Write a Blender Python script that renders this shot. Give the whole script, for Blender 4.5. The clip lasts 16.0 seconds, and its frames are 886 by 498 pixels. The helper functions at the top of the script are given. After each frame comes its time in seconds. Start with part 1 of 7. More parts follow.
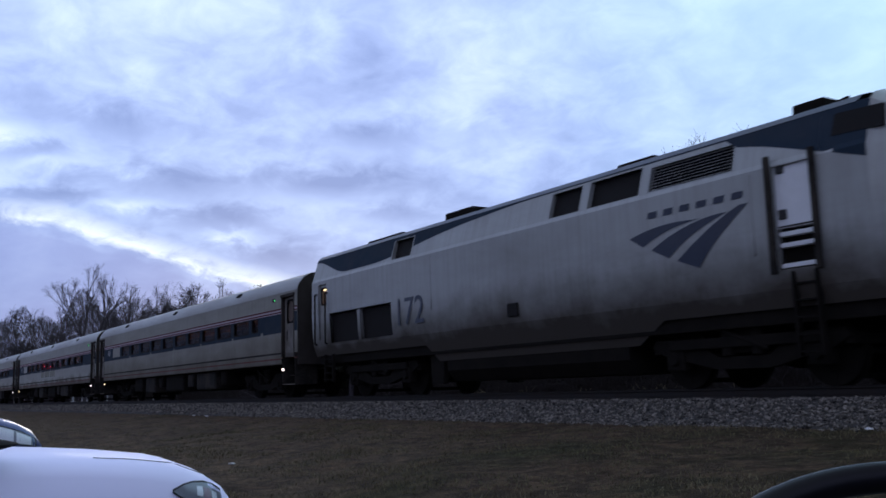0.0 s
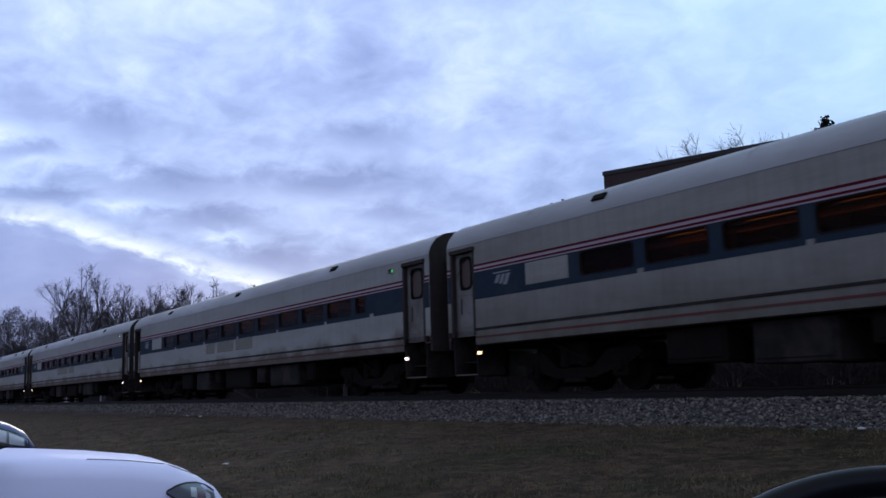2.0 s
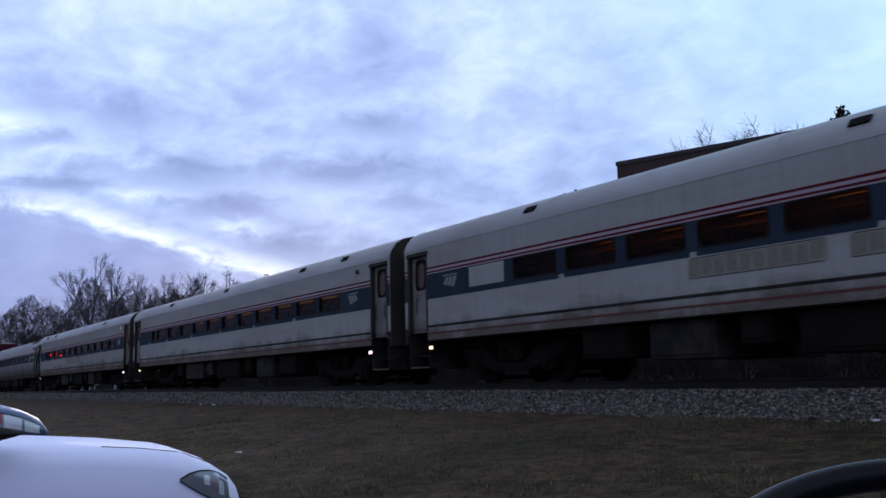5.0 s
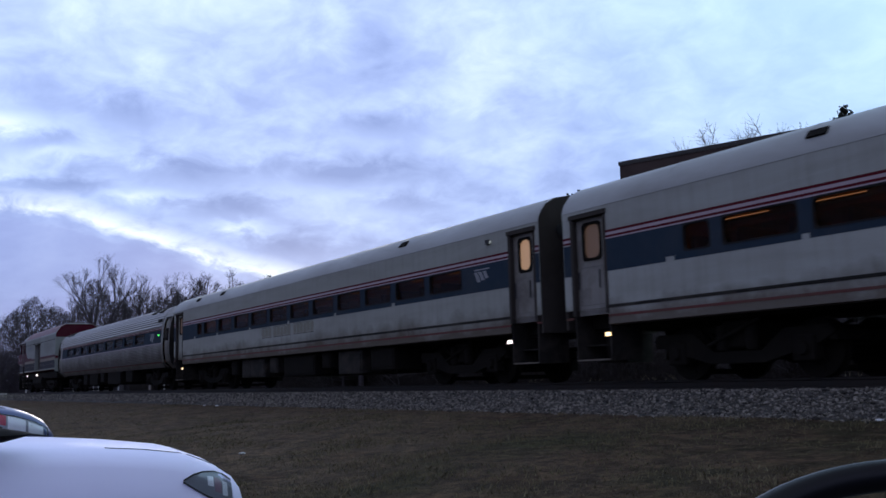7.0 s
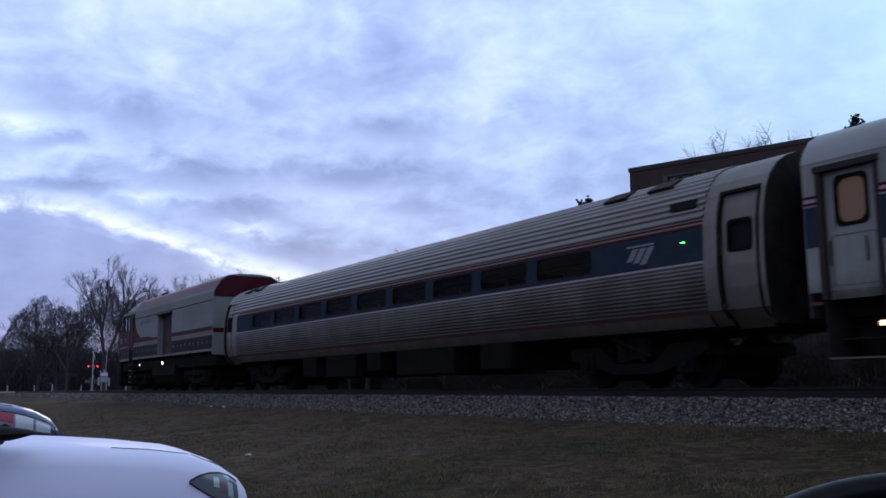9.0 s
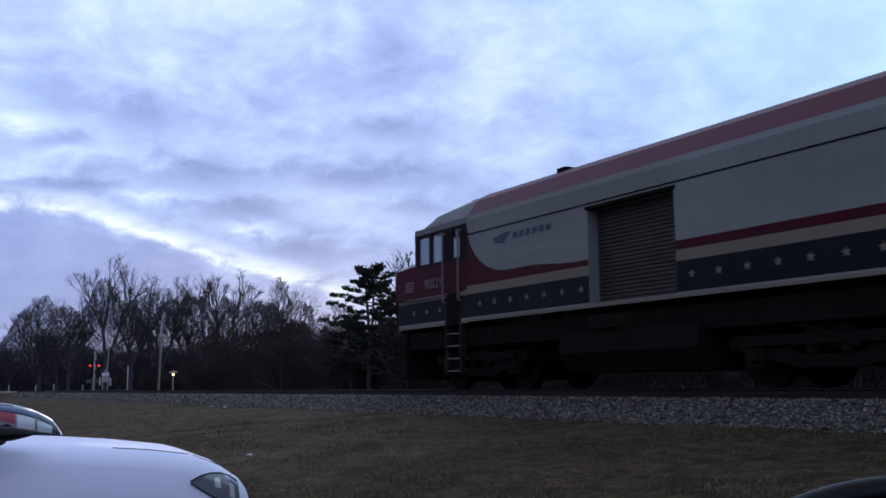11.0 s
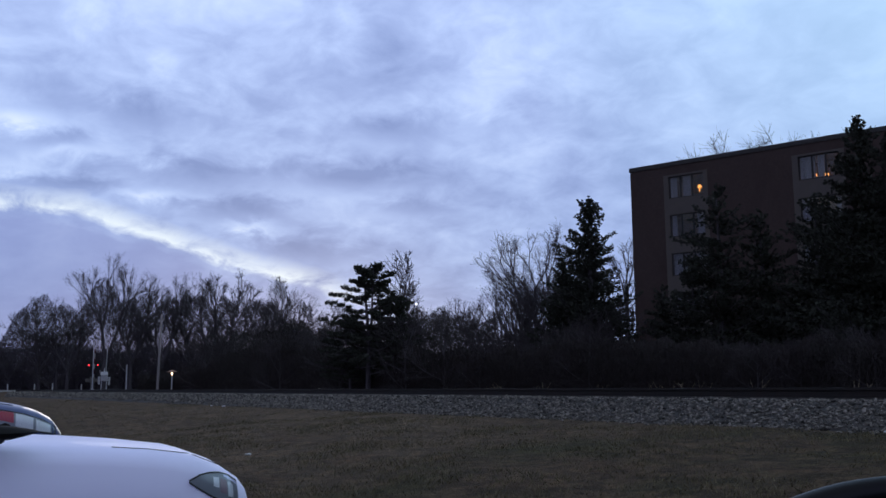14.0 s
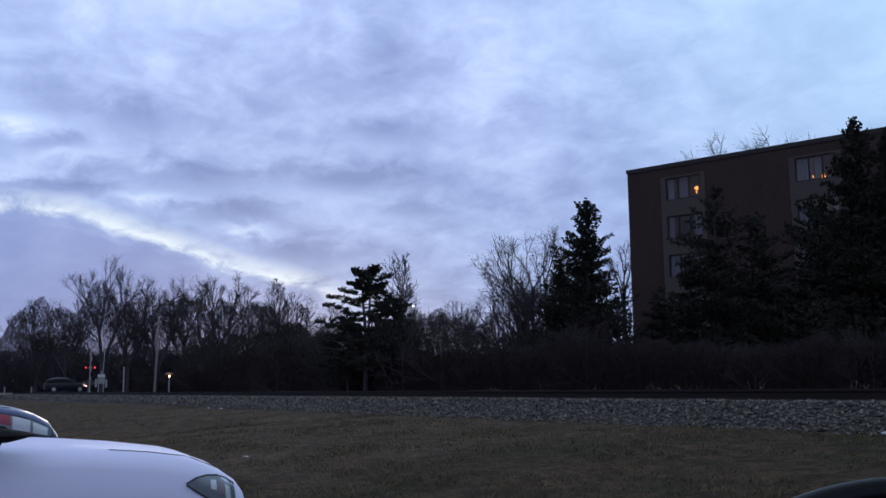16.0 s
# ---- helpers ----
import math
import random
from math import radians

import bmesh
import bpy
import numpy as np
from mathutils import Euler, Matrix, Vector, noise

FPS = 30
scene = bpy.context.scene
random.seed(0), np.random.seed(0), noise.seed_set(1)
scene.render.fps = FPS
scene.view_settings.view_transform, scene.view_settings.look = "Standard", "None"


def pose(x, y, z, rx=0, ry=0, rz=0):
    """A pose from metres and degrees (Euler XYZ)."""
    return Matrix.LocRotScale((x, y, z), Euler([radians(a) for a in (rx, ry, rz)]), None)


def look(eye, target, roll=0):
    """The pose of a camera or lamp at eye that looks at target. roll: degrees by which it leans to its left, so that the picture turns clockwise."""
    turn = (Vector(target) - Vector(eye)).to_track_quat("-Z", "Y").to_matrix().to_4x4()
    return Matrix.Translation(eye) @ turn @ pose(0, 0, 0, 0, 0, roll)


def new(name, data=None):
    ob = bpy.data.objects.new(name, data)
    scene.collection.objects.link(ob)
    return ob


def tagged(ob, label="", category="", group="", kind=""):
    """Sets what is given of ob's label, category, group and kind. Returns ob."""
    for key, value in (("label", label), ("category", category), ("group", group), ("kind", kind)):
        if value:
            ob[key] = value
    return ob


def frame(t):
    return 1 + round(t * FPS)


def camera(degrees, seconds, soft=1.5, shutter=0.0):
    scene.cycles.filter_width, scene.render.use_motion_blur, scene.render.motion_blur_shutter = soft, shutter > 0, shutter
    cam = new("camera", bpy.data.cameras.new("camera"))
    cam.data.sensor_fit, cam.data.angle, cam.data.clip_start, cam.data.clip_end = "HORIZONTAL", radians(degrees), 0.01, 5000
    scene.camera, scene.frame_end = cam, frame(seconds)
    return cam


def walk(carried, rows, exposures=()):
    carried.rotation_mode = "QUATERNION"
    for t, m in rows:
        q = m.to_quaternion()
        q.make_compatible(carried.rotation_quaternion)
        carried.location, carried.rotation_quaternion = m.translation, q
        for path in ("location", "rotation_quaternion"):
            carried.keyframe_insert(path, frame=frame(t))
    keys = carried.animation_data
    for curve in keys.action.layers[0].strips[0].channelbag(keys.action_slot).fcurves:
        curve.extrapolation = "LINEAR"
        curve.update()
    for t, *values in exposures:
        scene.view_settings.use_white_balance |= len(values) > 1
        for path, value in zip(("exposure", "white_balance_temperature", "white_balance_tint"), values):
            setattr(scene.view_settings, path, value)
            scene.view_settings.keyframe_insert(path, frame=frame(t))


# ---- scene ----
# The camera stands in a parked car beside the line and only turns a little.
EYE = Vector((0.0, 0.0, 1.25))
cam = camera(50.25, 16.0, soft=1.6, shutter=0.12)
# seconds, heading, tilt and lean in degrees, lift of the eye in metres
GAZE = [(0.0, 32.919, 8.554, -1.514, 0), (0.5, 33.371, 8.713, -1.951, 0.005), (1.0, 33.534, 8.792, -2.021, 0.005), (1.5, 33.433, 8.758, -1.77, 0.005),
        (2.0, 33.287, 8.528, -1.588, 0.005), (2.5, 33.097, 8.326, -1.585, 0.005), (3.0, 32.858, 8.217, -1.649, 0.005), (3.5, 32.786, 8.067, -1.709, 0.005),
        (4.0, 32.657, 7.952, -1.453, 0.005), (6.5, 32.39, 7.937, -1.34, 0.006), (7.0, 32.333, 7.976, -1.427, 0.006), (7.5, 32.166, 7.999, -1.137, 0.006),
        (8.0, 31.957, 8.109, -0.69, 0.0075), (8.5, 31.84, 8.175, -0.789, 0.0075), (9.0, 31.814, 8.237, -0.617, 0.0075), (11.5, 31.728, 8.246, -0.576, 0.0095),
        (12.0, 31.735, 8.247, -0.581, 0.0095), (12.5, 31.758, 8.132, -0.191, 0.0095), (13.0, 31.771, 8.153, -0.288, 0.0095), (13.5, 31.771, 8.199, -0.315, 0.0095),
        (14.0, 31.785, 8.229, -0.476, 0.0095), (14.5, 31.839, 8.194, -0.464, 0.0095), (15.0, 31.861, 8.224, -0.478, 0.0095), (15.5, 31.881, 8.298, -0.562, 0.0095),
        (16.0, 31.948, 8.348, -0.577, 0.0095)]


def gaze(yaw, pitch, roll, lift):
    a, b = radians(yaw), radians(pitch)
    eye = EYE + Vector((0, 0, lift))
    return look(eye, eye + Vector((-math.cos(a) * math.cos(b), math.sin(a) * math.cos(b), math.sin(b))), roll)


walk(cam, [(t, gaze(*g)) for t, *g in GAZE], exposures=[(0.0, 0.31), (1.0, 0.27), (2.0, 0.25), (3.5, 0.29), (5.0, 0.33), (6.5, 0.37), (7.5, 0.36), (9.0, 0.29), (11.5, 0.28), (12.2, 0.06), (16.0, 0.04)])


# ---- sky and sun ----
def node(nt, kind, **inputs):
    n = nt.nodes.new(kind)
    for k, v in inputs.items():
        n.inputs[int(k[1:]) if k[0] == "i" and k[1:].isdigit() else k.replace("_", " ")].default_value = v
    return n


def maths(nt, op, a, b=None, c=None, clamp=False):
    n = nt.nodes.new("ShaderNodeMath")
    n.operation, n.use_clamp = op, clamp
    for i, v in enumerate((a, b, c)):
        if v is None:
            continue
        if isinstance(v, (int, float)):
            n.inputs[i].default_value = v
        else:
            nt.links.new(v, n.inputs[i])
    return n.outputs[0]


def ramp(nt, value, stops):
    n = nt.nodes.new("ShaderNodeValToRGB")
    while len(n.color_ramp.elements) < len(stops):
        n.color_ramp.elements.new(0.5)
    for e, (p, c) in zip(n.color_ramp.elements, stops):
        e.position, e.color = p, (*c, 1) if len(c) == 3 else c
    nt.links.new(value, n.inputs[0])
    return n.outputs[0]


def mixed(nt, factor, a, b, blend="MIX"):
    n = nt.nodes.new("ShaderNodeMix")
    n.data_type, n.blend_type = "RGBA", blend
    for i, v in ((0, factor), (6, a), (7, b)):
        if isinstance(v, (int, float)):
            n.inputs[i].default_value = v
        elif isinstance(v, tuple):
            n.inputs[i].default_value = (*v, 1)
        else:
            nt.links.new(v, n.inputs[i])
    return n.outputs[2]


def noise_of(nt, vector, scale, detail=5, rough=0.55, dist=0.0):
    n = node(nt, "ShaderNodeTexNoise", Scale=scale, Detail=detail, Roughness=rough, Distortion=dist)
    if vector is not None:
        nt.links.new(vector, n.inputs["Vector"])
    return n.outputs["Fac"]


def dot(nt, vector, v):
    n = nt.nodes.new("ShaderNodeVectorMath")
    n.operation = "DOT_PRODUCT"
    nt.links.new(vector, n.inputs[0])
    n.inputs[1].default_value = v
    return n.outputs["Value"]


SUN_TO = Vector((-0.88, 0.40, 0.16)).normalized()  # towards the bright streak low over the line


CLOUDS = [(26.0, 12.7, 4.0, 0.75, 0.13), (28.5, 15.5, 2.4, 0.8, 0.10), (29.6, 10.8, 2.0, 0.55, 0.08), (26.7, 18.6, 4.2, 1.7, 0.07), (13.6, 16.0, 3.2, 0.9, 0.10), (8.7, 14.0, 2.2, 0.6, 0.10),
          (16.6, 12.6, 4.2, 0.7, 0.10), (19.6, 10.5, 3.4, 0.7, 0.10), (10.4, 11.5, 3.4, 0.45, 0.10), (33.5, 15.8, 4.5, 1.0, 0.05), (24.0, 8.3, 4.0, 0.6, 0.06),
          (7.0, 14.7, 2.4, 0.7, -0.13), (10.0, 13.2, 2.2, 0.5, -0.10), (14.0, 11.1, 4.0, 0.4, -0.09), (20.0, 9.4, 1.6, 0.4, -0.13), (6.6, 12.2, 1.6, 0.5, -0.08), (19.0, 20.5, 6.0, 3.5, -0.05)]


def make_world():
    w = bpy.data.worlds.new("dusk_sky")
    scene.world = w
    w.use_nodes = True
    nt = w.node_tree
    nt.nodes.clear()
    way = nt.nodes.new("ShaderNodeTexCoord").outputs["Generated"]
    sky = nt.nodes.new("ShaderNodeTexSky")
    sky.sky_type, sky.sun_disc = "NISHITA", False
    sky.sun_elevation, sky.sun_rotation = radians(4), math.atan2(SUN_TO.x, SUN_TO.y)
    sky.air_density, sky.dust_density, sky.ozone_density = 1.0, 0.6, 2.0
    blue = nt.nodes.new("ShaderNodeVectorMath")
    blue.operation = "SCALE"
    nt.links.new(sky.outputs[0], blue.inputs[0])
    blue.inputs["Scale"].default_value = 0.12
    # cloud sheet on a plane overhead
    sep = nt.nodes.new("ShaderNodeSeparateXYZ")
    nt.links.new(way, sep.inputs[0])
    x, y, z = sep.outputs
    up = maths(nt, "MAXIMUM", z, 0.0)
    low = maths(nt, "ADD", up, 0.34)
    comb = nt.nodes.new("ShaderNodeCombineXYZ")
    nt.links.new(maths(nt, "DIVIDE", x, low), comb.inputs[0])
    nt.links.new(maths(nt, "DIVIDE", y, low), comb.inputs[1])
    sheet = comb.outputs[0]
    big = noise_of(nt, sheet, 2.0, 3, 0.5, 0.3)
    fine = noise_of(nt, sheet, 10.5, 6, 0.58, 0.35)
    soft = noise_of(nt, sheet, 5.0, 4, 0.5, 0.2)
    # heading and height in degrees, frayed by the sheet's own grain
    fray = maths(nt, "MULTIPLY_ADD", soft, 3.6, -1.8)
    curl = maths(nt, "MULTIPLY_ADD", fine, 2.2, -1.1)
    az = maths(nt, "ADD", maths(nt, "MULTIPLY", maths(nt, "ARCTAN2", y, maths(nt, "MULTIPLY", x, -1.0)), 180 / math.pi), maths(nt, "MULTIPLY", fray, 1.0))
    el = maths(nt, "ADD", maths(nt, "MULTIPLY", maths(nt, "ARCSINE", z), 180 / math.pi), curl)
    el_true = maths(nt, "MULTIPLY_ADD", curl, -0.45, el)
    body = maths(nt, "MULTIPLY_ADD", fine, 0.42, maths(nt, "MULTIPLY_ADD", big, 0.20, maths(nt, "MULTIPLY", soft, 0.38)))
    # the larger clouds and gaps: heading, height, half width, half height, thickness
    for a, e, w, h, k in CLOUDS:
        da = maths(nt, "DIVIDE", maths(nt, "SUBTRACT", az, a), w)
        de = maths(nt, "DIVIDE", maths(nt, "SUBTRACT", el, e), h)
        r = maths(nt, "ADD", maths(nt, "MULTIPLY", da, da), maths(nt, "MULTIPLY", de, de))
        body = maths(nt, "MULTIPLY_ADD", maths(nt, "EXPONENT", maths(nt, "MULTIPLY", r, -1.0)), -1.6 * k, body)
    cloud = ramp(nt, body, [(0.30, (0.24, 0.31, 0.60)), (0.44, (0.345, 0.43, 0.76)), (0.53, (0.44, 0.54, 0.89)), (0.62, (0.555, 0.66, 1.00)), (0.74, (0.80, 0.87, 1.06))])
    # clearer and paler towards the north-east
    pale = maths(nt, "SUBTRACT", dot(nt, way, (0.28, 0.78, 0.56)), 0.40)
    pale = maths(nt, "MULTIPLY", pale, 1.9, clamp=True)
    cloud = mixed(nt, pale, cloud, (0.51, 0.76, 1.03))
    # the bright break low over the line, falling towards the north
    fall = maths(nt, "MULTIPLY_ADD", maths(nt, "SUBTRACT", az, 8.0, clamp=False), -0.295, 10.7)
    fall = maths(nt, "MINIMUM", fall, 10.15)
    off = maths(nt, "SUBTRACT", el_true, fall)
    over = maths(nt, "SUBTRACT", 1.0, maths(nt, "DIVIDE", off, 1.15), clamp=True)
    below = maths(nt, "ADD", 1.0, maths(nt, "DIVIDE", off, 0.45), clamp=True)
    reach = maths(nt, "MULTIPLY", maths(nt, "SUBTRACT", 31.0, az), 0.11, clamp=True)
    band = maths(nt, "MULTIPLY", maths(nt, "MULTIPLY", over, below), reach)
    band = maths(nt, "MULTIPLY", band, maths(nt, "MULTIPLY_ADD", fine, 4.2, -1.35, clamp=True))
    # lavender bank below the break
    under = maths(nt, "MULTIPLY", maths(nt, "SUBTRACT", 0.0, off), 1.1, clamp=True)
    under = maths(nt, "MULTIPLY", under, maths(nt, "MULTIPLY", maths(nt, "SUBTRACT", 27.0, az), 0.10, clamp=True))
    cloud = mixed(nt, maths(nt, "MULTIPLY", under, 0.72), cloud, (0.285, 0.335, 0.67))
    # dusk sky: bright west, dim overhead, and unseen east brightened to light near sides
    side = maths(nt, "MULTIPLY_ADD", dot(nt, way, (-0.85, 0.52, 0.08)), 0.5, 0.5)
    dim = ramp(nt, side, [(0.0, (1.25, 1.15, 1.15)), (0.12, (0.85, 0.78, 0.76)), (0.30, (0.64, 0.575, 0.50)), (0.58, (0.80, 0.76, 0.70)), (0.84, (0.96, 1.0, 1.0))])
    rise = ramp(nt, maths(nt, "MULTIPLY", up, 2.0), [(0.0, (0.72, 0.76, 0.82)), (0.20, (0.80, 0.84, 0.89)), (0.45, (0.99, 1.01, 1.02)), (0.75, (1.20, 1.20, 1.17))])
    cloud = mixed(nt, 1.0, cloud, rise, "MULTIPLY")
    cloud = mixed(nt, maths(nt, "MULTIPLY", band, 0.92), cloud, (0.88, 0.95, 1.05))
    colour = mixed(nt, 1.0, mixed(nt, 0.93, blue.outputs[0], cloud), dim, "MULTIPLY")
    bg = nt.nodes.new("ShaderNodeBackground")
    nt.links.new(colour, bg.inputs[0])
    bg.inputs[1].default_value = 1.0
    nt.links.new(bg.outputs[0], nt.nodes.new("ShaderNodeOutputWorld").inputs[0])


make_world()
sun = new("sun", bpy.data.lights.new("sun", "SUN"))
sun.data.energy, sun.data.angle, sun.data.color = 0.5, radians(25), (1.0, 0.93, 0.86)
sun.matrix_basis = look((0, 0, 60), Vector((0, 0, 60)) - SUN_TO)


# ---- materials ----
def material(name, base, rough=0.6, metal=0.0, vary=0.25, grain=8.0, dirt=None, dirt_amount=0.4, dirt_scale=0.6, bump=0.0, bump_scale=40.0,
             stretch=(1, 1, 1), emit=None, power=0.0, coat=0.0, space="Object", spec=0.3, per_object=0.0, per_island=0.0, dust_shade=None, streaks=0.0):
    m = bpy.data.materials.new(name)
    m.use_nodes = True
    nt = m.node_tree
    b = nt.nodes["Principled BSDF"]
    b.inputs["Roughness"].default_value, b.inputs["Metallic"].default_value = rough, metal
    b.inputs["Coat Weight"].default_value = coat
    b.inputs["Specular IOR Level"].default_value = spec
    co = nt.nodes.new("ShaderNodeTexCoord").outputs[space]
    mp = nt.nodes.new("ShaderNodeMapping")
    mp.inputs["Scale"].default_value = stretch
    nt.links.new(co, mp.inputs[0])
    v = mp.outputs[0]
    lo, hi = [tuple(min(1, c * f) for c in base) for f in (1 - vary, 1 + vary)]
    col = mixed(nt, noise_of(nt, v, grain, 6), lo, hi)
    if dirt:
        mask = ramp(nt, noise_of(nt, v, dirt_scale, 6, 0.65, 0.5), [(0.42, (0, 0, 0)), (0.68, (1, 1, 1))])
        col = mixed(nt, maths(nt, "MULTIPLY", mask, dirt_amount), col, dirt)
        r = maths(nt, "MULTIPLY_ADD", mask, 0.25 * dirt_amount, rough, clamp=True)
        nt.links.new(r, b.inputs["Roughness"])
    if streaks:
        sm = nt.nodes.new("ShaderNodeMapping")
        sm.inputs["Scale"].default_value = (5.0, 1.0, 0.30)
        nt.links.new(co, sm.inputs[0])
        run = ramp(nt, noise_of(nt, sm.outputs[0], 1.3, 5, 0.6), [(0.45, (0, 0, 0)), (0.75, (1, 1, 1))])
        col = mixed(nt, maths(nt, "MULTIPLY", run, streaks), col, (0.13, 0.115, 0.095))
    if dust_shade:
        # brown track dust and low shade in the colour, with a ragged upper edge
        z_top, depth, tone, amount = dust_shade
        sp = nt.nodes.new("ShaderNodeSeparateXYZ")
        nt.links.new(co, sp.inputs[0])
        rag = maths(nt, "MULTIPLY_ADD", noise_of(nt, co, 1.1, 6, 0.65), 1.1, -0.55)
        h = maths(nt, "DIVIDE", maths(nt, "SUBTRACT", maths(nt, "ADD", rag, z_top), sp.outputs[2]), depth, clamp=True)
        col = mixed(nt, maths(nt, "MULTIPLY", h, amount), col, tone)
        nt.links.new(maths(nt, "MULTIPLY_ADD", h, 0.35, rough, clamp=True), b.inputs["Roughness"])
    for amount, kind, out in ((per_object, "ShaderNodeObjectInfo", "Random"), (per_island, "ShaderNodeNewGeometry", "Random Per Island")):
        if amount:
            rnd = nt.nodes.new(kind).outputs[out]
            hsv = nt.nodes.new("ShaderNodeHueSaturation")
            nt.links.new(col, hsv.inputs["Color"])
            nt.links.new(maths(nt, "MULTIPLY_ADD", rnd, 2 * amount, 1 - amount), hsv.inputs["Value"])
            col = hsv.outputs[0]
    nt.links.new(col, b.inputs["Base Color"])
    if bump:
        bn = node(nt, "ShaderNodeBump", Strength=bump, Distance=0.02)
        nt.links.new(noise_of(nt, v, bump_scale, 4), bn.inputs["Height"])
        nt.links.new(bn.outputs[0], b.inputs["Normal"])
    if emit:
        b.inputs["Emission Color"].default_value = (*emit, 1)
        b.inputs["Emission Strength"].default_value = power
    return m


def glass(name, tint, rough=0.03, sheen=0.85, least=0.035):
    """A tinted pane: part clear, part glossy by its angle."""
    m = bpy.data.materials.new(name)
    m.use_nodes = True
    nt = m.node_tree
    nt.nodes.remove(nt.nodes["Principled BSDF"])
    clear = node(nt, "ShaderNodeBsdfTransparent")
    clear.inputs[0].default_value = (*tint, 1)
    gloss = node(nt, "ShaderNodeBsdfGlossy", Roughness=rough)
    gloss.inputs[0].default_value = (0.95, 0.95, 0.95, 1)
    lw = node(nt, "ShaderNodeLayerWeight", Blend=0.5)
    fr = maths(nt, "MULTIPLY_ADD", maths(nt, "POWER", lw.outputs["Facing"], 4.0), sheen, least)
    mx = nt.nodes.new("ShaderNodeMixShader")
    nt.links.new(fr, mx.inputs[0])
    nt.links.new(clear.outputs[0], mx.inputs[1])
    nt.links.new(gloss.outputs[0], mx.inputs[2])
    nt.links.new(mx.outputs[0], nt.nodes["Material Output"].inputs[0])
    return m


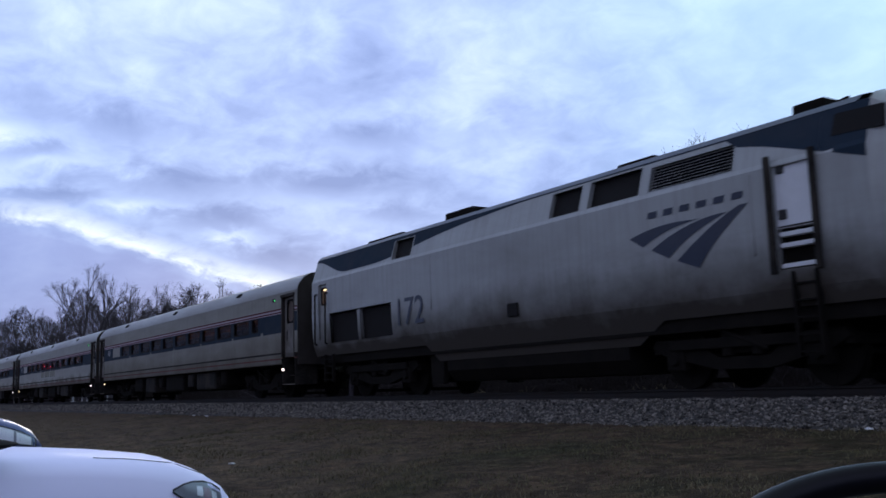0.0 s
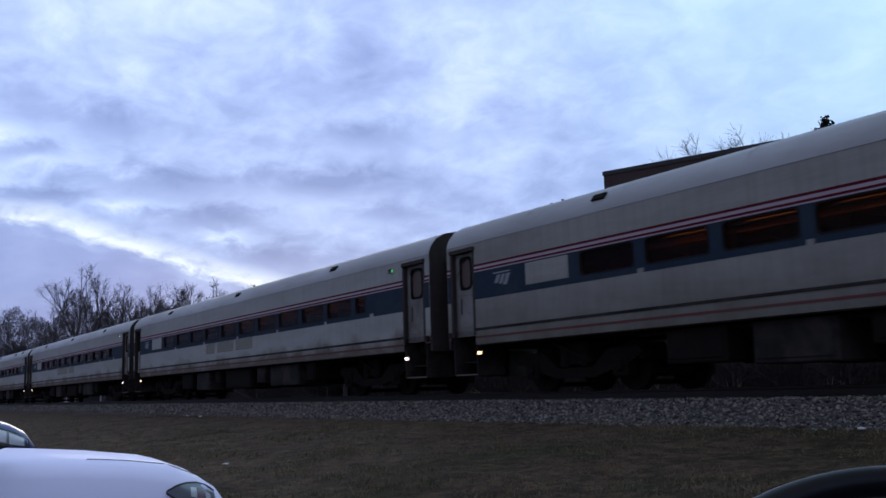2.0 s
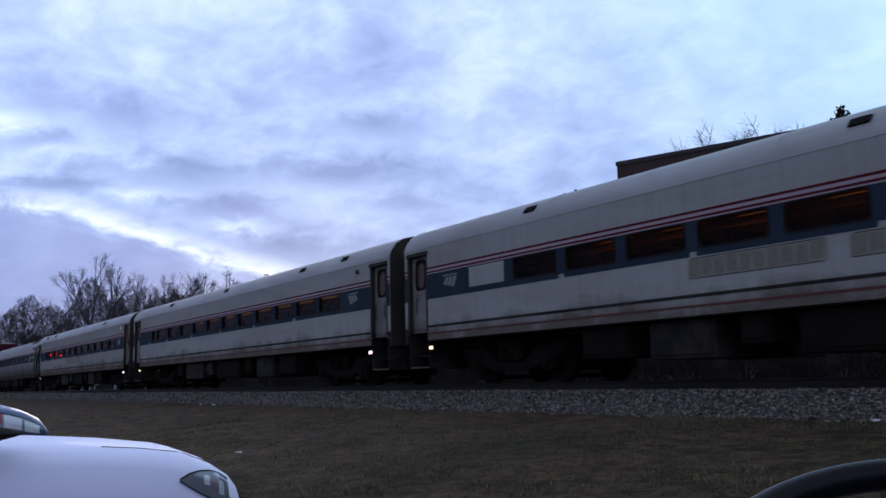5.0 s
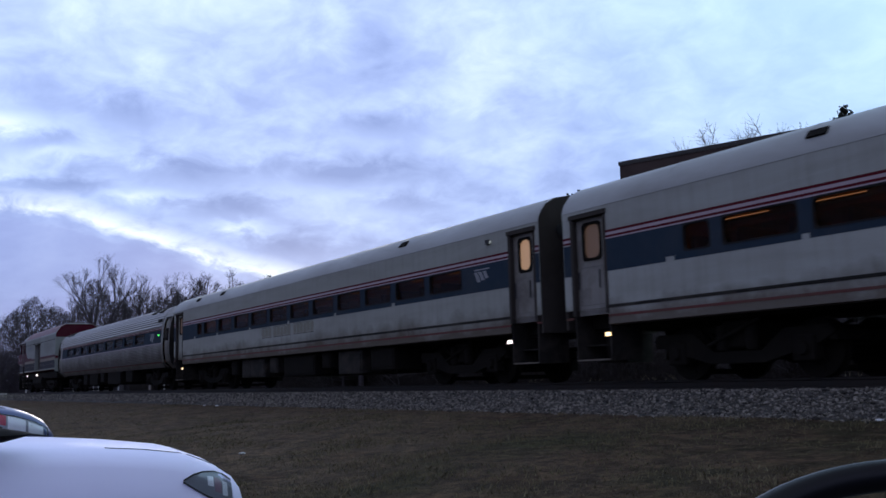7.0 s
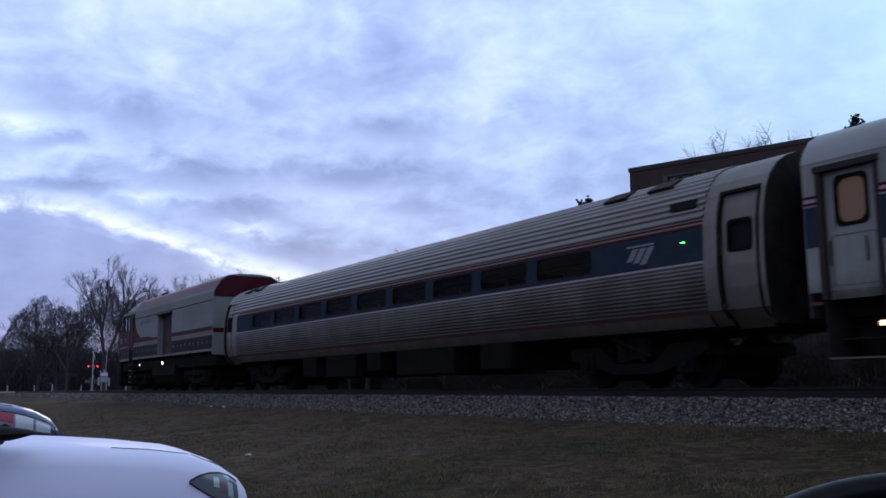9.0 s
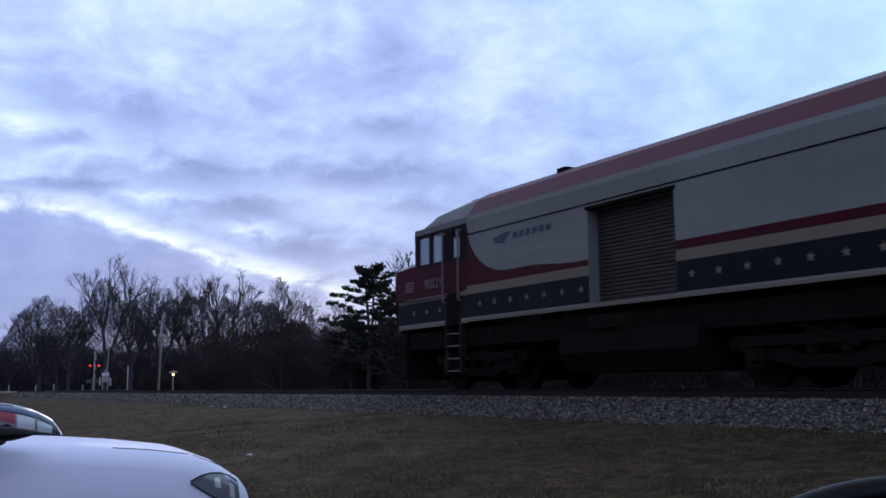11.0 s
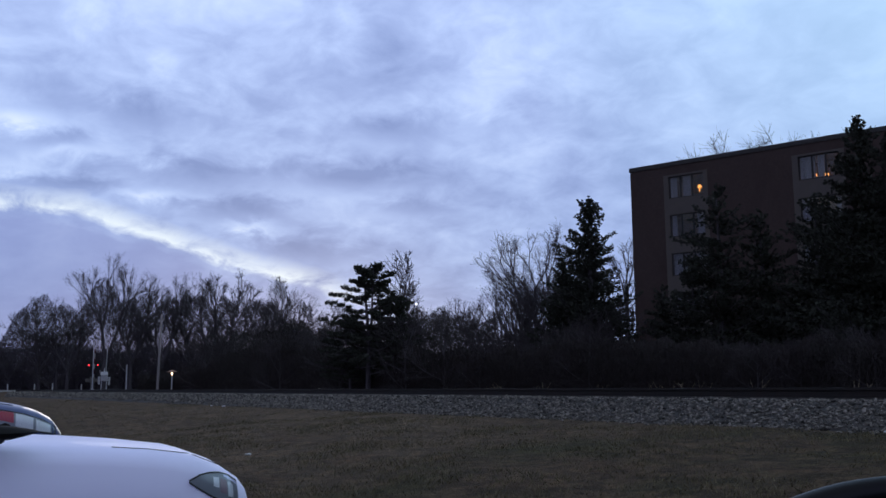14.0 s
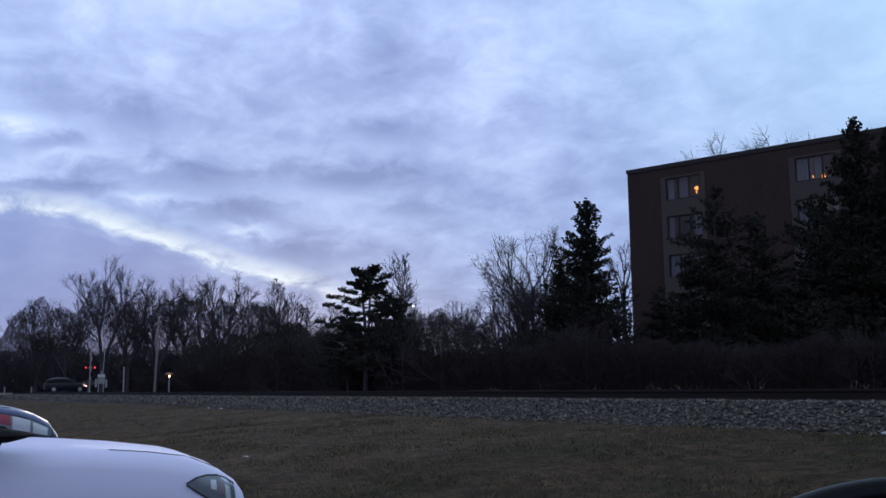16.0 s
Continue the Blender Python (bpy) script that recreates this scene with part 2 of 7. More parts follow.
GRIME = (0.10, 0.085, 0.07)
M = dict(
    silver=material("silver_paint", (0.295, 0.305, 0.284), 0.6, 0.0, 0.06, 3, GRIME, 0.30, 0.7, stretch=(0.25, 1, 1.6), spec=0.06, streaks=0.24, dust_shade=(1.56, 0.40, (0.084, 0.066, 0.051), 0.85)),
    silver_dusty=material("dusty_silver_paint", (0.250, 0.250, 0.223), 0.6, 0.0, 0.08, 3, GRIME, 0.40, 0.7, stretch=(0.25, 1, 1.6), spec=0.06, streaks=0.3, dust_shade=(2.25, 1.3, (0.070, 0.058, 0.042), 0.80)),
    p42_silver=material("loco_silver_paint", (0.30, 0.31, 0.30), 0.45, 0.25, 0.06, 3, GRIME, 0.35, 0.5, stretch=(0.35, 1, 1.2), streaks=0.3, dust_shade=(2.35, 1.0, (0.040, 0.032, 0.024), 0.95)),
    # worn door paint, darkened as well for the shade by the coach gaps
    door_silver=material("worn_shaded_door_paint", (0.185, 0.176, 0.163), 0.6, 0.0, 0.12, 3, (0.055, 0.045, 0.036), 0.75, 1.1, streaks=0.6),
    silver_dull=material("dull_silver_paint", (0.255, 0.262, 0.238), 0.6, 0.0, 0.06, 3, GRIME, 0.30, 0.7, stretch=(0.25, 1, 1.6), spec=0.06, streaks=0.24, dust_shade=(1.66, 0.50, (0.074, 0.058, 0.044), 0.88)),
    roof_metal=material("roof_metal", (0.265, 0.272, 0.268), 0.5, 0.12, 0.08, 4, GRIME, 0.35, 0.6, stretch=(0.3, 1, 1)),
    steel=material("fluted_steel", (0.185, 0.170, 0.152), 0.40, 0.6, 0.08, 5, GRIME, 0.4, 0.5, stretch=(0.2, 1, 1), dust_shade=(2.5, 1.1, (0.050, 0.041, 0.032), 0.88)),
    steel_dull=material("weathered_steel", (0.175, 0.162, 0.140), 0.55, 0.2, 0.12, 4, GRIME, 0.5, 0.8, streaks=0.3, dust_shade=(2.0, 1.0, (0.055, 0.045, 0.034), 0.8)),
    band_blue=material("band_blue_paint", (0.020, 0.032, 0.048), 0.7, 0, 0.12, 4, GRIME, 0.15, 0.8, spec=0.03),
    dark_blue=material("dark_blue_paint", (0.018, 0.026, 0.048), 0.4, 0, 0.12, 4, GRIME, 0.2, 0.8),
    stripe_red=material("stripe_red_paint", (0.072, 0.006, 0.012), 0.75, 0, 0.1, 4, GRIME, 0.12, 0.8, spec=0.04),
    stripe_white=material("stripe_white_paint", (0.30, 0.24, 0.26), 0.5, 0, 0.08, 5),
    emblem_grey=material("emblem_grey", (0.17, 0.175, 0.185), 0.6, 0, 0.12, 6),
    cab_roof=material("cab_roof_grey", (0.15, 0.155, 0.155), 0.6, 0, 0.1, 3, GRIME, 0.4, 0.8),
    field_blue=material("field_blue_paint", (0.0065, 0.0075, 0.013), 0.6, 0, 0.12, 4, GRIME, 0.10, 0.8, spec=0.08),
    cab_red=material("cab_red_paint", (0.050, 0.0028, 0.011), 0.6, 0, 0.1, 4, GRIME, 0.10, 0.7, spec=0.1),
    # the cab red again, paler to carry the sky's sheen on the roof
    roof_red=material("roof_red_skylit", (0.085, 0.008, 0.018), 0.5, 0, 0.1, 4, GRIME, 0.15, 0.7, spec=0.22),
    dull_letter=material("dull_lettering", (0.15, 0.125, 0.125), 0.6, 0, 0.1, 6),
    cream=material("cream_paint", (0.16, 0.138, 0.10), 0.7, 0, 0.08, 4, GRIME, 0.3, 0.8),
    npcu_grey=material("grey_green_paint", (0.205, 0.222, 0.210), 0.6, 0.0, 0.06, 3, GRIME, 0.35, 0.6, stretch=(0.3, 1, 1), spec=0.06, streaks=0.15),
    # grime made near black, so the shade below the cars is in the colour
    under=material("underframe_grime_shade", (0.0095, 0.0085, 0.0075), 0.8, 0, 0.3, 6, (0.020, 0.017, 0.014), 0.4, 1.5, spec=0.03),
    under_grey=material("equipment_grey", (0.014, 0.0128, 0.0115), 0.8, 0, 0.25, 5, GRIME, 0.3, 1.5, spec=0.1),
    black=material("black_rubber", (0.018, 0.018, 0.02), 0.6, 0, 0.2, 8),
    grille=material("grille_black", (0.010, 0.009, 0.009), 0.8, 0, 0.2, 10, spec=0.15),
    stripe_dirty=material("dirty_red_stripe", (0.105, 0.034, 0.032), 0.7, 0, 0.15, 4, (0.075, 0.055, 0.042), 0.85, 1.2, spec=0.1),
    # roller door colour holds the shade of its deep recess
    roller=material("roller_door_shaded", (0.050, 0.040, 0.036), 0.6, 0.1, 0.15, 4, (0.03, 0.025, 0.02), 0.5, 1.0),
    # near-black brown for end walls and door frames
    end_dark=material("end_wall_brown", (0.038, 0.033, 0.029), 0.8, 0, 0.25, 4, (0.03, 0.025, 0.02), 0.6, 1.0, spec=0.1),
    end_grey=material("end_wall_grey", (0.115, 0.110, 0.106), 0.7, 0, 0.2, 4, GRIME, 0.5, 1.0),
    cab_glass=glass("cab_glass", (0.50, 0.54, 0.56)),
    # base made paler for the sky that the tilted slats catch
    louver=material("louvre_metal", (0.60, 0.61, 0.62), 0.5, 0.2, 0.1, 6),
    interior=material("coach_interior", (0.28, 0.14, 0.075), 0.8, 0, 0.25, 3),
    vestibule=material("vestibule_panel", (0.080, 0.058, 0.047), 0.7, 0, 0.2, 3),
    seat=material("seat_cloth", (0.06, 0.035, 0.03), 0.9, 0, 0.2, 9),
    scraped=material("scraped_paint", (0.20, 0.195, 0.155), 0.6, 0, 0.3, 5, (0.12, 0.115, 0.10), 0.6, 4),
    rubbed=material("worn_lettering", (0.145, 0.138, 0.105), 0.6, 0, 0.35, 12),
    pane=glass("coach_pane", (0.52, 0.42, 0.33), 0.07, 0.10, 0.004),
    car_glass=glass("car_glass", (0.35, 0.38, 0.40)),
    lamp_clear=glass("clear_lens", (0.80, 0.82, 0.85), 0.05),
    lit_door=material("lit_door_pane", (0.15, 0.10, 0.07), 0.5, emit=(1.0, 0.60, 0.36), power=0.22, vary=0.2, grain=2),
    dim_door=material("dim_door_pane", (0.085, 0.055, 0.042), 0.5, emit=(1.0, 0.60, 0.40), power=0.030, vary=0.2, grain=2),
    warm_lamp=material("warm_lamp", (0.8, 0.6, 0.3), 0.4, emit=(1.0, 0.68, 0.36), power=2.0, vary=0),
    cool_lamp=material("cool_lamp", (0.8, 0.8, 0.8), 0.4, emit=(1.0, 0.78, 0.80), power=2.8, vary=0),
    strip_dim=material("dim_strip_lamp", (0.5, 0.4, 0.3), 0.5, emit=(1.0, 0.50, 0.24), power=0.10, vary=0),
    strip_lit=material("lit_strip_lamp", (0.6, 0.5, 0.4), 0.5, emit=(1.0, 0.66, 0.42), power=0.45, vary=0),
    ceiling_lamp=material("ceiling_lamp", (0.8, 0.6, 0.4), 0.5, emit=(1.0, 0.55, 0.26), power=3.6, vary=0),
    green_marker=material("green_marker_lens", (0.1, 0.5, 0.2), 0.4, emit=(0.1, 1.0, 0.25), power=0.6, vary=0),
    green_lamp=material("green_lamp", (0.1, 0.6, 0.2), 0.4, emit=(0.1, 1.0, 0.15), power=4.0, vary=0),
    red_lamp=material("red_lamp", (0.7, 0.02, 0.02), 0.4, emit=(1.0, 0.02, 0.03), power=4.5, vary=0),
    near_flasher=material("near_flasher", (0.7, 0.02, 0.02), 0.4, emit=(1.0, 0.02, 0.03), power=60.0, vary=0),
    faint_lamp=material("faint_lamp", (0.6, 0.6, 0.6), 0.4, emit=(0.9, 1.0, 0.95), power=0.3, vary=0),
    off_lamp=material("unlit_lamp", (0.5, 0.5, 0.52), 0.3, vary=0.1),
    rail=material("rail_steel", (0.014, 0.012, 0.011), 0.7, 0.2, 0.25, 9, (0.04, 0.025, 0.018), 0.3, 2),
    tie=material("tie_timber", (0.028, 0.024, 0.021), 0.9, 0, 0.35, 5, (0.09, 0.08, 0.07), 0.4, 2, 0.4, 30, stretch=(3, 0.4, 3), per_object=0.2),
    ballast=material("ballast_stone", (0.128, 0.115, 0.098), 0.9, 0, 0.3, 14, (0.08, 0.075, 0.07), 0.5, 3, 0.5, 60, per_island=0.85),
    ballast_one=material("ballast_stone_single", (0.128, 0.115, 0.098), 0.9, 0, 0.3, 14, (0.08, 0.075, 0.07), 0.5, 3, 0.5, 60, per_object=0.85),
    ballast_bed=material("ballast_bed", (0.045, 0.043, 0.040), 0.95, 0, 0.4, 22, (0.05, 0.045, 0.04), 0.6, 1.2, 0.9, 30),
    asphalt=material("asphalt", (0.05, 0.05, 0.052), 0.9, 0, 0.25, 60, (0.08, 0.078, 0.075), 0.4, 0.7, 0.4, 200),
    kerb=material("kerb_concrete", (0.32, 0.31, 0.29), 0.85, 0, 0.2, 12, GRIME, 0.3, 2, 0.3, 60),
    brick=material("dark_brick", (0.050, 0.034, 0.030), 0.85, 0, 0.3, 5, (0.032, 0.022, 0.020), 0.5, 0.3, per_object=0.2),
    concrete=material("pale_panel", (0.080, 0.070, 0.064), 0.8, 0, 0.15, 2, GRIME, 0.4, 0.5),
    frame_dark=material("window_frame", (0.03, 0.028, 0.027), 0.5, 0, 0.2, 6),
    room=material("room_wall", (0.22, 0.17, 0.13), 0.9, 0, 0.2, 1.5),
    curtain=material("curtain", (0.26, 0.25, 0.26), 0.9, 0, 0.2, 3, stretch=(8, 8, 0.4)),
    table_lamp=material("lamp_glow", (0.9, 0.5, 0.2), 0.5, emit=(1.0, 0.36, 0.07), power=2.6, vary=0),
    car_white=material("white_car_paint", (0.78, 0.76, 0.97), 0.6, 0, 0.02, 2, coat=0.06, spec=0.1),
    car_navy=material("navy_car_paint", (0.035, 0.048, 0.14), 0.35, 0.25, 0.05, 2, coat=0.5),
    car_black=material("black_car_paint", (0.008, 0.008, 0.014), 0.45, 0, 0.1, 2, coat=0.1),
    chrome=material("chrome", (0.7, 0.7, 0.72), 0.18, 1.0, 0.03, 3),
    alloy=material("alloy_wheel", (0.42, 0.42, 0.44), 0.35, 0.8, 0.05, 4),
    tyre=material("tyre_rubber", (0.02, 0.02, 0.021), 0.85, 0, 0.2, 20),
    plastic=material("black_plastic", (0.006, 0.006, 0.008), 0.32, 0, 0.15, 30, bump=0.05, bump_scale=400, spec=0.14),
    signal_grey=material("signal_aluminium", (0.36, 0.37, 0.40), 0.5, 0.2, 0.1, 4),
    post_white=material("white_post", (0.34, 0.34, 0.35), 0.6, 0, 0.1, 4),
    pole_wood=material("weathered_pole", (0.22, 0.20, 0.20), 0.9, 0, 0.25, 5, stretch=(6, 6, 0.5)),
    bark=material("bare_bark", (0.060, 0.053, 0.060), 0.95, 0, 0.3, 4),
    shrub_twig=material("shrub_twig", (0.042, 0.035, 0.037), 0.95, 0, 0.3, 2, per_object=0.25),
    needles=material("conifer_needles", (0.038, 0.041, 0.032), 0.9, 0, 0.25, 2, per_island=0.2, spec=0.1),
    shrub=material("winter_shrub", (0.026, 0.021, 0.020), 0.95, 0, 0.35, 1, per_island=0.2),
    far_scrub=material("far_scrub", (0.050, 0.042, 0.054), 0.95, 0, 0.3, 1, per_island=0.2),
    dry_grass=material("dry_grass", (0.125, 0.105, 0.060), 0.95, 0, 0.35, 0.7, (0.050, 0.052, 0.022), 0.8, 0.5, per_island=0.5),
    weeds=material("dry_weeds", (0.20, 0.16, 0.115), 0.9, 0, 0.2, 3),
    litter=material("white_litter", (0.55, 0.55, 0.55), 0.7, 0, 0.05, 4),
    dead_leaf=material("dead_leaf", (0.05, 0.035, 0.025), 0.9, 0, 0.3, 5),
)


def lawn_material():
    m = bpy.data.materials.new("winter_lawn")
    m.use_nodes = True
    nt = m.node_tree
    b = nt.nodes["Principled BSDF"]
    b.inputs["Roughness"].default_value, b.inputs["Specular IOR Level"].default_value = 1.0, 0.1
    v = nt.nodes.new("ShaderNodeTexCoord").outputs["Object"]
    # grazing sheen painted as lighter straw in the west, greener towards the east, matted tufts
    sp = nt.nodes.new("ShaderNodeSeparateXYZ")
    nt.links.new(v, sp.inputs[0])
    east = maths(nt, "MULTIPLY_ADD", sp.outputs[0], 1 / 16, 1.0, clamp=True)
    patch = maths(nt, "ADD", noise_of(nt, v, 0.45, 4, 0.6, 0.4), maths(nt, "MULTIPLY_ADD", east, 0.28, -0.14))
    hue = ramp(nt, patch, [(0.34, (0.078, 0.055, 0.037)), (0.48, (0.063, 0.043, 0.028)), (0.60, (0.041, 0.034, 0.018)), (0.72, (0.030, 0.031, 0.013))])
    rust = ramp(nt, noise_of(nt, v, 1.1, 4, 0.6, 0.6), [(0.50, (0, 0, 0)), (0.66, (1, 1, 1))])
    hue = mixed(nt, maths(nt, "MULTIPLY", rust, 0.55), hue, (0.060, 0.036, 0.022))
    tuft = ramp(nt, noise_of(nt, v, 3.2, 3, 0.55, 0.6), [(0.34, (0.50, 0.52, 0.50)), (0.52, (1.0, 1.0, 1.0)), (0.68, (1.45, 1.42, 1.32))])
    fine = ramp(nt, noise_of(nt, v, 13, 5, 0.75), [(0.33, (0.45, 0.45, 0.45)), (0.67, (1.6, 1.58, 1.5))])
    col = mixed(nt, 1.0, mixed(nt, 1.0, hue, tuft, "MULTIPLY"), fine, "MULTIPLY")
    nt.links.new(col, b.inputs["Base Color"])
    bn = node(nt, "ShaderNodeBump", Strength=1.0, Distance=0.05)
    nt.links.new(noise_of(nt, v, 20, 5, 0.75), bn.inputs["Height"])
    nt.links.new(bn.outputs[0], b.inputs["Normal"])
    return m


M["lawn"] = lawn_material()


# ---- mesh helpers ----
def part(name, bm, mat, parent=None, label="", smooth=None):
    me = bpy.data.meshes.new(name)
    bm.to_mesh(me)
    bm.free()
    me.materials.append(mat)
    if smooth is not None:
        me.shade_smooth()
        me.set_sharp_from_angle(angle=radians(smooth))
    ob = new(name, me)
    if parent is not None:
        ob.parent = parent
    if label:
        tagged(ob, label)
    return ob


def share(name, ob, m, parent):
    c = new(name, ob.data)
    c.parent = parent
    c.matrix_basis = m
    return c


def thing(name, m, label, category, group="", kind=""):
    ob = new(name)
    ob.empty_display_size = 0.2
    ob.matrix_basis = m
    return tagged(ob, label, category, group, kind)


def B():
    return bmesh.new()


def box(bm, x0, x1, y0, y1, z0, z1, bev=0.0):
    vs = [bm.verts.new((x, y, z)) for x in (x0, x1) for y in (y0, y1) for z in (z0, z1)]
    fs = [bm.faces.new([vs[i] for i in q]) for q in ((0, 1, 3, 2), (4, 6, 7, 5), (0, 4, 5, 1), (2, 3, 7, 6), (0, 2, 6, 4), (1, 5, 7, 3))]
    if bev:
        es = {e for f in fs for e in f.edges}
        bmesh.ops.bevel(bm, geom=list(es), offset=bev, segments=2, affect="EDGES", profile=0.5)
    return bm


def prism(bm, profile, x0, x1, caps=True):
    """A closed outline of (y, z), drawn along x."""
    a = [bm.verts.new((x0, y, z)) for y, z in profile]
    b = [bm.verts.new((x1, y, z)) for y, z in profile]
    n = len(profile)
    for i in range(n):
        bm.faces.new((a[i], a[(i + 1) % n], b[(i + 1) % n], b[i]))
    if caps:
        bm.faces.new(a[::-1])
        bm.faces.new(b)
    return bm


def strip(bm, profile, x0, x1):
    """An open line of (y, z), drawn along x."""
    a = [bm.verts.new((x0, y, z)) for y, z in profile]
    b = [bm.verts.new((x1, y, z)) for y, z in profile]
    for i in range(len(profile) - 1):
        bm.faces.new((a[i], a[i + 1], b[i + 1], b[i]))
    return bm


def slab(bm, outline, y0, y1):
    """A closed outline of (x, z), drawn along y."""
    a = [bm.verts.new((x, y0, z)) for x, z in outline]
    b = [bm.verts.new((x, y1, z)) for x, z in outline]
    n = len(outline)
    for i in range(n):
        bm.faces.new((a[i], b[i], b[(i + 1) % n], a[(i + 1) % n]))
    bm.faces.new(a)
    bm.faces.new(b[::-1])
    return bm


def rod(bm, p, q, r0, r1=None, n=8, caps=True):
    p, q = Vector(p), Vector(q)
    r1 = r0 if r1 is None else r1
    d = (q - p).normalized()
    u = d.orthogonal().normalized()
    v = d.cross(u)
    ring = [[bm.verts.new(c + (u * math.cos(2 * math.pi * i / n) + v * math.sin(2 * math.pi * i / n)) * r) for i in range(n)] for c, r in ((p, r0), (q, r1))]
    for i in range(n):
        bm.faces.new((ring[0][i], ring[0][(i + 1) % n], ring[1][(i + 1) % n], ring[1][i]))
    if caps:
        bm.faces.new(ring[0][::-1])
        bm.faces.new(ring[1])
    return bm


def bent(bm, points, r, n=8):
    """A round bar through points."""
    for p, q in zip(points, points[1:]):
        rod(bm, p, q, r, n=n)
    return bm


def loft(bm, rings, caps=True):
    """Rings of equally many points, joined in turn."""
    vs = [[bm.verts.new(p) for p in ring] for ring in rings]
    n = len(vs[0])
    for a, b in zip(vs, vs[1:]):
        for i in range(n):
            bm.faces.new((a[i], a[(i + 1) % n], b[(i + 1) % n], b[i]))
    if caps:
        bm.faces.new(vs[0][::-1])
        bm.faces.new(vs[-1])
    bmesh.ops.recalc_face_normals(bm, faces=bm.faces[:])
    return bm


def pierced(bm, u0, u1, v0, v1, holes, at, depth):
    """A wall from u0 to u1 and v0 to v1 with openings (u0, u1, v0, v1); at(u, v, d) gives the place d inside the face."""
    us = sorted({u0, u1, *[h[i] for h in holes for i in (0, 1)]})
    vv = sorted({v0, v1, *[h[i] for h in holes for i in (2, 3)]})
    cache = {}

    def vert(u, v, d):
        k = (round(u, 4), round(v, 4), d)
        if k not in cache:
            cache[k] = bm.verts.new(at(u, v, d))
        return cache[k]

    for a, b in zip(us, us[1:]):
        for c, e in zip(vv, vv[1:]):
            mu, mv = (a + b) / 2, (c + e) / 2
            if not any(h[0] < mu < h[1] and h[2] < mv < h[3] for h in holes):
                bm.faces.new((vert(a, c, 0), vert(b, c, 0), vert(b, e, 0), vert(a, e, 0)))
    for a, b, c, e in holes:
        loop = [(a, c), (b, c), (b, e), (a, e)]
        for p, q in zip(loop, loop[1:] + loop[:1]):
            bm.faces.new([bm.verts.new(at(*w)) for w in ((*p, 0), (*q, 0), (*q, depth), (*p, depth))])
    return bm


def rounded(x0, x1, z0, z1, r, n=4):
    """Outline of a rectangle with rounded corners."""
    out = []
    for cx, cz, a0 in ((x1 - r, z1 - r, 0), (x0 + r, z1 - r, 90), (x0 + r, z0 + r, 180), (x1 - r, z0 + r, 270)):
        out += [(cx + r * math.cos(radians(a0 + 90 * k / n)), cz + r * math.sin(radians(a0 + 90 * k / n))) for k in range(n + 1)]
    return out


def gasket(b, x0, x1, z0, z1, r, w, at, depth=0.03):
    """A rounded ring round an opening, w wide, and its inner lip."""
    inner, outer = rounded(x0, x1, z0, z1, r), rounded(x0 - w, x1 + w, z0 - w, z1 + w, r * 0.6 + w * 0.3)
    rings = [[b.verts.new(at(u, v, d)) for u, v in line] for line, d in ((outer, depth), (outer, 0), (inner, 0), (inner, depth))]
    n = len(inner)
    for p, q in zip(rings, rings[1:]):
        for i in range(n):
            b.faces.new((p[i], p[(i + 1) % n], q[(i + 1) % n], q[i]))
    return b


def lettering(name, text, height, mat, parent, m):
    cu = bpy.data.curves.new(name, "FONT")
    cu.body, cu.size, cu.extrude, cu.align_x = text, height * 1.35, 0.004, "CENTER"
    tmp = new(name, cu)
    me = bpy.data.meshes.new_from_object(tmp)
    bpy.data.objects.remove(tmp)
    me.materials.append(mat)
    ob = new(name, me)
    ob.parent = parent
    ob.matrix_basis = m
    return ob


def polar(az, r, z=0.0):
    return Vector((-r * math.cos(radians(az)), r * math.sin(radians(az)), z))


# ---- ground, line and car park ----
RAIL_Z, TRACK_Y = 1.173, 13.42
CROSS_X = -98.0


def smooth(a, b, x):
    t = min(1.0, max(0.0, (x - a) / (b - a)))
    return t * t * (3 - 2 * t)


PROFILE = [(-400, -0.05), (2.55, 0.0), (2.7, 0.06), (4.5, 0.14), (8.0, 0.44), (11.14, 0.62), (11.4, 0.60), (15.6, 0.60), (18, 0.55), (60, 0.50), (400, 0.6), (3000, 2.0)]


def ground_z(x, y):
    for (a, za), (b, zb) in zip(PROFILE, PROFILE[1:]):
        if y <= b:
            z = za + (zb - za) * (y - a) / (b - a)
            break
    lift = smooth(-91, -94.5, x) * (1 - smooth(-110, -160, x))
    z = max(z, z + (RAIL_Z - 0.05 - z) * lift * (1 - smooth(30, 60, abs(y - 10))))
    if 3.2 < y < 11.2:
        z += 0.03 * noise.noise((x * 0.35, y * 0.35, 0)) + 0.012 * noise.noise((x * 1.7, y * 1.7, 3))
    return z


def sheet(name, xs, ys, height, mat):
    verts = [(x, y, height(x, y)) for x in xs for y in ys]
    n = len(ys)
    faces = [(i * n + j, (i + 1) * n + j, (i + 1) * n + j + 1, i * n + j + 1) for i in range(len(xs) - 1) for j in range(n - 1)]
    me = bpy.data.meshes.new(name)
    me.from_pydata(verts, [], faces)
    me.materials.append(mat)
    me.shade_smooth()
    return new(name, me)


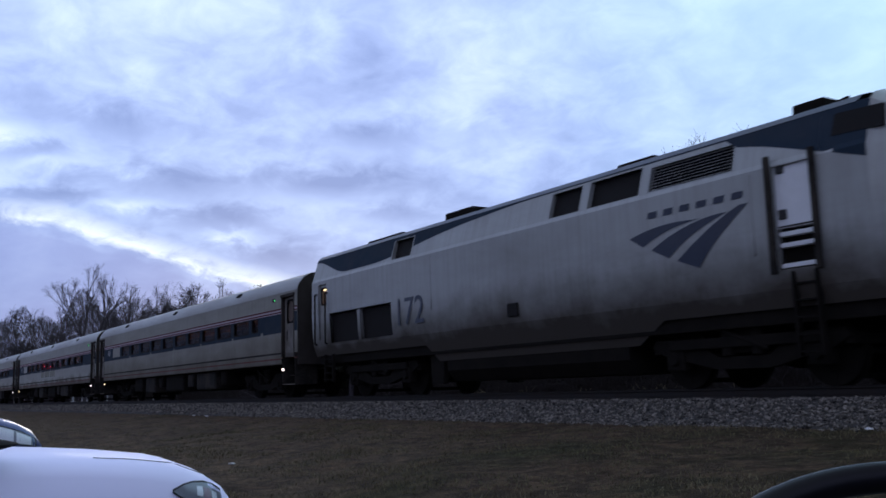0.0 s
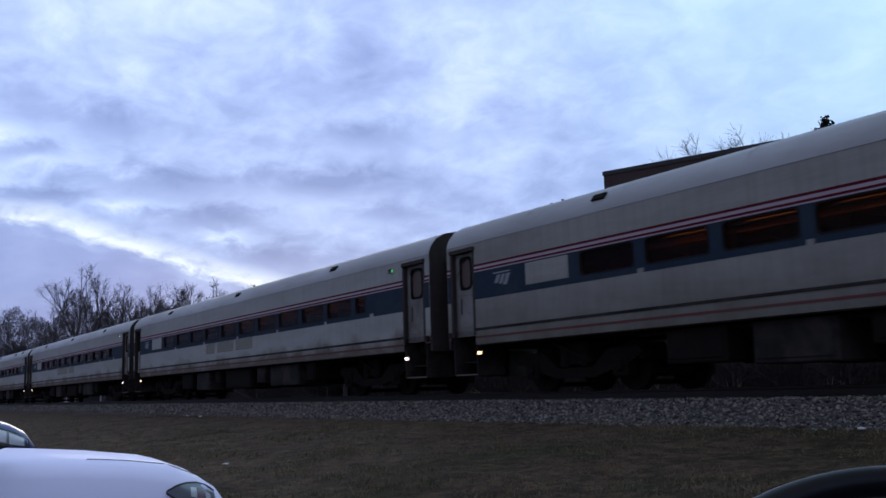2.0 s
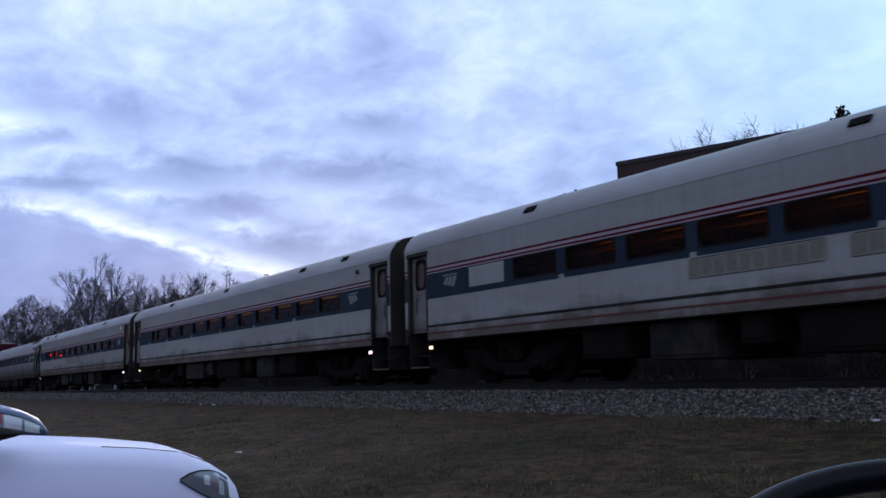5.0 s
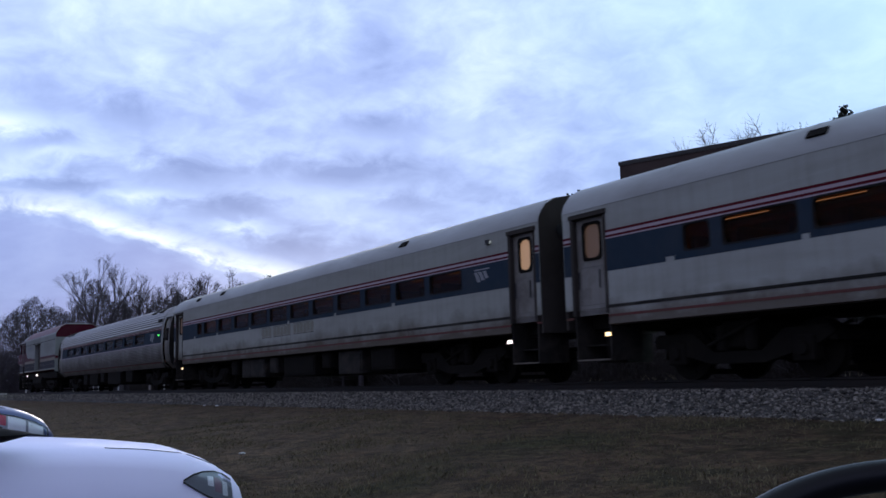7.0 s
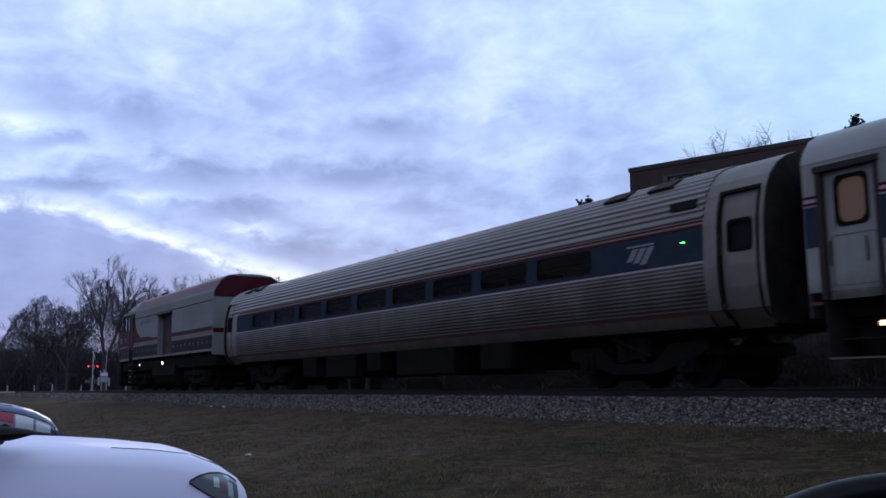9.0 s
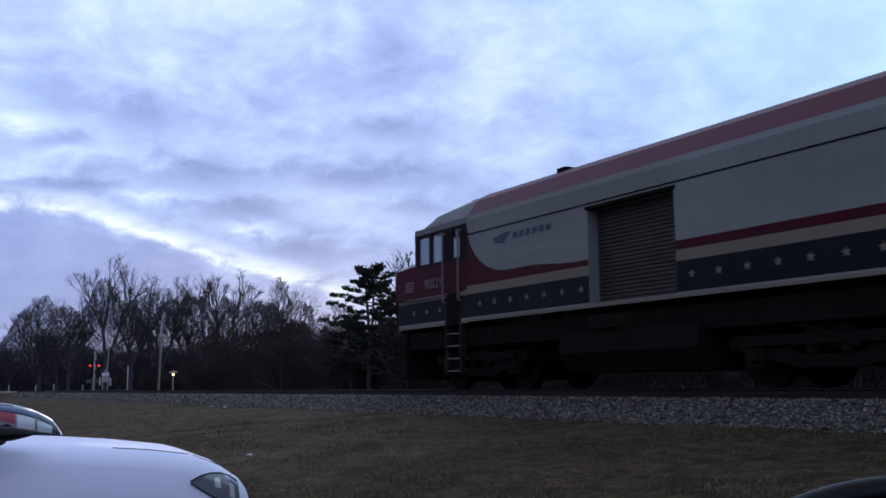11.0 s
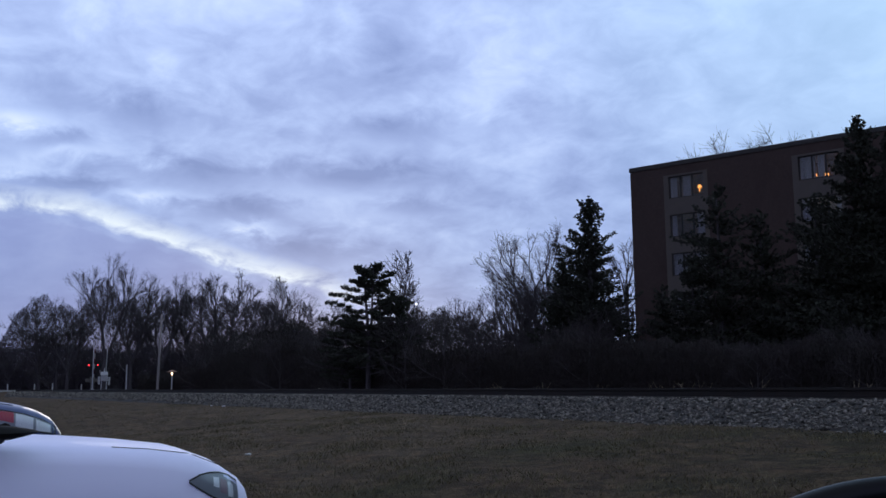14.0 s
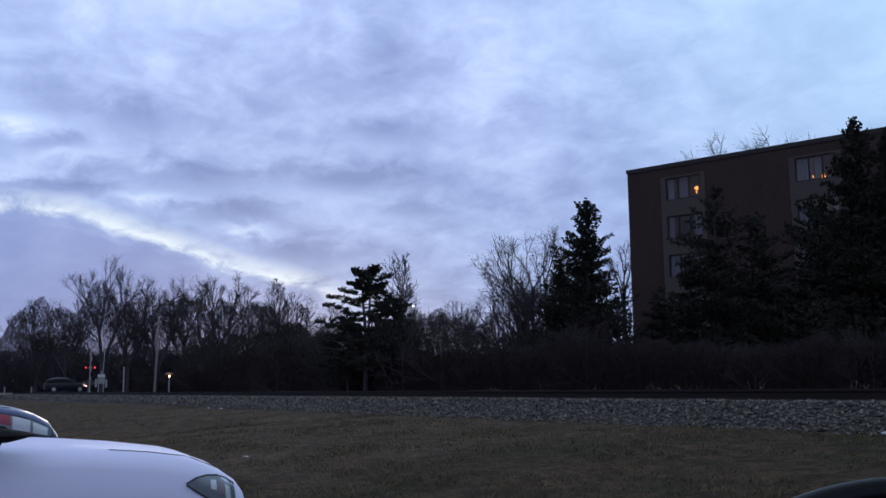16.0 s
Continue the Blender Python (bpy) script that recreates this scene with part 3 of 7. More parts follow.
def build_ground():
    xs = [-3000, -1500, -700, -350, -220] + list(range(-170, -60, 5)) + [x * 0.5 for x in range(-120, 41)] + [25, 32, 45, 70, 120, 300, 800, 3000]
    ys = [-3000, -900, -300, -120, -60, -30, -12, -4, 2.55, 2.7] + [3 + 0.4 * i for i in range(21)] + [11.14, 11.4, 15.6, 16.5, 18, 24, 34, 46, 60, 90, 140, 220, 400, 900, 3000]
    tagged(sheet("ground", xs, ys, ground_z, M["lawn"]), "brown winter lawn sloping up to the railway bank", "ground", kind="structure")
    b = B()
    box(b, -60, 40, -14, 2.45, -0.3, 0.012)
    tagged(part("pavement", b, M["asphalt"]), "dark asphalt car park surface beside the lawn", "car park", kind="structure")
    b = B()
    for i in range(34):
        box(b, -60 + i * 3, -57.02 + i * 3, 2.45, 2.6, -0.2, 0.14, 0.02)
    tagged(part("kerb", b, M["kerb"]), "weathered concrete kerb along the lawn", "kerb", kind="structure")
    b = B()
    box(b, CROSS_X - 3.6, CROSS_X + 3.6, -95, 70, RAIL_Z - 0.5, RAIL_Z - 0.012)
    tagged(part("road", b, M["asphalt"]), "asphalt road over the level crossing", "road", kind="structure")


def build_track():
    t = thing("railway_track", pose(0, 0, 0), "single railway track with dark rails on timber ties", "railway track", kind="structure")
    x0, x1 = -420.0, 160.0
    for y in (TRACK_Y - 0.755, TRACK_Y + 0.755):
        b = B()
        z = RAIL_Z
        prism(b, [(y - 0.036, z), (y + 0.036, z), (y + 0.036, z - 0.03), (y + 0.01, z - 0.045), (y + 0.01, z - 0.135), (y + 0.07, z - 0.155), (y + 0.07, z - 0.165),
                  (y - 0.07, z - 0.165), (y - 0.07, z - 0.155), (y - 0.01, z - 0.135), (y - 0.01, z - 0.045), (y - 0.036, z - 0.03)], x0, x1)
        part("rail", b, M["rail"], t)
    bed = B()
    c = TRACK_Y
    prism(bed, [(c - 2.35, 0.50), (c - 2.22, 0.63), (c - 1.50, 0.985), (c - 1.3, 0.99), (c + 1.3, 0.99), (c + 1.5, 0.985), (c + 2.6, 0.55), (c + 2.6, 0.4), (c - 2.35, 0.4)], x0, x1)
    part("ballast_bed", bed, M["ballast_bed"], t)
    b = B()
    box(b, -0.115, 0.115, -1.3, 1.3, -0.09, 0.09, 0.012)
    first = part("tie", b, M["tie"], t)
    rng = random.Random(4)
    first.matrix_basis = pose(-74.8, c, RAIL_Z - 0.165 - 0.087)
    for i in range(1, 210):
        share("tie", first, pose(-74.8 + i * 0.52 + rng.uniform(-0.02, 0.02), c + rng.uniform(-0.04, 0.04), RAIL_Z - 0.252, 0, 0, rng.uniform(-1, 1)), t)
    rest = B()
    for i in range(660):
        x = -420 + i * 0.52
        if x < -75.1:
            box(rest, x - 0.115, x + 0.115, c - 1.3, c + 1.3, RAIL_Z - 0.34, RAIL_Z - 0.165)
    tagged(part("far_ties", rest, M["tie"], t), kind="stuff")
    b = B()
    for y0, y1 in ((c - 2.6, c - 0.86), (c - 0.63, c + 0.63), (c + 0.86, c + 2.6)):
        box(b, CROSS_X - 4, CROSS_X + 4, y0, y1, RAIL_Z - 0.3, RAIL_Z - 0.008, 0.01)
    tagged(part("crossing_panel", b, M["kerb"]), "grey concrete level crossing panels between rails", "crossing panel", kind="structure")
    return t


STONE = [(0, 0, 1), (0.9, 0.1, 0.25), (0.2, 0.95, 0.1), (-0.9, 0.2, 0.2), (-0.1, -0.9, 0.3), (0.1, 0, -0.7)]
STONE_F = [(0, 1, 2), (0, 2, 3), (0, 3, 4), (0, 4, 1), (5, 2, 1), (5, 3, 2), (5, 4, 3), (5, 1, 4)]


def shoulder(y):
    """Height of the ballast's near slope and top."""
    c = TRACK_Y
    for (a, za), (b, zb) in zip([(c - 2.5, 0.55), (c - 2.22, 0.63), (c - 1.5, 0.985)], [(c - 2.22, 0.63), (c - 1.5, 0.985), (c + 1.4, 0.99)]):
        if y <= b:
            return za + (zb - za) * (y - a) / (b - a)
    return 0.99


def stone_mesh(spots, rng):
    base = np.array(STONE)
    n = len(spots)
    a = rng.uniform(0, 2 * np.pi, n)
    size = (0.5 + 1.1 * rng.uniform(0, 1, n) ** 1.6)[:, None, None] * spots[:, None, 3:4]
    sc = rng.uniform(0.65, 1.25, (n, 1, 3))
    v = base[None] * sc * (1 + rng.uniform(-0.25, 0.25, (n, 6, 3)))
    tilt = rng.uniform(-0.6, 0.6, (n, 1))
    z = v[..., 2] * np.cos(tilt) + v[..., 0] * np.sin(tilt)
    x = v[..., 0] * np.cos(tilt) - v[..., 2] * np.sin(tilt)
    y = v[..., 1]
    c, s = np.cos(a)[:, None], np.sin(a)[:, None]
    v = np.stack([x * c - y * s, x * s + y * c, z * 0.8], -1) * size + spots[:, None, :3]
    f = (np.array(STONE_F)[None] + 6 * np.arange(n)[:, None, None]).reshape(-1, 3)
    me = bpy.data.meshes.new("ballast_stones")
    me.from_pydata(v.reshape(-1, 3).tolist(), [], f.tolist())
    return me


def build_ballast(track):
    rng = np.random.default_rng(7)
    spots = []
    for x0, x1, count, size in ((-16, 6, 19000, 0.028), (-34, -16, 12000, 0.032), (-70, -34, 11000, 0.040), (-150, -70, 8000, 0.055)):
        x = rng.uniform(x0, x1, count)
        toe = 2.30 - 0.22 * np.clip((-20 - x) / 25, 0, 1)
        y = TRACK_Y - toe + (toe - 0.95) * rng.uniform(0, 1, count) ** 1.15
        y += 0.06 * np.sin(x * 2.1) + 0.05 * np.sin(x * 5.3)
        z = np.array([shoulder(v) for v in y]) + size * rng.uniform(-0.1, 0.5, count)
        spots.append(np.stack([x, y, z, np.full(count, size)], -1))
    # strays on the grass
    x = rng.uniform(-40, 5, 700)
    y = TRACK_Y - 2.28 - np.abs(rng.normal(0, 0.12, 700))
    spots.append(np.stack([x, y, np.array([ground_z(a, b) for a, b in zip(x, y)]) + 0.01, np.full(700, 0.026)], -1))
    spots = np.concatenate(spots)
    near = (spots[:, 0] > -7.9) & (spots[:, 0] < -6.9) & (spots[:, 1] < 12.1)
    pick = np.flatnonzero(near)[:300]
    keep = np.ones(len(spots), bool)
    keep[pick] = False
    me = stone_mesh(spots[keep], rng)
    me.materials.append(M["ballast"])
    ob = new("ballast_stones", me)
    ob.parent = track
    tagged(ob, "grey crushed stone ballast", kind="stuff")
    kinds = []
    for k in range(6):
        m1 = stone_mesh(np.array([[0, 0, 0, 1.0]]), rng)
        m1.materials.append(M["ballast_one"])
        kinds.append(m1)
    for i in pick:
        s = new("stone", kinds[int(rng.integers(6))])
        s.parent = track
        s.matrix_basis = pose(*spots[i, :3], 0, 0, rng.uniform(0, 360)) @ Matrix.Scale(float(spots[i, 3]), 4)


def build_grass():
    rng = np.random.default_rng(11)
    n = 120000
    x = np.where(rng.uniform(size=n) < 0.75, rng.uniform(-22, 4, n), rng.uniform(-60, -22, n))
    y = rng.uniform(2.75, 11.25, n)
    clump = np.array([noise.noise((a * 0.8, b * 0.8, 5)) + 0.7 * noise.noise((a * 3.1, b * 3.1, 8)) for a, b in zip(x, y)])
    keep = clump + rng.uniform(-0.35, 0.35, n) > 0.05
    x, y = x[keep], y[keep]
    n = len(x)
    z = np.array([ground_z(a, b) for a, b in zip(x, y)])
    h = rng.uniform(0.014, 0.052, n) * (0.8 + 0.9 * np.clip(clump[keep], 0, 1))
    a = rng.uniform(0, 2 * np.pi, n)
    w = rng.uniform(0.004, 0.009, n)
    lean = rng.normal(0, 0.6, (n, 2)) * h[:, None]
    p = np.stack([np.stack([x + w * np.cos(a), y + w * np.sin(a), z - 0.004], -1), np.stack([x - w * np.cos(a), y - w * np.sin(a), z - 0.004], -1),
                  np.stack([x + lean[:, 0], y + lean[:, 1], z + h], -1)], 1)
    me = bpy.data.meshes.new("grass")
    me.from_pydata(p.reshape(-1, 3).tolist(), [], (np.arange(n * 3).reshape(-1, 3)).tolist())
    me.materials.append(M["dry_grass"])
    tagged(new("grass", me), "short dry winter grass on the lawn", "grass", kind="stuff")
    # dead leaves
    n = 60
    x, y = rng.uniform(-30, 3, n), rng.uniform(3, 11, n)
    v, f = [], []
    for i in range(n):
        s, a = rng.uniform(0.015, 0.04), rng.uniform(0, 6.28)
        z = ground_z(x[i], y[i]) + 0.012
        k = len(v)
        for j, (dx, dy, dz) in enumerate(((1, 0, 0.2), (0, 0.6, 0), (-1, 0, 0.3), (0, -0.6, 0))):
            v.append((x[i] + s * (dx * math.cos(a) - dy * math.sin(a)), y[i] + s * (dx * math.sin(a) + dy * math.cos(a)), z + s * dz))
        f.append((k, k + 1, k + 2, k + 3))
    me = bpy.data.meshes.new("fallen_leaves")
    me.from_pydata(v, [], f)
    me.materials.append(M["dead_leaf"])
    tagged(new("fallen_leaves", me), "dark dead leaves scattered on the lawn", "leaves", kind="stuff")


# ---- the train; x forwards, near side at -y, z above the rail heads ----
SPINNERS = []  # wheel sets, their place on their vehicle, radius and sense


def wheelset(parent, x, r, sense=1):
    b = B()
    for s in (-1, 1):
        y = s * 0.755
        rod(b, (0, y - 0.065, 0), (0, y + 0.065, 0), r, n=28)
        rod(b, (0, y - s * 0.065, 0), (0, y - s * 0.09, 0), r + 0.03, n=28)
        rod(b, (0, y + s * 0.066, 0), (0, y + s * 0.085, 0), r * 0.62, r * 0.5, n=20)
    rod(b, (0, -1.0, 0), (0, 1.0, 0), 0.09, n=14)
    for a in range(4):
        c, q = math.cos(a * math.pi / 2), math.sin(a * math.pi / 2)
        box(b, -0.04 + c * r * 0.72, 0.04 + c * r * 0.72, -0.835, 0.835, -0.04 + q * r * 0.72, 0.04 + q * r * 0.72)
    ob = part("wheelset", b, M["under"], parent, smooth=40)
    ob.matrix_basis = pose(x, 0, r)
    SPINNERS.append((ob, x, r, sense))
    return ob


def truck(parent, x, base, r, heavy=False, sense=1):
    """A bogie: side frames with springs and boxes, a bolster, two wheel sets."""
    b = B()
    h = base / 2
    for s in (-1, 1):
        y0, y1 = sorted((s * 0.98, s * 1.14))
        z = r + 0.12
        slab(b, [(x - h - 0.55, z + 0.10), (x - h - 0.45, z + 0.22), (x - h + 0.35, z + 0.20), (x - 0.5, z - 0.12), (x + 0.5, z - 0.12), (x + h - 0.35, z + 0.20),
                 (x + h + 0.45, z + 0.22), (x + h + 0.55, z + 0.10), (x + h + 0.25, z - 0.06), (x + 0.55, z - 0.32), (x - 0.55, z - 0.32), (x - h - 0.25, z - 0.06)], y0, y1)
        for k in (-1, 1):
            box(b, x + k * h - 0.2, x + k * h + 0.2, s * 1.06 - 0.12, s * 1.06 + 0.12, r - 0.2, r + 0.2, 0.03)
            rod(b, (x + k * h, s * 1.16, r), (x + k * h, s * 1.24, r), 0.13, 0.10, 14)
            rod(b, (x + k * 0.30, s * 1.1, z - 0.1), (x + k * 0.30, s * 1.1, z + 0.30), 0.11, n=12)
        bent(b, [(x - 0.55, s * 1.2, z + 0.38), (x + 0.55, s * 1.2, z - 0.02)], 0.035)
        if heavy:
            box(b, x - h - 0.1, x + h + 0.1, s * 1.16, s * 1.22, z + 0.02, z + 0.2, 0.02)
    box(b, x - 0.32, x + 0.32, -1.1, 1.1, r + 0.05, r + 0.5, 0.04)
    for k in (-1, 1):
        box(b, x + k * (h + 0.48) - 0.07, x + k * (h + 0.48) + 0.07, -1.1, 1.1, r + 0.1, r + 0.25)
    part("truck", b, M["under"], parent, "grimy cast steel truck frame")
    for k in (-1, 1):
        wheelset(parent, x + k * h, r, sense)


COACH = [(1.60, 1.05), (1.60, 3.27), (1.585, 3.37), (1.525, 3.49), (1.38, 3.67), (1.14, 3.80), (0.75, 3.88), (0.35, 3.90)]


def both(half):
    return [(y, z) for y, z in half] + [(-y, z) for y, z in half[::-1]]


def side_at(s, y):
    return lambda u, v, d: (u, s * (y - d), v)


def coupler(parent, x, way):
    b = B()
    rod(b, (x, 0, 0.85), (x + way * 0.55, 0, 0.85), 0.09, n=10)
    box(b, x + way * 0.55 - 0.12, x + way * 0.55 + 0.12, -0.16, 0.16, 0.68, 1.02, 0.04)
    part("coupler", b, M["under"], parent)


def coach(m, label, lit=(None, None), mark="off_lamp", lights=("cool_lamp", "warm_lamp"), bars=(), hatch=False, glow="strip_dim", sense=1, vents=(-20.6, -13.0, -5.6), paint="silver", blank=True, pale_doors=()):
    near = -sense
    t = thing("passenger_coach", m, label, "train coach", "coaches of the train")
    windows = [(-21.09 + 1.70 * k, -19.66 + 1.70 * k, 2.14, 2.612) for k in range(10)] + [(-4.10, -3.52, 2.15, 2.61)]
    if not blank:
        windows.append((-22.74, -21.32, 2.14, 2.612))
    doors = [(-1.60, -0.62, 1.25, 3.16), (-25.46, -24.56, 1.25, 3.16)]
    runs = [(-24.56, -1.60), (-0.60, -0.39), (-25.61, -25.48)]
    b = B()
    for s in (-1, 1):
        pierced(b, -25.62, -0.38, 1.36, 3.265, windows + [(d[0], d[1], 1.36, d[3]) for d in doors], side_at(s, 1.60), 0.07)
        strip(b, [(s * 1.60, 1.36), (s * 1.60, 1.05), (s * 1.5, 1.03)], -24.56, -1.60)
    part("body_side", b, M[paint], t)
    b = B()
    roof = [(1.60, 3.265), (1.607, 3.27), (1.604, 3.285)] + COACH[2:]
    strip(b, both(roof), -25.62, -0.38)
    part("roof", b, M["roof_metal"], t, smooth=35)
    for k in range(1, 9):
        b = B()
        strip(b, [(y * 1.004, z + 0.006) for y, z in both(roof[4:])], -0.38 - k * 2.8 - 0.02, -0.38 - k * 2.8 + 0.02)
        part("roof_strap", b, M["roof_metal"], t)
    for x0, x1 in ((-0.42, -0.36), (-25.64, -25.58)):
        b = B()
        prism(b, both([(1.58, 1.0)] + [(y - 0.02, z - 0.01) for y, z in COACH[1:]]), x0, x1)
        part("end_wall", b, M["end_dark"], t, "dark brown end wall")
    for x0, x1 in ((-0.36, -0.03), (-25.97, -25.64)):
        b = B()
        for k in range(4):
            a = x0 + (x1 - x0) * k / 4
            prism(b, [(0.62, 1.15), (0.62, 3.35), (0.5, 3.5), (-0.5, 3.5), (-0.62, 3.35), (-0.62, 1.15)], a + 0.01, a + 0.07)
            prism(b, [(0.56, 1.2), (0.56, 3.3), (-0.56, 3.3), (-0.56, 1.2)], a, a + 0.083)
        part("diaphragm", b, M["black"], t, "black rubber gangway diaphragm")
    for x, w in ((-0.37, 0.06), (-25.63, -0.06)):
        for s in (-1, 1):
            b = B()
            rod(b, (x, s * 1.05, 3.12), (x + w, s * 1.05, 3.12), 0.12, n=14)
            part("end_lamp", b, M["black"], t)
    # band, tabs under the windows, stripes
    for s in (-1, 1):
        b = B()
        pierced(b, -24.56, -1.60, 2.10, 2.622, windows, side_at(s, 1.604), 0.02)
        for x0, x1 in runs[1:]:
            pierced(b, x0, x1, 2.02, 2.622, [], side_at(s, 1.604), 0)
        for k in range(11):
            if k % 2:
                x = -21.14 + 1.70 * k
                pierced(b, x, min(x + 3.26, -3.3), 2.02, 2.10, [], side_at(s, 1.604), 0)
        pierced(b, -24.56, -19.60, 2.02, 2.10, [], side_at(s, 1.604), 0)
        pierced(b, -3.1, -1.60, 2.02, 2.10, [], side_at(s, 1.604), 0)
        part("window_band", b, M["band_blue"], t, "dark blue window band")
        for z0, z1 in ((2.646, 2.688), (2.740, 2.786), (1.180, 1.226)):
            b = B()
            for x0, x1 in runs:
                pierced(b, x0, x1, z0, z1, [], side_at(s, 1.605), 0)
            part("stripe", b, M["stripe_red"] if z0 > 2 else M["stripe_dirty"], t, "thin dark red stripe" if z0 > 2 else "thin red stripe browned by dirt")
        b = B()
        for x0, x1 in runs:
            pierced(b, x0, x1, 2.688, 2.740, [], side_at(s, 1.605), 0)
        part("stripe", b, M["stripe_white"], t, "pale stripe between red ones")
        b = B()
        pierced(b, -24.56, -1.60, 2.622, 2.646, [], side_at(s, 1.606), 0)
        part("stripe", b, M["stripe_white"], t, "pale stripe between red ones")
        # raised dark strip for the seam and the undercut shade beside it
        b = B()
        pierced(b, -24.56, -1.60, 1.345, 1.402, [], side_at(s, 1.606), 0)
        part("sill_seam", b, M["under_grey"], t, "dark seam above the sill with its undercut shade")
        for w in windows:
            b = B()
            box(b, w[0], w[1], min(s * 1.55, s * 1.542), max(s * 1.55, s * 1.542), w[2], w[3])
            part("window_pane", b, M["pane"], t).visible_shadow = False
            b = B()
            gasket(b, w[0] + 0.02, w[1] - 0.02, w[2] + 0.02, w[3] - 0.02, 0.09, 0.03, side_at(s, 1.609), 0.06)
            part("window_frame", b, M["grille"], t)
        # blank panel and its emblem near one end
        if blank:
            b = B()
            box(b, -22.74, -21.42, min(s * 1.60, s * 1.61), max(s * 1.60, s * 1.61), 2.15, 2.595, 0.004)
            part("blank_panel", b, M[paint], t)
        b = B()
        for k in range(3):
            pierced(b, -23.75 + 0.17 * k, -23.62 + 0.17 * k, 2.30 - 0.03 * k, 2.47, [], lambda u, v, d, s=s: (u + (v - 2.4) * 0.6, s * 1.607, v), 0)
        pierced(b, -23.85, -23.25, 2.50, 2.53, [], side_at(s, 1.607), 0)
        part("emblem", b, M["emblem_grey"], t)
        for x0, x1 in bars:
            b = B()
            pierced(b, x0 - 0.04, x1 + 0.02, 1.665, 1.985, [], side_at(s, 1.6025), 0)
            part("scraped_patch", b, M["scraped"], t, "dull scraped paint patch")
            for z in (1.652, 1.985):
                b = B()
                pierced(b, x0 - 0.02 + 0.05 * (z > 1.8), x1 - 0.03, z, z + 0.013, [], side_at(s, 1.603), 0)
                part("patch_edge", b, M["under_grey"], t)
            b = B()
            n = max(2, int((x1 - x0) / 0.24))
            for i in range(n):
                a = x0 + (x1 - x0) * i / n
                pierced(b, a, a + (x1 - x0) / n * 0.78, 1.69 + 0.02 * (i % 2), 1.97 - 0.015 * (i % 3), [], side_at(s, 1.6055), 0)
            part("worn_lettering", b, M["rubbed"], t, "scraped pale lettering patches")
    # doors, steps, lamps
    for end, (x0, x1, z0, z1) in enumerate(doors):
        for s in (-1, 1):
            b = B()
            y = 1.50
            wz0, wz1 = 2.33, 2.99
            wx0, wx1 = (x0 + 0.26, x1 - 0.26)
            open_top = hatch and end == 1 and s == near
            if open_top:
                pierced(b, x0 + 0.2, x1, z0, 2.2, [], side_at(s, y), 0.04)
            else:
                pierced(b, x0, x1, z0, z1, [(wx0, wx1, wz0, wz1)], side_at(s, y), 0.04)
            door = part("side_door", b, M[paint if end in pale_doors else "door_silver"], t, "silver end door with a tall window" if not open_top else "end door with its upper half open")
            for q in (wx0 + 0.02, x1 - 0.12):
                b = B()
                rod(b, (q, s * (y + 0.03), 1.75), (q, s * (y + 0.03), 2.1), 0.014, n=6)
                part("handle", b, M["black"], door)
            if not open_top:
                b = B()
                gasket(b, wx0 + 0.01, wx1 - 0.01, wz0 + 0.01, wz1 - 0.01, 0.14, 0.055, side_at(s, y + 0.012))
                part("window_seal", b, M["under"], door, "dark rounded window seal")
                b = B()
                gasket(b, x0 + 0.14, x1 - 0.14, 1.45, 2.16, 0.05, 0.012, side_at(s, y + 0.006), 0.006)
                part("kick_panel", b, M["end_grey"], door)
            b = B()
            for q0, q1 in ((x0 - 0.02, x0 + 0.06), (x1 - 0.06, x1 + 0.02)):
                box(b, q0, q1, min(s * 1.50, s * 1.606), max(s * 1.50, s * 1.606), z0, z1 + 0.03)
            box(b, x0 - 0.04, x1 + 0.04, min(s * 1.50, s * 1.63), max(s * 1.50, s * 1.63), z1 - 0.05, z1 + 0.045, 0.01)
            part("door_frame", b, M["end_dark"], t)
            b = B()
            box(b, wx0, wx1, min(s * (y - 0.04), s * (y - 0.03)), max(s * (y - 0.04), s * (y - 0.03)), wz0, wz1)
            if not open_top:
                part("door_pane", b, M[lit[end]] if lit[end] and s == near else M["vestibule"], door, "door window lit warm" if lit[end] else "dim door window")
            else:
                b.free()
            for z, d in ((0.42, 0.0), (0.70, 0.22), (0.98, 0.44)):
                b = B()
                box(b, x0 + 0.03, x1 - 0.03, *sorted((s * (1.56 - d), s * (1.24 - d))), z - 0.025, z)
                part("step", b, M["under_grey"], t, "grimy boarding step")
            for q in (x0, x1 - 0.03):
                b = B()
                slab(b, [(q, 0.40), (q + 0.03, 0.40), (q + 0.03, 1.25), (q, 1.25)], s * 0.8, s * 1.57)
                part("step_panel", b, M["under_grey"], t)
            b = B()
            box(b, x0, x1, *sorted((s * 0.8, s * 0.84)), 0.4, 1.25)
            part("step_back", b, M["under_grey"], t)
            b = B()
            box(b, x0 + 0.05, x1 - 0.02, min(s * 1.562, s * 1.575), max(s * 1.562, s * 1.575), 0.395, 0.425)
            part("step_edge", b, M["silver"], t)
            b = B()
            x = (-1.50, -24.50)[end] + (-0.03, 0.03)[end]
            box(b, x - 0.10, x + 0.10, min(s * 1.50, s * 1.57), max(s * 1.50, s * 1.57), 0.82, 0.93, 0.02)
            lamp = part("lamp_housing", b, M["under"], t)
            b = B()
            box(b, x - 0.07, x + 0.07, min(s * 1.57, s * 1.585), max(s * 1.57, s * 1.585), 0.835, 0.905, 0.004)
            part("lens", b, M[lights[end]] if s == near else M["off_lamp"], lamp, "lit step lamp")
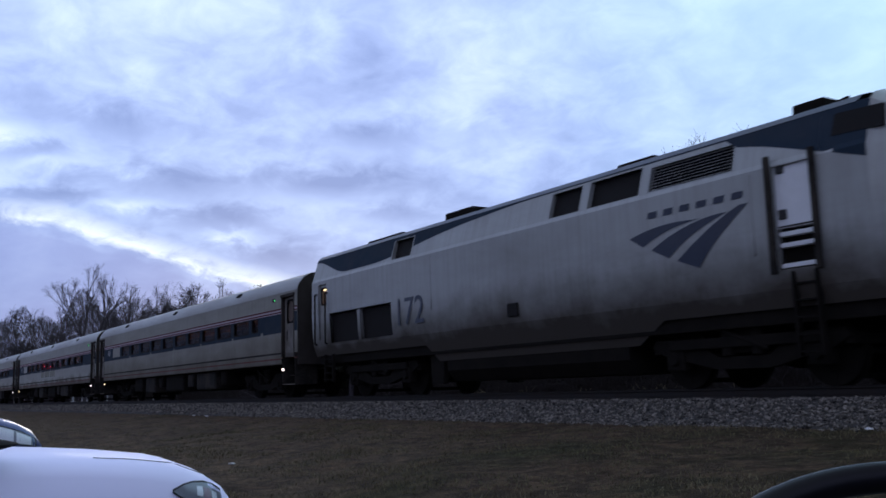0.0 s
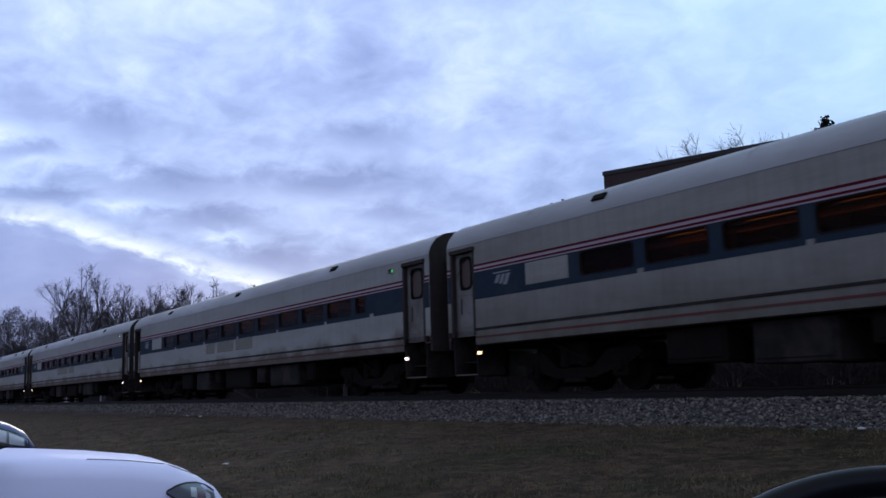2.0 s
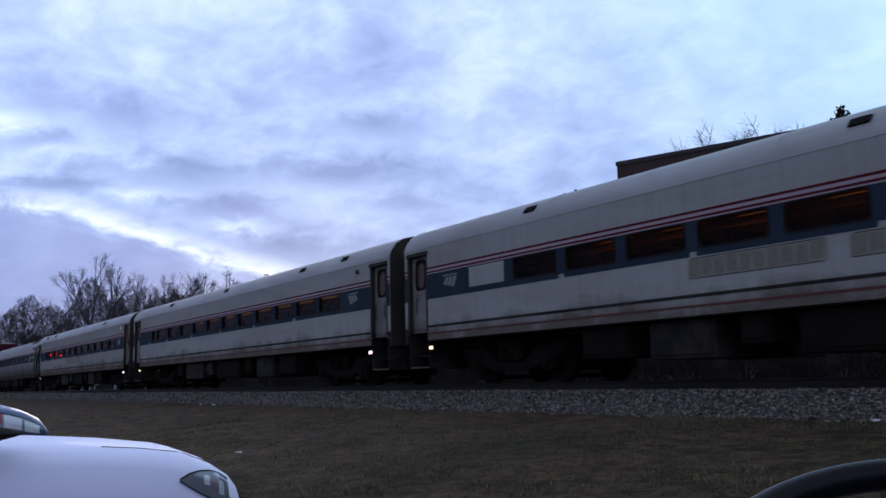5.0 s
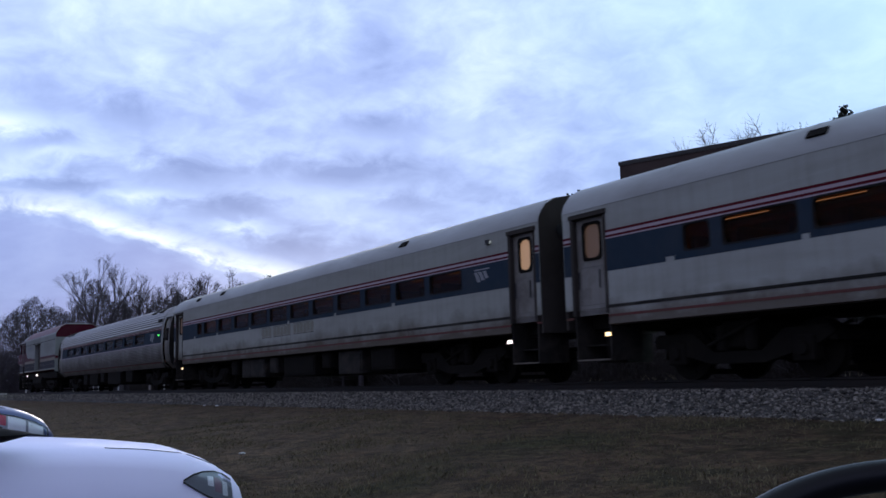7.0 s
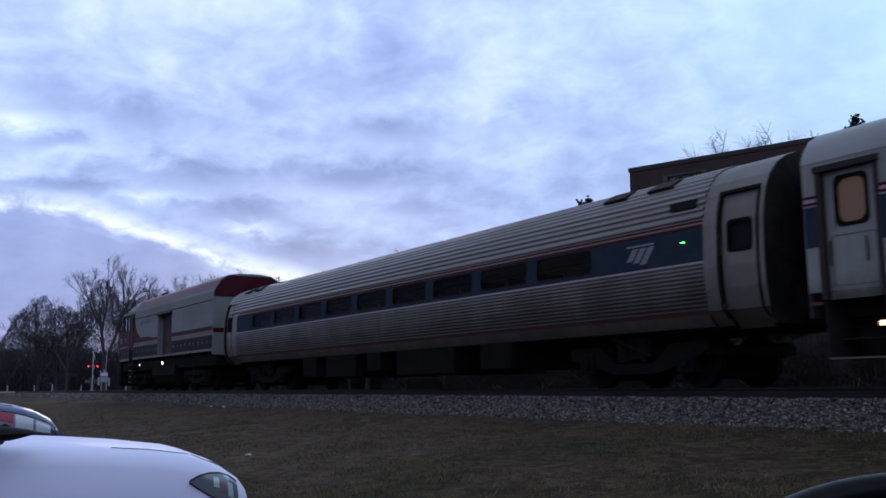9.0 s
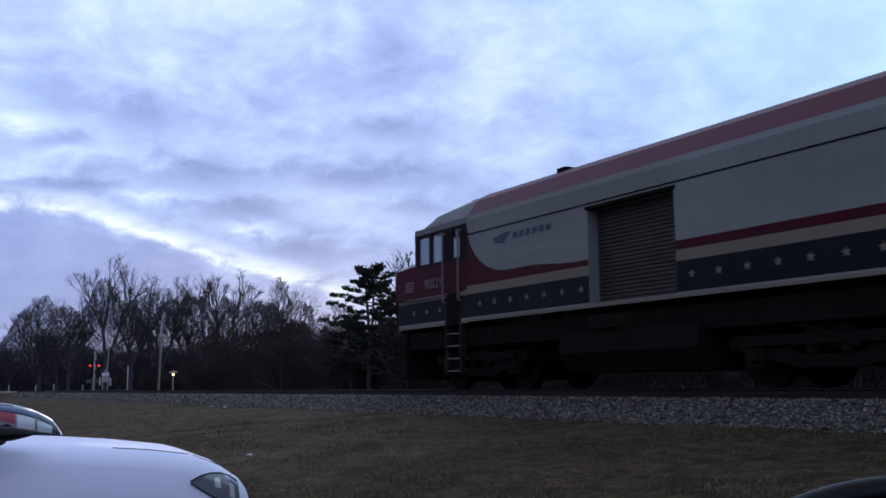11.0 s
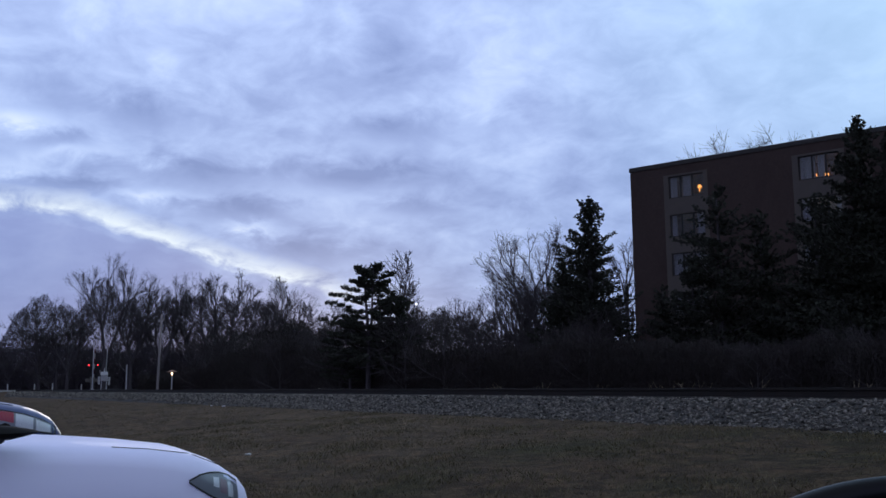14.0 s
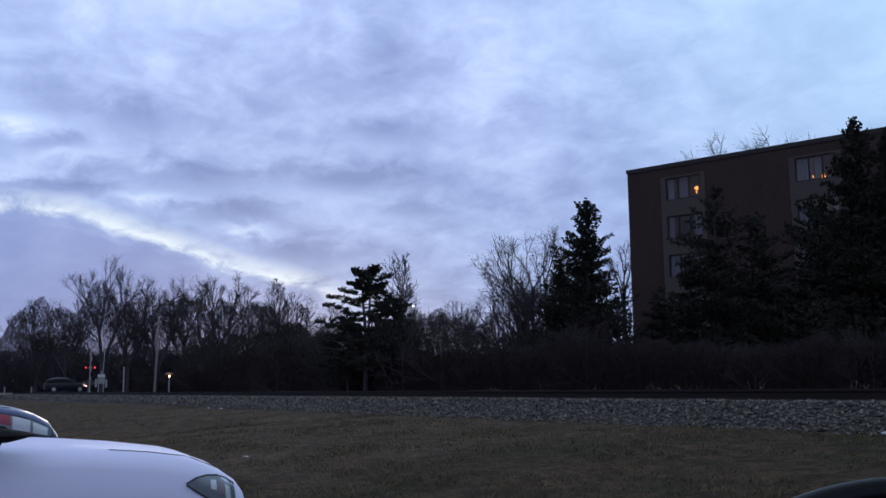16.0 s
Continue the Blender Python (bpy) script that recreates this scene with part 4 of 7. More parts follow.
    if hatch:
        b = B()
        box(b, -24.95, -24.75, *sorted((near * 1.22, near * 1.34)), 3.06, 3.10, 0.01)
        part("vestibule_lamp", b, M["warm_lamp"], t, "small warm lamp inside the open door")
        b = B()
        box(b, -24.55, -24.50, *sorted((near * 0.6, near * 1.44)), 1.36, 3.10)
        part("vestibule_wall", b, M["interior"], t, "brown panel inside the open door")
        b = B()
        box(b, -25.52, -24.44, *sorted((near * 0.98, near * 1.02)), 1.36, 3.10)
        part("vestibule_wall", b, M["interior"], t, "brown panel inside the open door")
    # marker lamp at the leading end, its lens looking forwards from behind a cheek
    mx = -2.15 if sense == 1 else -23.85
    b = B()
    box(b, mx - 0.065, mx + 0.065, *sorted((near * 1.665, near * 1.60)), 3.03, 3.13, 0.008)
    box(b, *sorted((mx + sense * 0.055, mx + sense * 0.095)), *sorted((near * 1.670, near * 1.655)), 3.03, 3.13, 0.004)
    marker = part("side_marker", b, M["black"], t, "small side marker lamp")
    b = B()
    box(b, *sorted((mx + sense * 0.066, mx + sense * 0.075)), *sorted((near * 1.65, near * 1.61)), 3.045, 3.105, 0.003)
    part("lens", b, M[mark], marker)
    for x in vents:
        for s in (-1, 1):
            b = B()
            prism(b, [(s * 1.50, 3.50), (s * 1.54, 3.53), (s * 1.44, 3.645), (s * 1.40, 3.62)], x - 0.17, x + 0.17)
            part("roof_vent", b, M["under"], t, "dark roof vent")
    # inside
    b = B()
    for s in (-1, 1):
        pierced(b, -24.3, -1.7, 1.4, 3.1, windows, side_at(s, 1.50), 0.0)
    box(b, -25.5, -0.5, -1.48, 1.48, 1.30, 1.36)
    box(b, -25.5, -0.5, -1.5, 1.5, 3.12, 3.16)
    for x in (-24.3, -1.7):
        box(b, x - 0.02, x + 0.02, -1.5, 1.5, 1.36, 3.12)
    part("interior", b, M["interior"], t, "dim warm brown coach interior")
    for k in range(19):
        x = -21.6 + k * 1.0
        for s in (-1, 1):
            b = B()
            box(b, x, x + 0.14, s * 0.95 - 0.45, s * 0.95 + 0.45, 1.36, 2.42, 0.05)
            part("seat_back", b, M["seat"], t)
    for k in range(0, 20, 2):
        b = B()
        box(b, -21.3 + k, -20.4 + k, 0.40, 0.55, 3.09, 3.118)
        part("ceiling_lamp", b, M["ceiling_lamp"], t, "warm ceiling light strip")
        b = B()
        box(b, -21.25 + k, -20.15 + k, *sorted((-near * 0.95, -near * 0.99)), 3.07, 3.085)
        part("reading_lamp", b, M[glow], t, "thin dim light strip under the rack")
    for s in (-1, 1):
        b = B()
        box(b, -23.9, -2.1, *sorted((s * 0.86, s * 1.47)), 2.86, 2.90, 0.01)
        part("luggage_rack", b, M["interior"], t)
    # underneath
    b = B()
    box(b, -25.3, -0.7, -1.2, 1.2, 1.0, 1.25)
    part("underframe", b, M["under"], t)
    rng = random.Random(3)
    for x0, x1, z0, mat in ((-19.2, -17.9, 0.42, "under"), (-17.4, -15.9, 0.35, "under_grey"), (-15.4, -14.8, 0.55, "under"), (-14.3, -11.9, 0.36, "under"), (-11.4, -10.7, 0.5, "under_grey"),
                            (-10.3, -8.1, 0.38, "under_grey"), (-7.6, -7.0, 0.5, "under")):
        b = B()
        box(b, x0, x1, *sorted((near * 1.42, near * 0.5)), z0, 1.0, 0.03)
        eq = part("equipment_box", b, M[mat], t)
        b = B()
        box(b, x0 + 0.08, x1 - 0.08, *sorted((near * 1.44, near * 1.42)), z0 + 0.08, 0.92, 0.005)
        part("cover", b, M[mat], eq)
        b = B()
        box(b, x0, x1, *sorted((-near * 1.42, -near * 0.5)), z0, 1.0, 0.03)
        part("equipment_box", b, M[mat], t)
    b = B()
    rod(b, (-13.2, 0, 0.72), (-12.0, 0, 0.72), 0.26, n=16)
    part("air_tank", b, M["under"], t)
    b = B()
    bent(b, [(-20, -1.25, 0.96), (-6, -1.25, 0.96)], 0.03)
    part("pipe", b, M["under"], t)
    for x in (-21.9, -4.1):
        truck(t, x, 2.59, 0.457, sense=sense)
    coupler(t, -0.4, 1)
    coupler(t, -25.6, -1)
    return t


TUBE = [(1.30, 1.00), (1.44, 1.10), (1.53, 1.25), (1.59, 1.6), (1.605, 1.95), (1.60, 2.05), (1.572, 2.67), (1.53, 2.90), (1.46, 3.15), (1.35, 3.36), (1.18, 3.55), (0.95, 3.69), (0.65, 3.79), (0.3, 3.85)]


def along(profile, step):
    """The profile cut into even steps."""
    out = []
    for (y0, z0), (y1, z1) in zip(profile, profile[1:]):
        n = max(1, round(math.hypot(y1 - y0, z1 - z0) / step))
        out += [(y0 + (y1 - y0) * i / n, z0 + (z1 - z0) * i / n) for i in range(n)]
    return out + [profile[-1]]


def fluted(profile, pitch=0.070, depth=0.014):
    pts = along(profile, pitch / 4)
    out = []
    for i, (y, z) in enumerate(pts):
        a, c = pts[max(0, i - 1)], pts[min(len(pts) - 1, i + 1)]
        dy, dz = c[0] - a[0], c[1] - a[1]
        n = math.hypot(dy, dz)
        k = (0, 1, 1, 0)[i % 4] * depth
        out.append((y + dz / n * k, z - dy / n * k))
    return out


def tube_y(z):
    for (y0, z0), (y1, z1) in zip(TUBE, TUBE[1:]):
        if z <= z1:
            return y0 + (y1 - y0) * (z - z0) / (z1 - z0)
    return 0


def tube_coach(m):
    t = thing("fluted_coach", m, "ribbed stainless steel coach with a dark blue window band", "train coach", "coaches of the train")
    windows = [(-6.14 - 2.06 * k, -4.44 - 2.06 * k, 2.17, 2.63) for k in range(9)]
    doors = [(-1.27, -0.52, 0.95, 3.14), (-25.48, -24.73, 0.95, 3.14)]
    at = {s: (lambda u, v, d, s=s: (u, s * (tube_y(v) - d), v)) for s in (-1, 1)}
    lower, upper = [p for p in TUBE if p[1] <= 2.05][2:], [p for p in TUBE if p[1] >= 2.67]
    upper = [(tube_y(2.80), 2.80)] + [p for p in upper if p[1] > 2.8]
    b = B()
    for s in (-1, 1):
        strip(b, [(s * y, z) for y, z in fluted(lower)], -24.2, -1.62)
        strip(b, [(s * y, z) for y, z in fluted(upper, 0.118, 0.024)], -25.1, -1.62)
    strip(b, [(0.32, 3.85), (-0.32, 3.85)], -25.1, -1.62)
    part("fluted_shell", b, M["steel"], t, "ribbed stainless steel sheathing")
    b = B()
    for s in (-1, 1):
        ends = [(-1.62, -0.38), (-25.62, -24.2)]
        for (x0, x1), dr in zip(ends, doors):
            vs = sorted({1.0, 1.25, 1.6, 1.95, 2.3, 2.67, 2.9, 3.15, 3.36})
            for v0, v1 in zip(vs, vs[1:]):
                if v1 <= 3.14 + 0.02:
                    pierced(b, x0, dr[0], v0, v1, [], at[s], 0)
                    pierced(b, dr[1], x1, v0, v1, [], at[s], 0)
                else:
                    pierced(b, x0, x1, v0, v1, [], at[s], 0)
        roofp = [(tube_y(3.36), 3.36)] + [p for p in TUBE if p[1] > 3.36] + [(0, 3.86)]
        strip(b, [(s * y, z) for y, z in roofp], -1.62, -0.38)
        strip(b, [(s * y, z) for y, z in roofp], -25.62, -25.1)
        strip(b, [(s * tube_y(2.67), 2.67), (s * tube_y(2.8), 2.80)], -24.2, -1.62)
        strip(b, [(s * 1.36, 1.0), (s * 1.46, 1.12), (s * 1.53, 1.25)], -24.2, -1.62)
    part("smooth_shell", b, M["steel_dull"], t, smooth=40)
    for x0, x1 in ((-0.42, -0.37), (-25.63, -25.58)):
        b = B()
        prism(b, both([(y - 0.015, z - 0.01) for y, z in TUBE]), x0, x1)
        part("end_wall", b, M["under_grey"], t, "near-black end wall")
    for x0, x1 in ((-0.37, -0.03), (-25.97, -25.63)):
        b = B()
        prism(b, [(0.62, 1.15), (0.62, 3.35), (0.5, 3.5), (-0.5, 3.5), (-0.62, 3.35), (-0.62, 1.15)], x0, x1)
        part("diaphragm", b, M["black"], t, "black rubber gangway diaphragm")
    for s in (-1, 1):
        b = B()
        pierced(b, -24.2, -1.62, 2.09, 2.66, windows, lambda u, v, d, s=s: (u, s * (tube_y(v) + 0.004 - d), v), 0.05)
        bmesh.ops.remove_doubles(b, verts=b.verts[:], dist=1e-4)
        part("window_band", b, M["band_blue"], t, "dark blue window band")
        b = B()
        for z0, z1 in ((2.045, 2.085),):
            pierced(b, -24.2, -1.62, z0, z1, [], lambda u, v, d, s=s: (u, s * (tube_y(v) + 0.006), v), 0)
        part("stripe", b, M["stripe_white"], t, "pale stripe under the band")
        for z0, z1 in ((2.675, 2.71), (2.745, 2.78), (1.20, 1.25)):
            b = B()
            pierced(b, -24.2, -1.62, z0, z1, [], lambda u, v, d, s=s: (u, s * (tube_y(v) + 0.006), v), 0)
            part("stripe", b, M["stripe_red"] if z0 > 2 else M["stripe_dirty"], t, "thin dull red stripe")
        for w in windows:
            b = B()
            pierced(b, *w, [], lambda u, v, d, s=s: (u, s * (tube_y(v) - 0.04), v), 0)
            part("window_pane", b, M["pane"], t).visible_shadow = False
            b = B()
            gasket(b, w[0] + 0.02, w[1] - 0.02, w[2] + 0.02, w[3] - 0.02, 0.08, 0.03, lambda u, v, d, s=s: (u, s * (tube_y(v) + 0.010 - d), v), 0.04)
            part("window_frame", b, M["grille"], t)
        b = B()
        for k in range(3):
            pierced(b, -3.35 + 0.2 * k, -3.2 + 0.2 * k, 2.26 - 0.04 * k, 2.48, [], lambda u, v, d, s=s: (u + (v - 2.4) * 0.7, s * (tube_y(v) + 0.009), v), 0)
        pierced(b, -3.45, -2.75, 2.51, 2.545, [], lambda u, v, d, s=s: (u, s * (tube_y(v) + 0.009), v), 0)
        part("emblem", b, M["emblem_grey"], t)
        for x0, x1, z0, z1 in doors:
            b = B()
            vs = [z0, 1.25, 1.6, 1.95, 2.2, 2.66, 2.9, z1]
            for v0, v1 in zip(vs, vs[1:]):
                hole = [(x0 + 0.14, x1 - 0.16, 2.2, 2.66)] if v0 == 2.2 else []
                pierced(b, x0, x1, v0, v1, hole, lambda u, v, d, s=s: (u, s * (tube_y(v) - 0.06 - d), v), 0.03)
            door = part("side_door", b, M["steel_dull"], t)
            b = B()
            box(b, x0 + 0.1, x1 - 0.1, min(s * 1.46, s * 1.47), max(s * 1.46, s * 1.47), 2.15, 2.7)
            part("door_pane", b, M["grille"], door)
            b = B()
            gasket(b, x0 + 0.16, x1 - 0.18, 2.21, 2.65, 0.10, 0.05, lambda u, v, d, s=s: (u, s * (tube_y(v) - 0.05 - d), v), 0.02)
            part("window_seal", b, M["under"], door, "dark rounded window seal")
            b = B()
            for q0, q1 in ((x0 - 0.05, x0), (x1, x1 + 0.05)):
                for v0, v1 in zip(vs, vs[1:]):
                    pierced(b, q0, q1, v0, v1, [], lambda u, v, d, s=s: (u, s * (tube_y(v) + 0.012), v), 0)
            pierced(b, x0 - 0.05, x1 + 0.05, z1, z1 + 0.06, [], lambda u, v, d, s=s: (u, s * (tube_y(v) + 0.014), v), 0)
            part("door_seal", b, M["under"], t)
    b = B()
    box(b, -2.08, -2.02, -1.62, -1.585, 2.435, 2.455, 0.004)
    part("side_marker", b, M["green_lamp"], t, "lit green marker lamp")
    for x in (-2.9, -4.1, -23.0, -24.0):
        b = B()
        prism(b, [(-1.22, 3.50), (-1.27, 3.56), (-0.95, 3.74), (-0.92, 3.68)], x - 0.3, x + 0.3)
        part("roof_vent", b, M["under_grey"], t, "dark roof vent")
    b = B()
    box(b, -2.4, -1.8, -1.52, -1.46, 3.02, 3.17, 0.01)
    part("side_vent", b, M["under_grey"], t)
    b = B()
    box(b, -25.3, -0.7, -1.4, 1.4, 1.25, 1.35)
    box(b, -24.2, -1.7, -1.4, 1.4, 3.12, 3.16)
    part("interior", b, M["interior"], t, "dim coach interior")
    for k in range(20):
        for s in (-1, 1):
            b = B()
            box(b, -22.6 + k, -22.46 + k, s * 0.92 - 0.42, s * 0.92 + 0.42, 1.35, 2.42, 0.05)
            part("seat_back", b, M["seat"], t)
    for x0, x1, z0 in ((-18.6, -17.6, 0.4), (-16.9, -14.9, 0.36), (-14.2, -13.4, 0.5), (-12.5, -9.7, 0.36), (-8.6, -7.4, 0.42)):
        b = B()
        box(b, x0, x1, -1.38, 1.38, z0, 1.02, 0.04)
        part("equipment_box", b, M["under"], t)
    b = B()
    box(b, -25.3, -0.7, -1.15, 1.15, 0.95, 1.24)
    part("underframe", b, M["under"], t)
    for x in (-22.2, -3.85):
        truck(t, x, 2.59, 0.457)
    coupler(t, -0.4, 1)
    coupler(t, -25.6, -1)
    return t


# ---- the leading locomotive; x counts forwards from the gap behind it ----
LOCO = [(1.36, 1.18), (1.46, 1.45), (1.51, 1.85), (1.525, 2.3), (1.525, 3.34), (1.485, 3.42), (1.31, 4.02), (1.19, 4.13), (0.95, 4.20), (0.35, 4.23)]


def loco_y(z):
    for (y0, z0), (y1, z1) in zip(LOCO, LOCO[1:]):
        if z <= z1:
            return y0 + (y1 - y0) * (z - z0) / (z1 - z0)
    return 0.35


def on_loco(s, lift=0.0):
    return lambda u, v, d: (u, s * (loco_y(v) + lift - d), v)


def grid_panel(parent, name, x0, x1, z0, z1, s, mat, at, slats=0, slat_mat=None):
    b = B()
    pierced(b, x0, x1, z0, z1, [], lambda u, v, d: at(u, v, 0.10), 0)
    g = part(name, b, mat, parent)
    b = B()
    pierced(b, x0 - 0.03, x1 + 0.03, z0 - 0.03, z1 + 0.03, [(x0, x1, z0, z1)], at, 0.10)
    part("surround", b, M["p42_silver"], g)
    for k in range(slats):
        b = B()
        z = z0 + (z1 - z0) * (k + 0.5) / slats
        h = (z1 - z0) / slats * 0.24
        p = [at(x0, z - h, 0.0), at(x1, z - h, 0.0), at(x1, z + h * 0.9, 0.06), at(x0, z + h * 0.9, 0.06), at(x0, z + h * 0.9, 0.08), at(x1, z + h * 0.9, 0.08)]
        v = [b.verts.new(q) for q in p]
        b.faces.new(v[:4])
        b.faces.new((v[3], v[2], v[5], v[4]))
        part("slat", b, slat_mat, g)
    return g


def swoosh(b, pts_a, pts_b, at):
    n = len(pts_a)
    va = [b.verts.new(at(*p, 0)) for p in pts_a]
    vb = [b.verts.new(at(*p, 0)) for p in pts_b]
    for i in range(n - 1):
        b.faces.new((va[i], va[i + 1], vb[i + 1], vb[i]))


def curve(p, q, r, n=10):
    """A bow from p to r, drawn towards q."""
    return [tuple((1 - t) ** 2 * a + 2 * t * (1 - t) * c + t * t * e for a, c, e in zip(p, q, r)) for t in [i / n for i in range(n + 1)]]


def locomotive(m):
    t = thing("diesel_locomotive", m, "silver streamlined diesel locomotive with a dark blue roof edge", "locomotive")
    top = both(LOCO)
    holes_up = [(5.22, 6.15, 3.44, 3.93), (11.60, 12.50, 3.44, 3.95), (12.75, 14.12, 3.44, 3.96), (14.36, 16.22, 3.45, 3.90)]
    low_holes = [(1.66, 3.36, 1.52, 2.33), (3.50, 5.22, 1.52, 2.33), (0.95, 1.48, 1.62, 3.24), (17.02, 17.68, 1.74, 3.32)]
    b = B()
    for s in (-1, 1):
        for v0, v1 in ((1.18, 1.45), (1.45, 1.52), (1.52, 3.34)):
            pierced(b, 0.5, 18.6, v0, v1, low_holes if v0 > 1.5 else [], on_loco(s), 0.10)
        pierced(b, 0.5, 18.6, 3.34, 3.42, [], on_loco(s), 0)
        pierced(b, 0.5, 18.6, 3.42, 4.02, holes_up, on_loco(s), 0.10)
    # nose, drawn in and down
    rings = []
    for x, k, drop, low in ((18.6, 1, 0.0, 0), (19.3, 0.97, 0.45, 0), (20.0, 0.90, 1.15, 0.02), (20.5, 0.80, 1.5, 0.08), (20.75, 0.62, 1.9, 0.3)):
        rings.append([(x, y * k, max(1.18 + low, 1.18 + low + (z - 1.18) * (1 - drop / 3.05))) for y, z in top])
    loft(b, rings)
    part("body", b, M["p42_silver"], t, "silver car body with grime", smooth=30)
    b = B()
    prism(b, [(y * 0.985, z - 0.01) for y, z in top], 0.46, 0.52)
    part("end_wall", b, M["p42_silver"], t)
    # blue upper edge, its lower line a long wave
    for s in (-1, 1):
        b = B()
        xs = [0.52 + i * (18.6 - 0.52) / 70 for i in range(71)]

        def wave(x):
            rear = 3.95 - 0.48 * smooth(0.5, 2.6, x) + 0.40 * smooth(4.0, 8.6, x) + 0.13 * smooth(7.6, 11.0, x)
            front = 3.83 - 0.12 * smooth(16.25, 16.9, x) - 0.32 * max(0, x - 16.85)
            return min(4.0, rear) if x < 16.27 else front
        at = on_loco(s, 0.005)
        for x0, x1 in zip(xs, xs[1:]):
            hit = [h for h in holes_up if h[0] - 0.02 < (x0 + x1) / 2 < h[1] + 0.02]
            q = (hit[0][3] + 0.02,) * 2 if hit and wave(x0) < hit[0][3] else (wave(x0), wave(x1))
            cuts = [q] + [(z, z) for z in (2.3, 3.34, 3.42) if z > max(q) + 0.005] + [(4.025, 4.025)]
            for lo, hi in zip(cuts, cuts[1:]):
                b.faces.new([b.verts.new(p) for p in (at(x0, lo[0], 0), at(x1, lo[1], 0), at(x1, hi[1], 0), at(x0, hi[0], 0))])
        part("blue_edge", b, M["dark_blue"] if s == 1 else M["band_blue"], t, "dark blue wave along the roof edge")
    b = B()
    strip(b, both([(1.315, 4.025), (1.195, 4.137), (0.955, 4.207), (0.35, 4.237)]), 0.5, 18.4)
    part("roof", b, M["dark_blue"], t, "dark blue roof")
    for s in (-1, 1):
        for h in holes_up[:3]:
            grid_panel(t, "radiator_opening" if h[0] > 7 else "upper_window", *h, s, M["grille"], on_loco(s))
        grid_panel(t, "louvred_panel", *holes_up[3], s, M["grille"], on_loco(s), 8, M["louver"])
        for h in low_holes[:2]:
            grid_panel(t, "intake_grille", *h, s, M["grille"], on_loco(s))
        # rear door with its window
        b = B()
        pierced(b, 0.95, 1.48, 1.62, 3.24, [(1.05, 1.39, 2.66, 3.12)], lambda u, v, d, s=s: (u, s * (1.46 - d), v), 0.03)
        d = part("engine_door", b, M["p42_silver"], t)
        b = B()
        gasket(b, 1.06, 1.38, 2.67, 3.11, 0.08, 0.04, lambda u, v, d, s=s: (u, s * (1.472 - d), v), 0.02)
        part("window_seal", b, M["under"], d)
        b = B()
        box(b, 1.04, 1.40, *sorted((s * 1.41, s * 1.42)), 2.65, 3.13)
        part("door_pane", b, M["dim_door"], d, "door window lit dim brown")
        b = B()
        box(b, 1.17, 1.29, *sorted((s * 1.421, s * 1.45)), 3.06, 3.10, 0.006)
        part("door_lamp", b, M["warm_lamp"] if s == -1 else M["off_lamp"], d, "small lit lamp over the door window")
        for x in (0.86, 1.54):
            b = B()
            bent(b, [(x, s * 1.53, 1.5), (x, s * 1.60, 1.52), (x, s * 1.60, 2.95), (x, s * 1.53, 2.97)], 0.026)
            part("grab_rail", b, M["under"], t)
        # cab door, its rails and the ladder below
        b = B()
        pierced(b, 17.02, 17.68, 2.36, 3.32, [], lambda u, v, dd, s=s: (u, s * (1.48 - dd), v), 0)
        d = part("cab_door", b, M["louver"], t, "pale cab door with black latches")
        b = B()
        box(b, 17.04, 17.66, *sorted((s * 1.482, s * 1.492)), 2.375, 2.40)
        part("drip_rail", b, M["under_grey"], d)
        for z in (2.50, 3.20):
            b = B()
            box(b, 17.06, 17.20, min(s * 1.481, s * 1.51), max(s * 1.481, s * 1.51), z, z + 0.15, 0.01)
            part("latch", b, M["black"], d)
        for z in (1.76, 2.07, 2.24):
            b = B()
            box(b, 17.04, 17.66, *sorted((s * 1.36, s * 1.49)), z, z + 0.07, 0.01)
            part("step_plate", b, M["louver"], t, "pale step plate in the recess")
        for x, z1 in ((16.95, 3.40), (17.74, 3.38)):
            b = B()
            box(b, x - 0.05, x + 0.05, min(s * 1.525, s * 1.59), max(s * 1.525, s * 1.59), 1.68, z1 + 0.10, 0.02)
            part("grab_rail", b, M["under_grey"], t)
        b = B()
        pierced(b, 17.02, 17.68, 1.74, 2.36, [], lambda u, v, dd, s=s: (u, s * 1.36, v), 0)
        part("step_recess", b, M["under"], t)
        # ladders below the cab door and at the rear
        for x0, x1, z0, z1, n, y in ((17.24, 17.64, 0.45, 1.70, 5, 1.52), (1.28, 1.77, 0.42, 1.2, 4, 1.5)):
            for x in (x0, x1):
                b = B()
                box(b, x - 0.022, x + 0.022, *sorted((s * (y - 0.1), s * y)), z0, z1)
                part("ladder_rail", b, M["under"], t)
            for k in range(n):
                z = z0 + 0.05 + k * (z1 - z0) / n
                b = B()
                box(b, x0 + 0.02, x1 - 0.02, *sorted((s * (y - 0.12), s * (y - 0.005))), z, z + 0.028)
                part("ladder_rung", b, M["under"], t)
        b = B()
        box(b, 10.15, 10.52, min(s * 1.50, s * 1.535), max(s * 1.50, s * 1.535), 1.58, 1.86, 0.02)
        part("filler_port", b, M["grille"], t)
        for x in (7.15, 16.6):
            b = B()
            box(b, x - 0.004, x + 0.004, min(s * 1.50, s * 1.527), max(s * 1.50, s * 1.527), 2.0, 3.3)
            part("panel_seam", b, M["end_grey"], t)
        # the side sheet reaches down over the tank between the trucks
        b = B()
        xs = [6.62 + k * (14.47 - 6.62) / 20 for k in range(21)]
        foot = lambda x: 0.785 + 0.40 * max(1 - smooth(6.62, 7.02, x), smooth(13.68, 14.47, x))
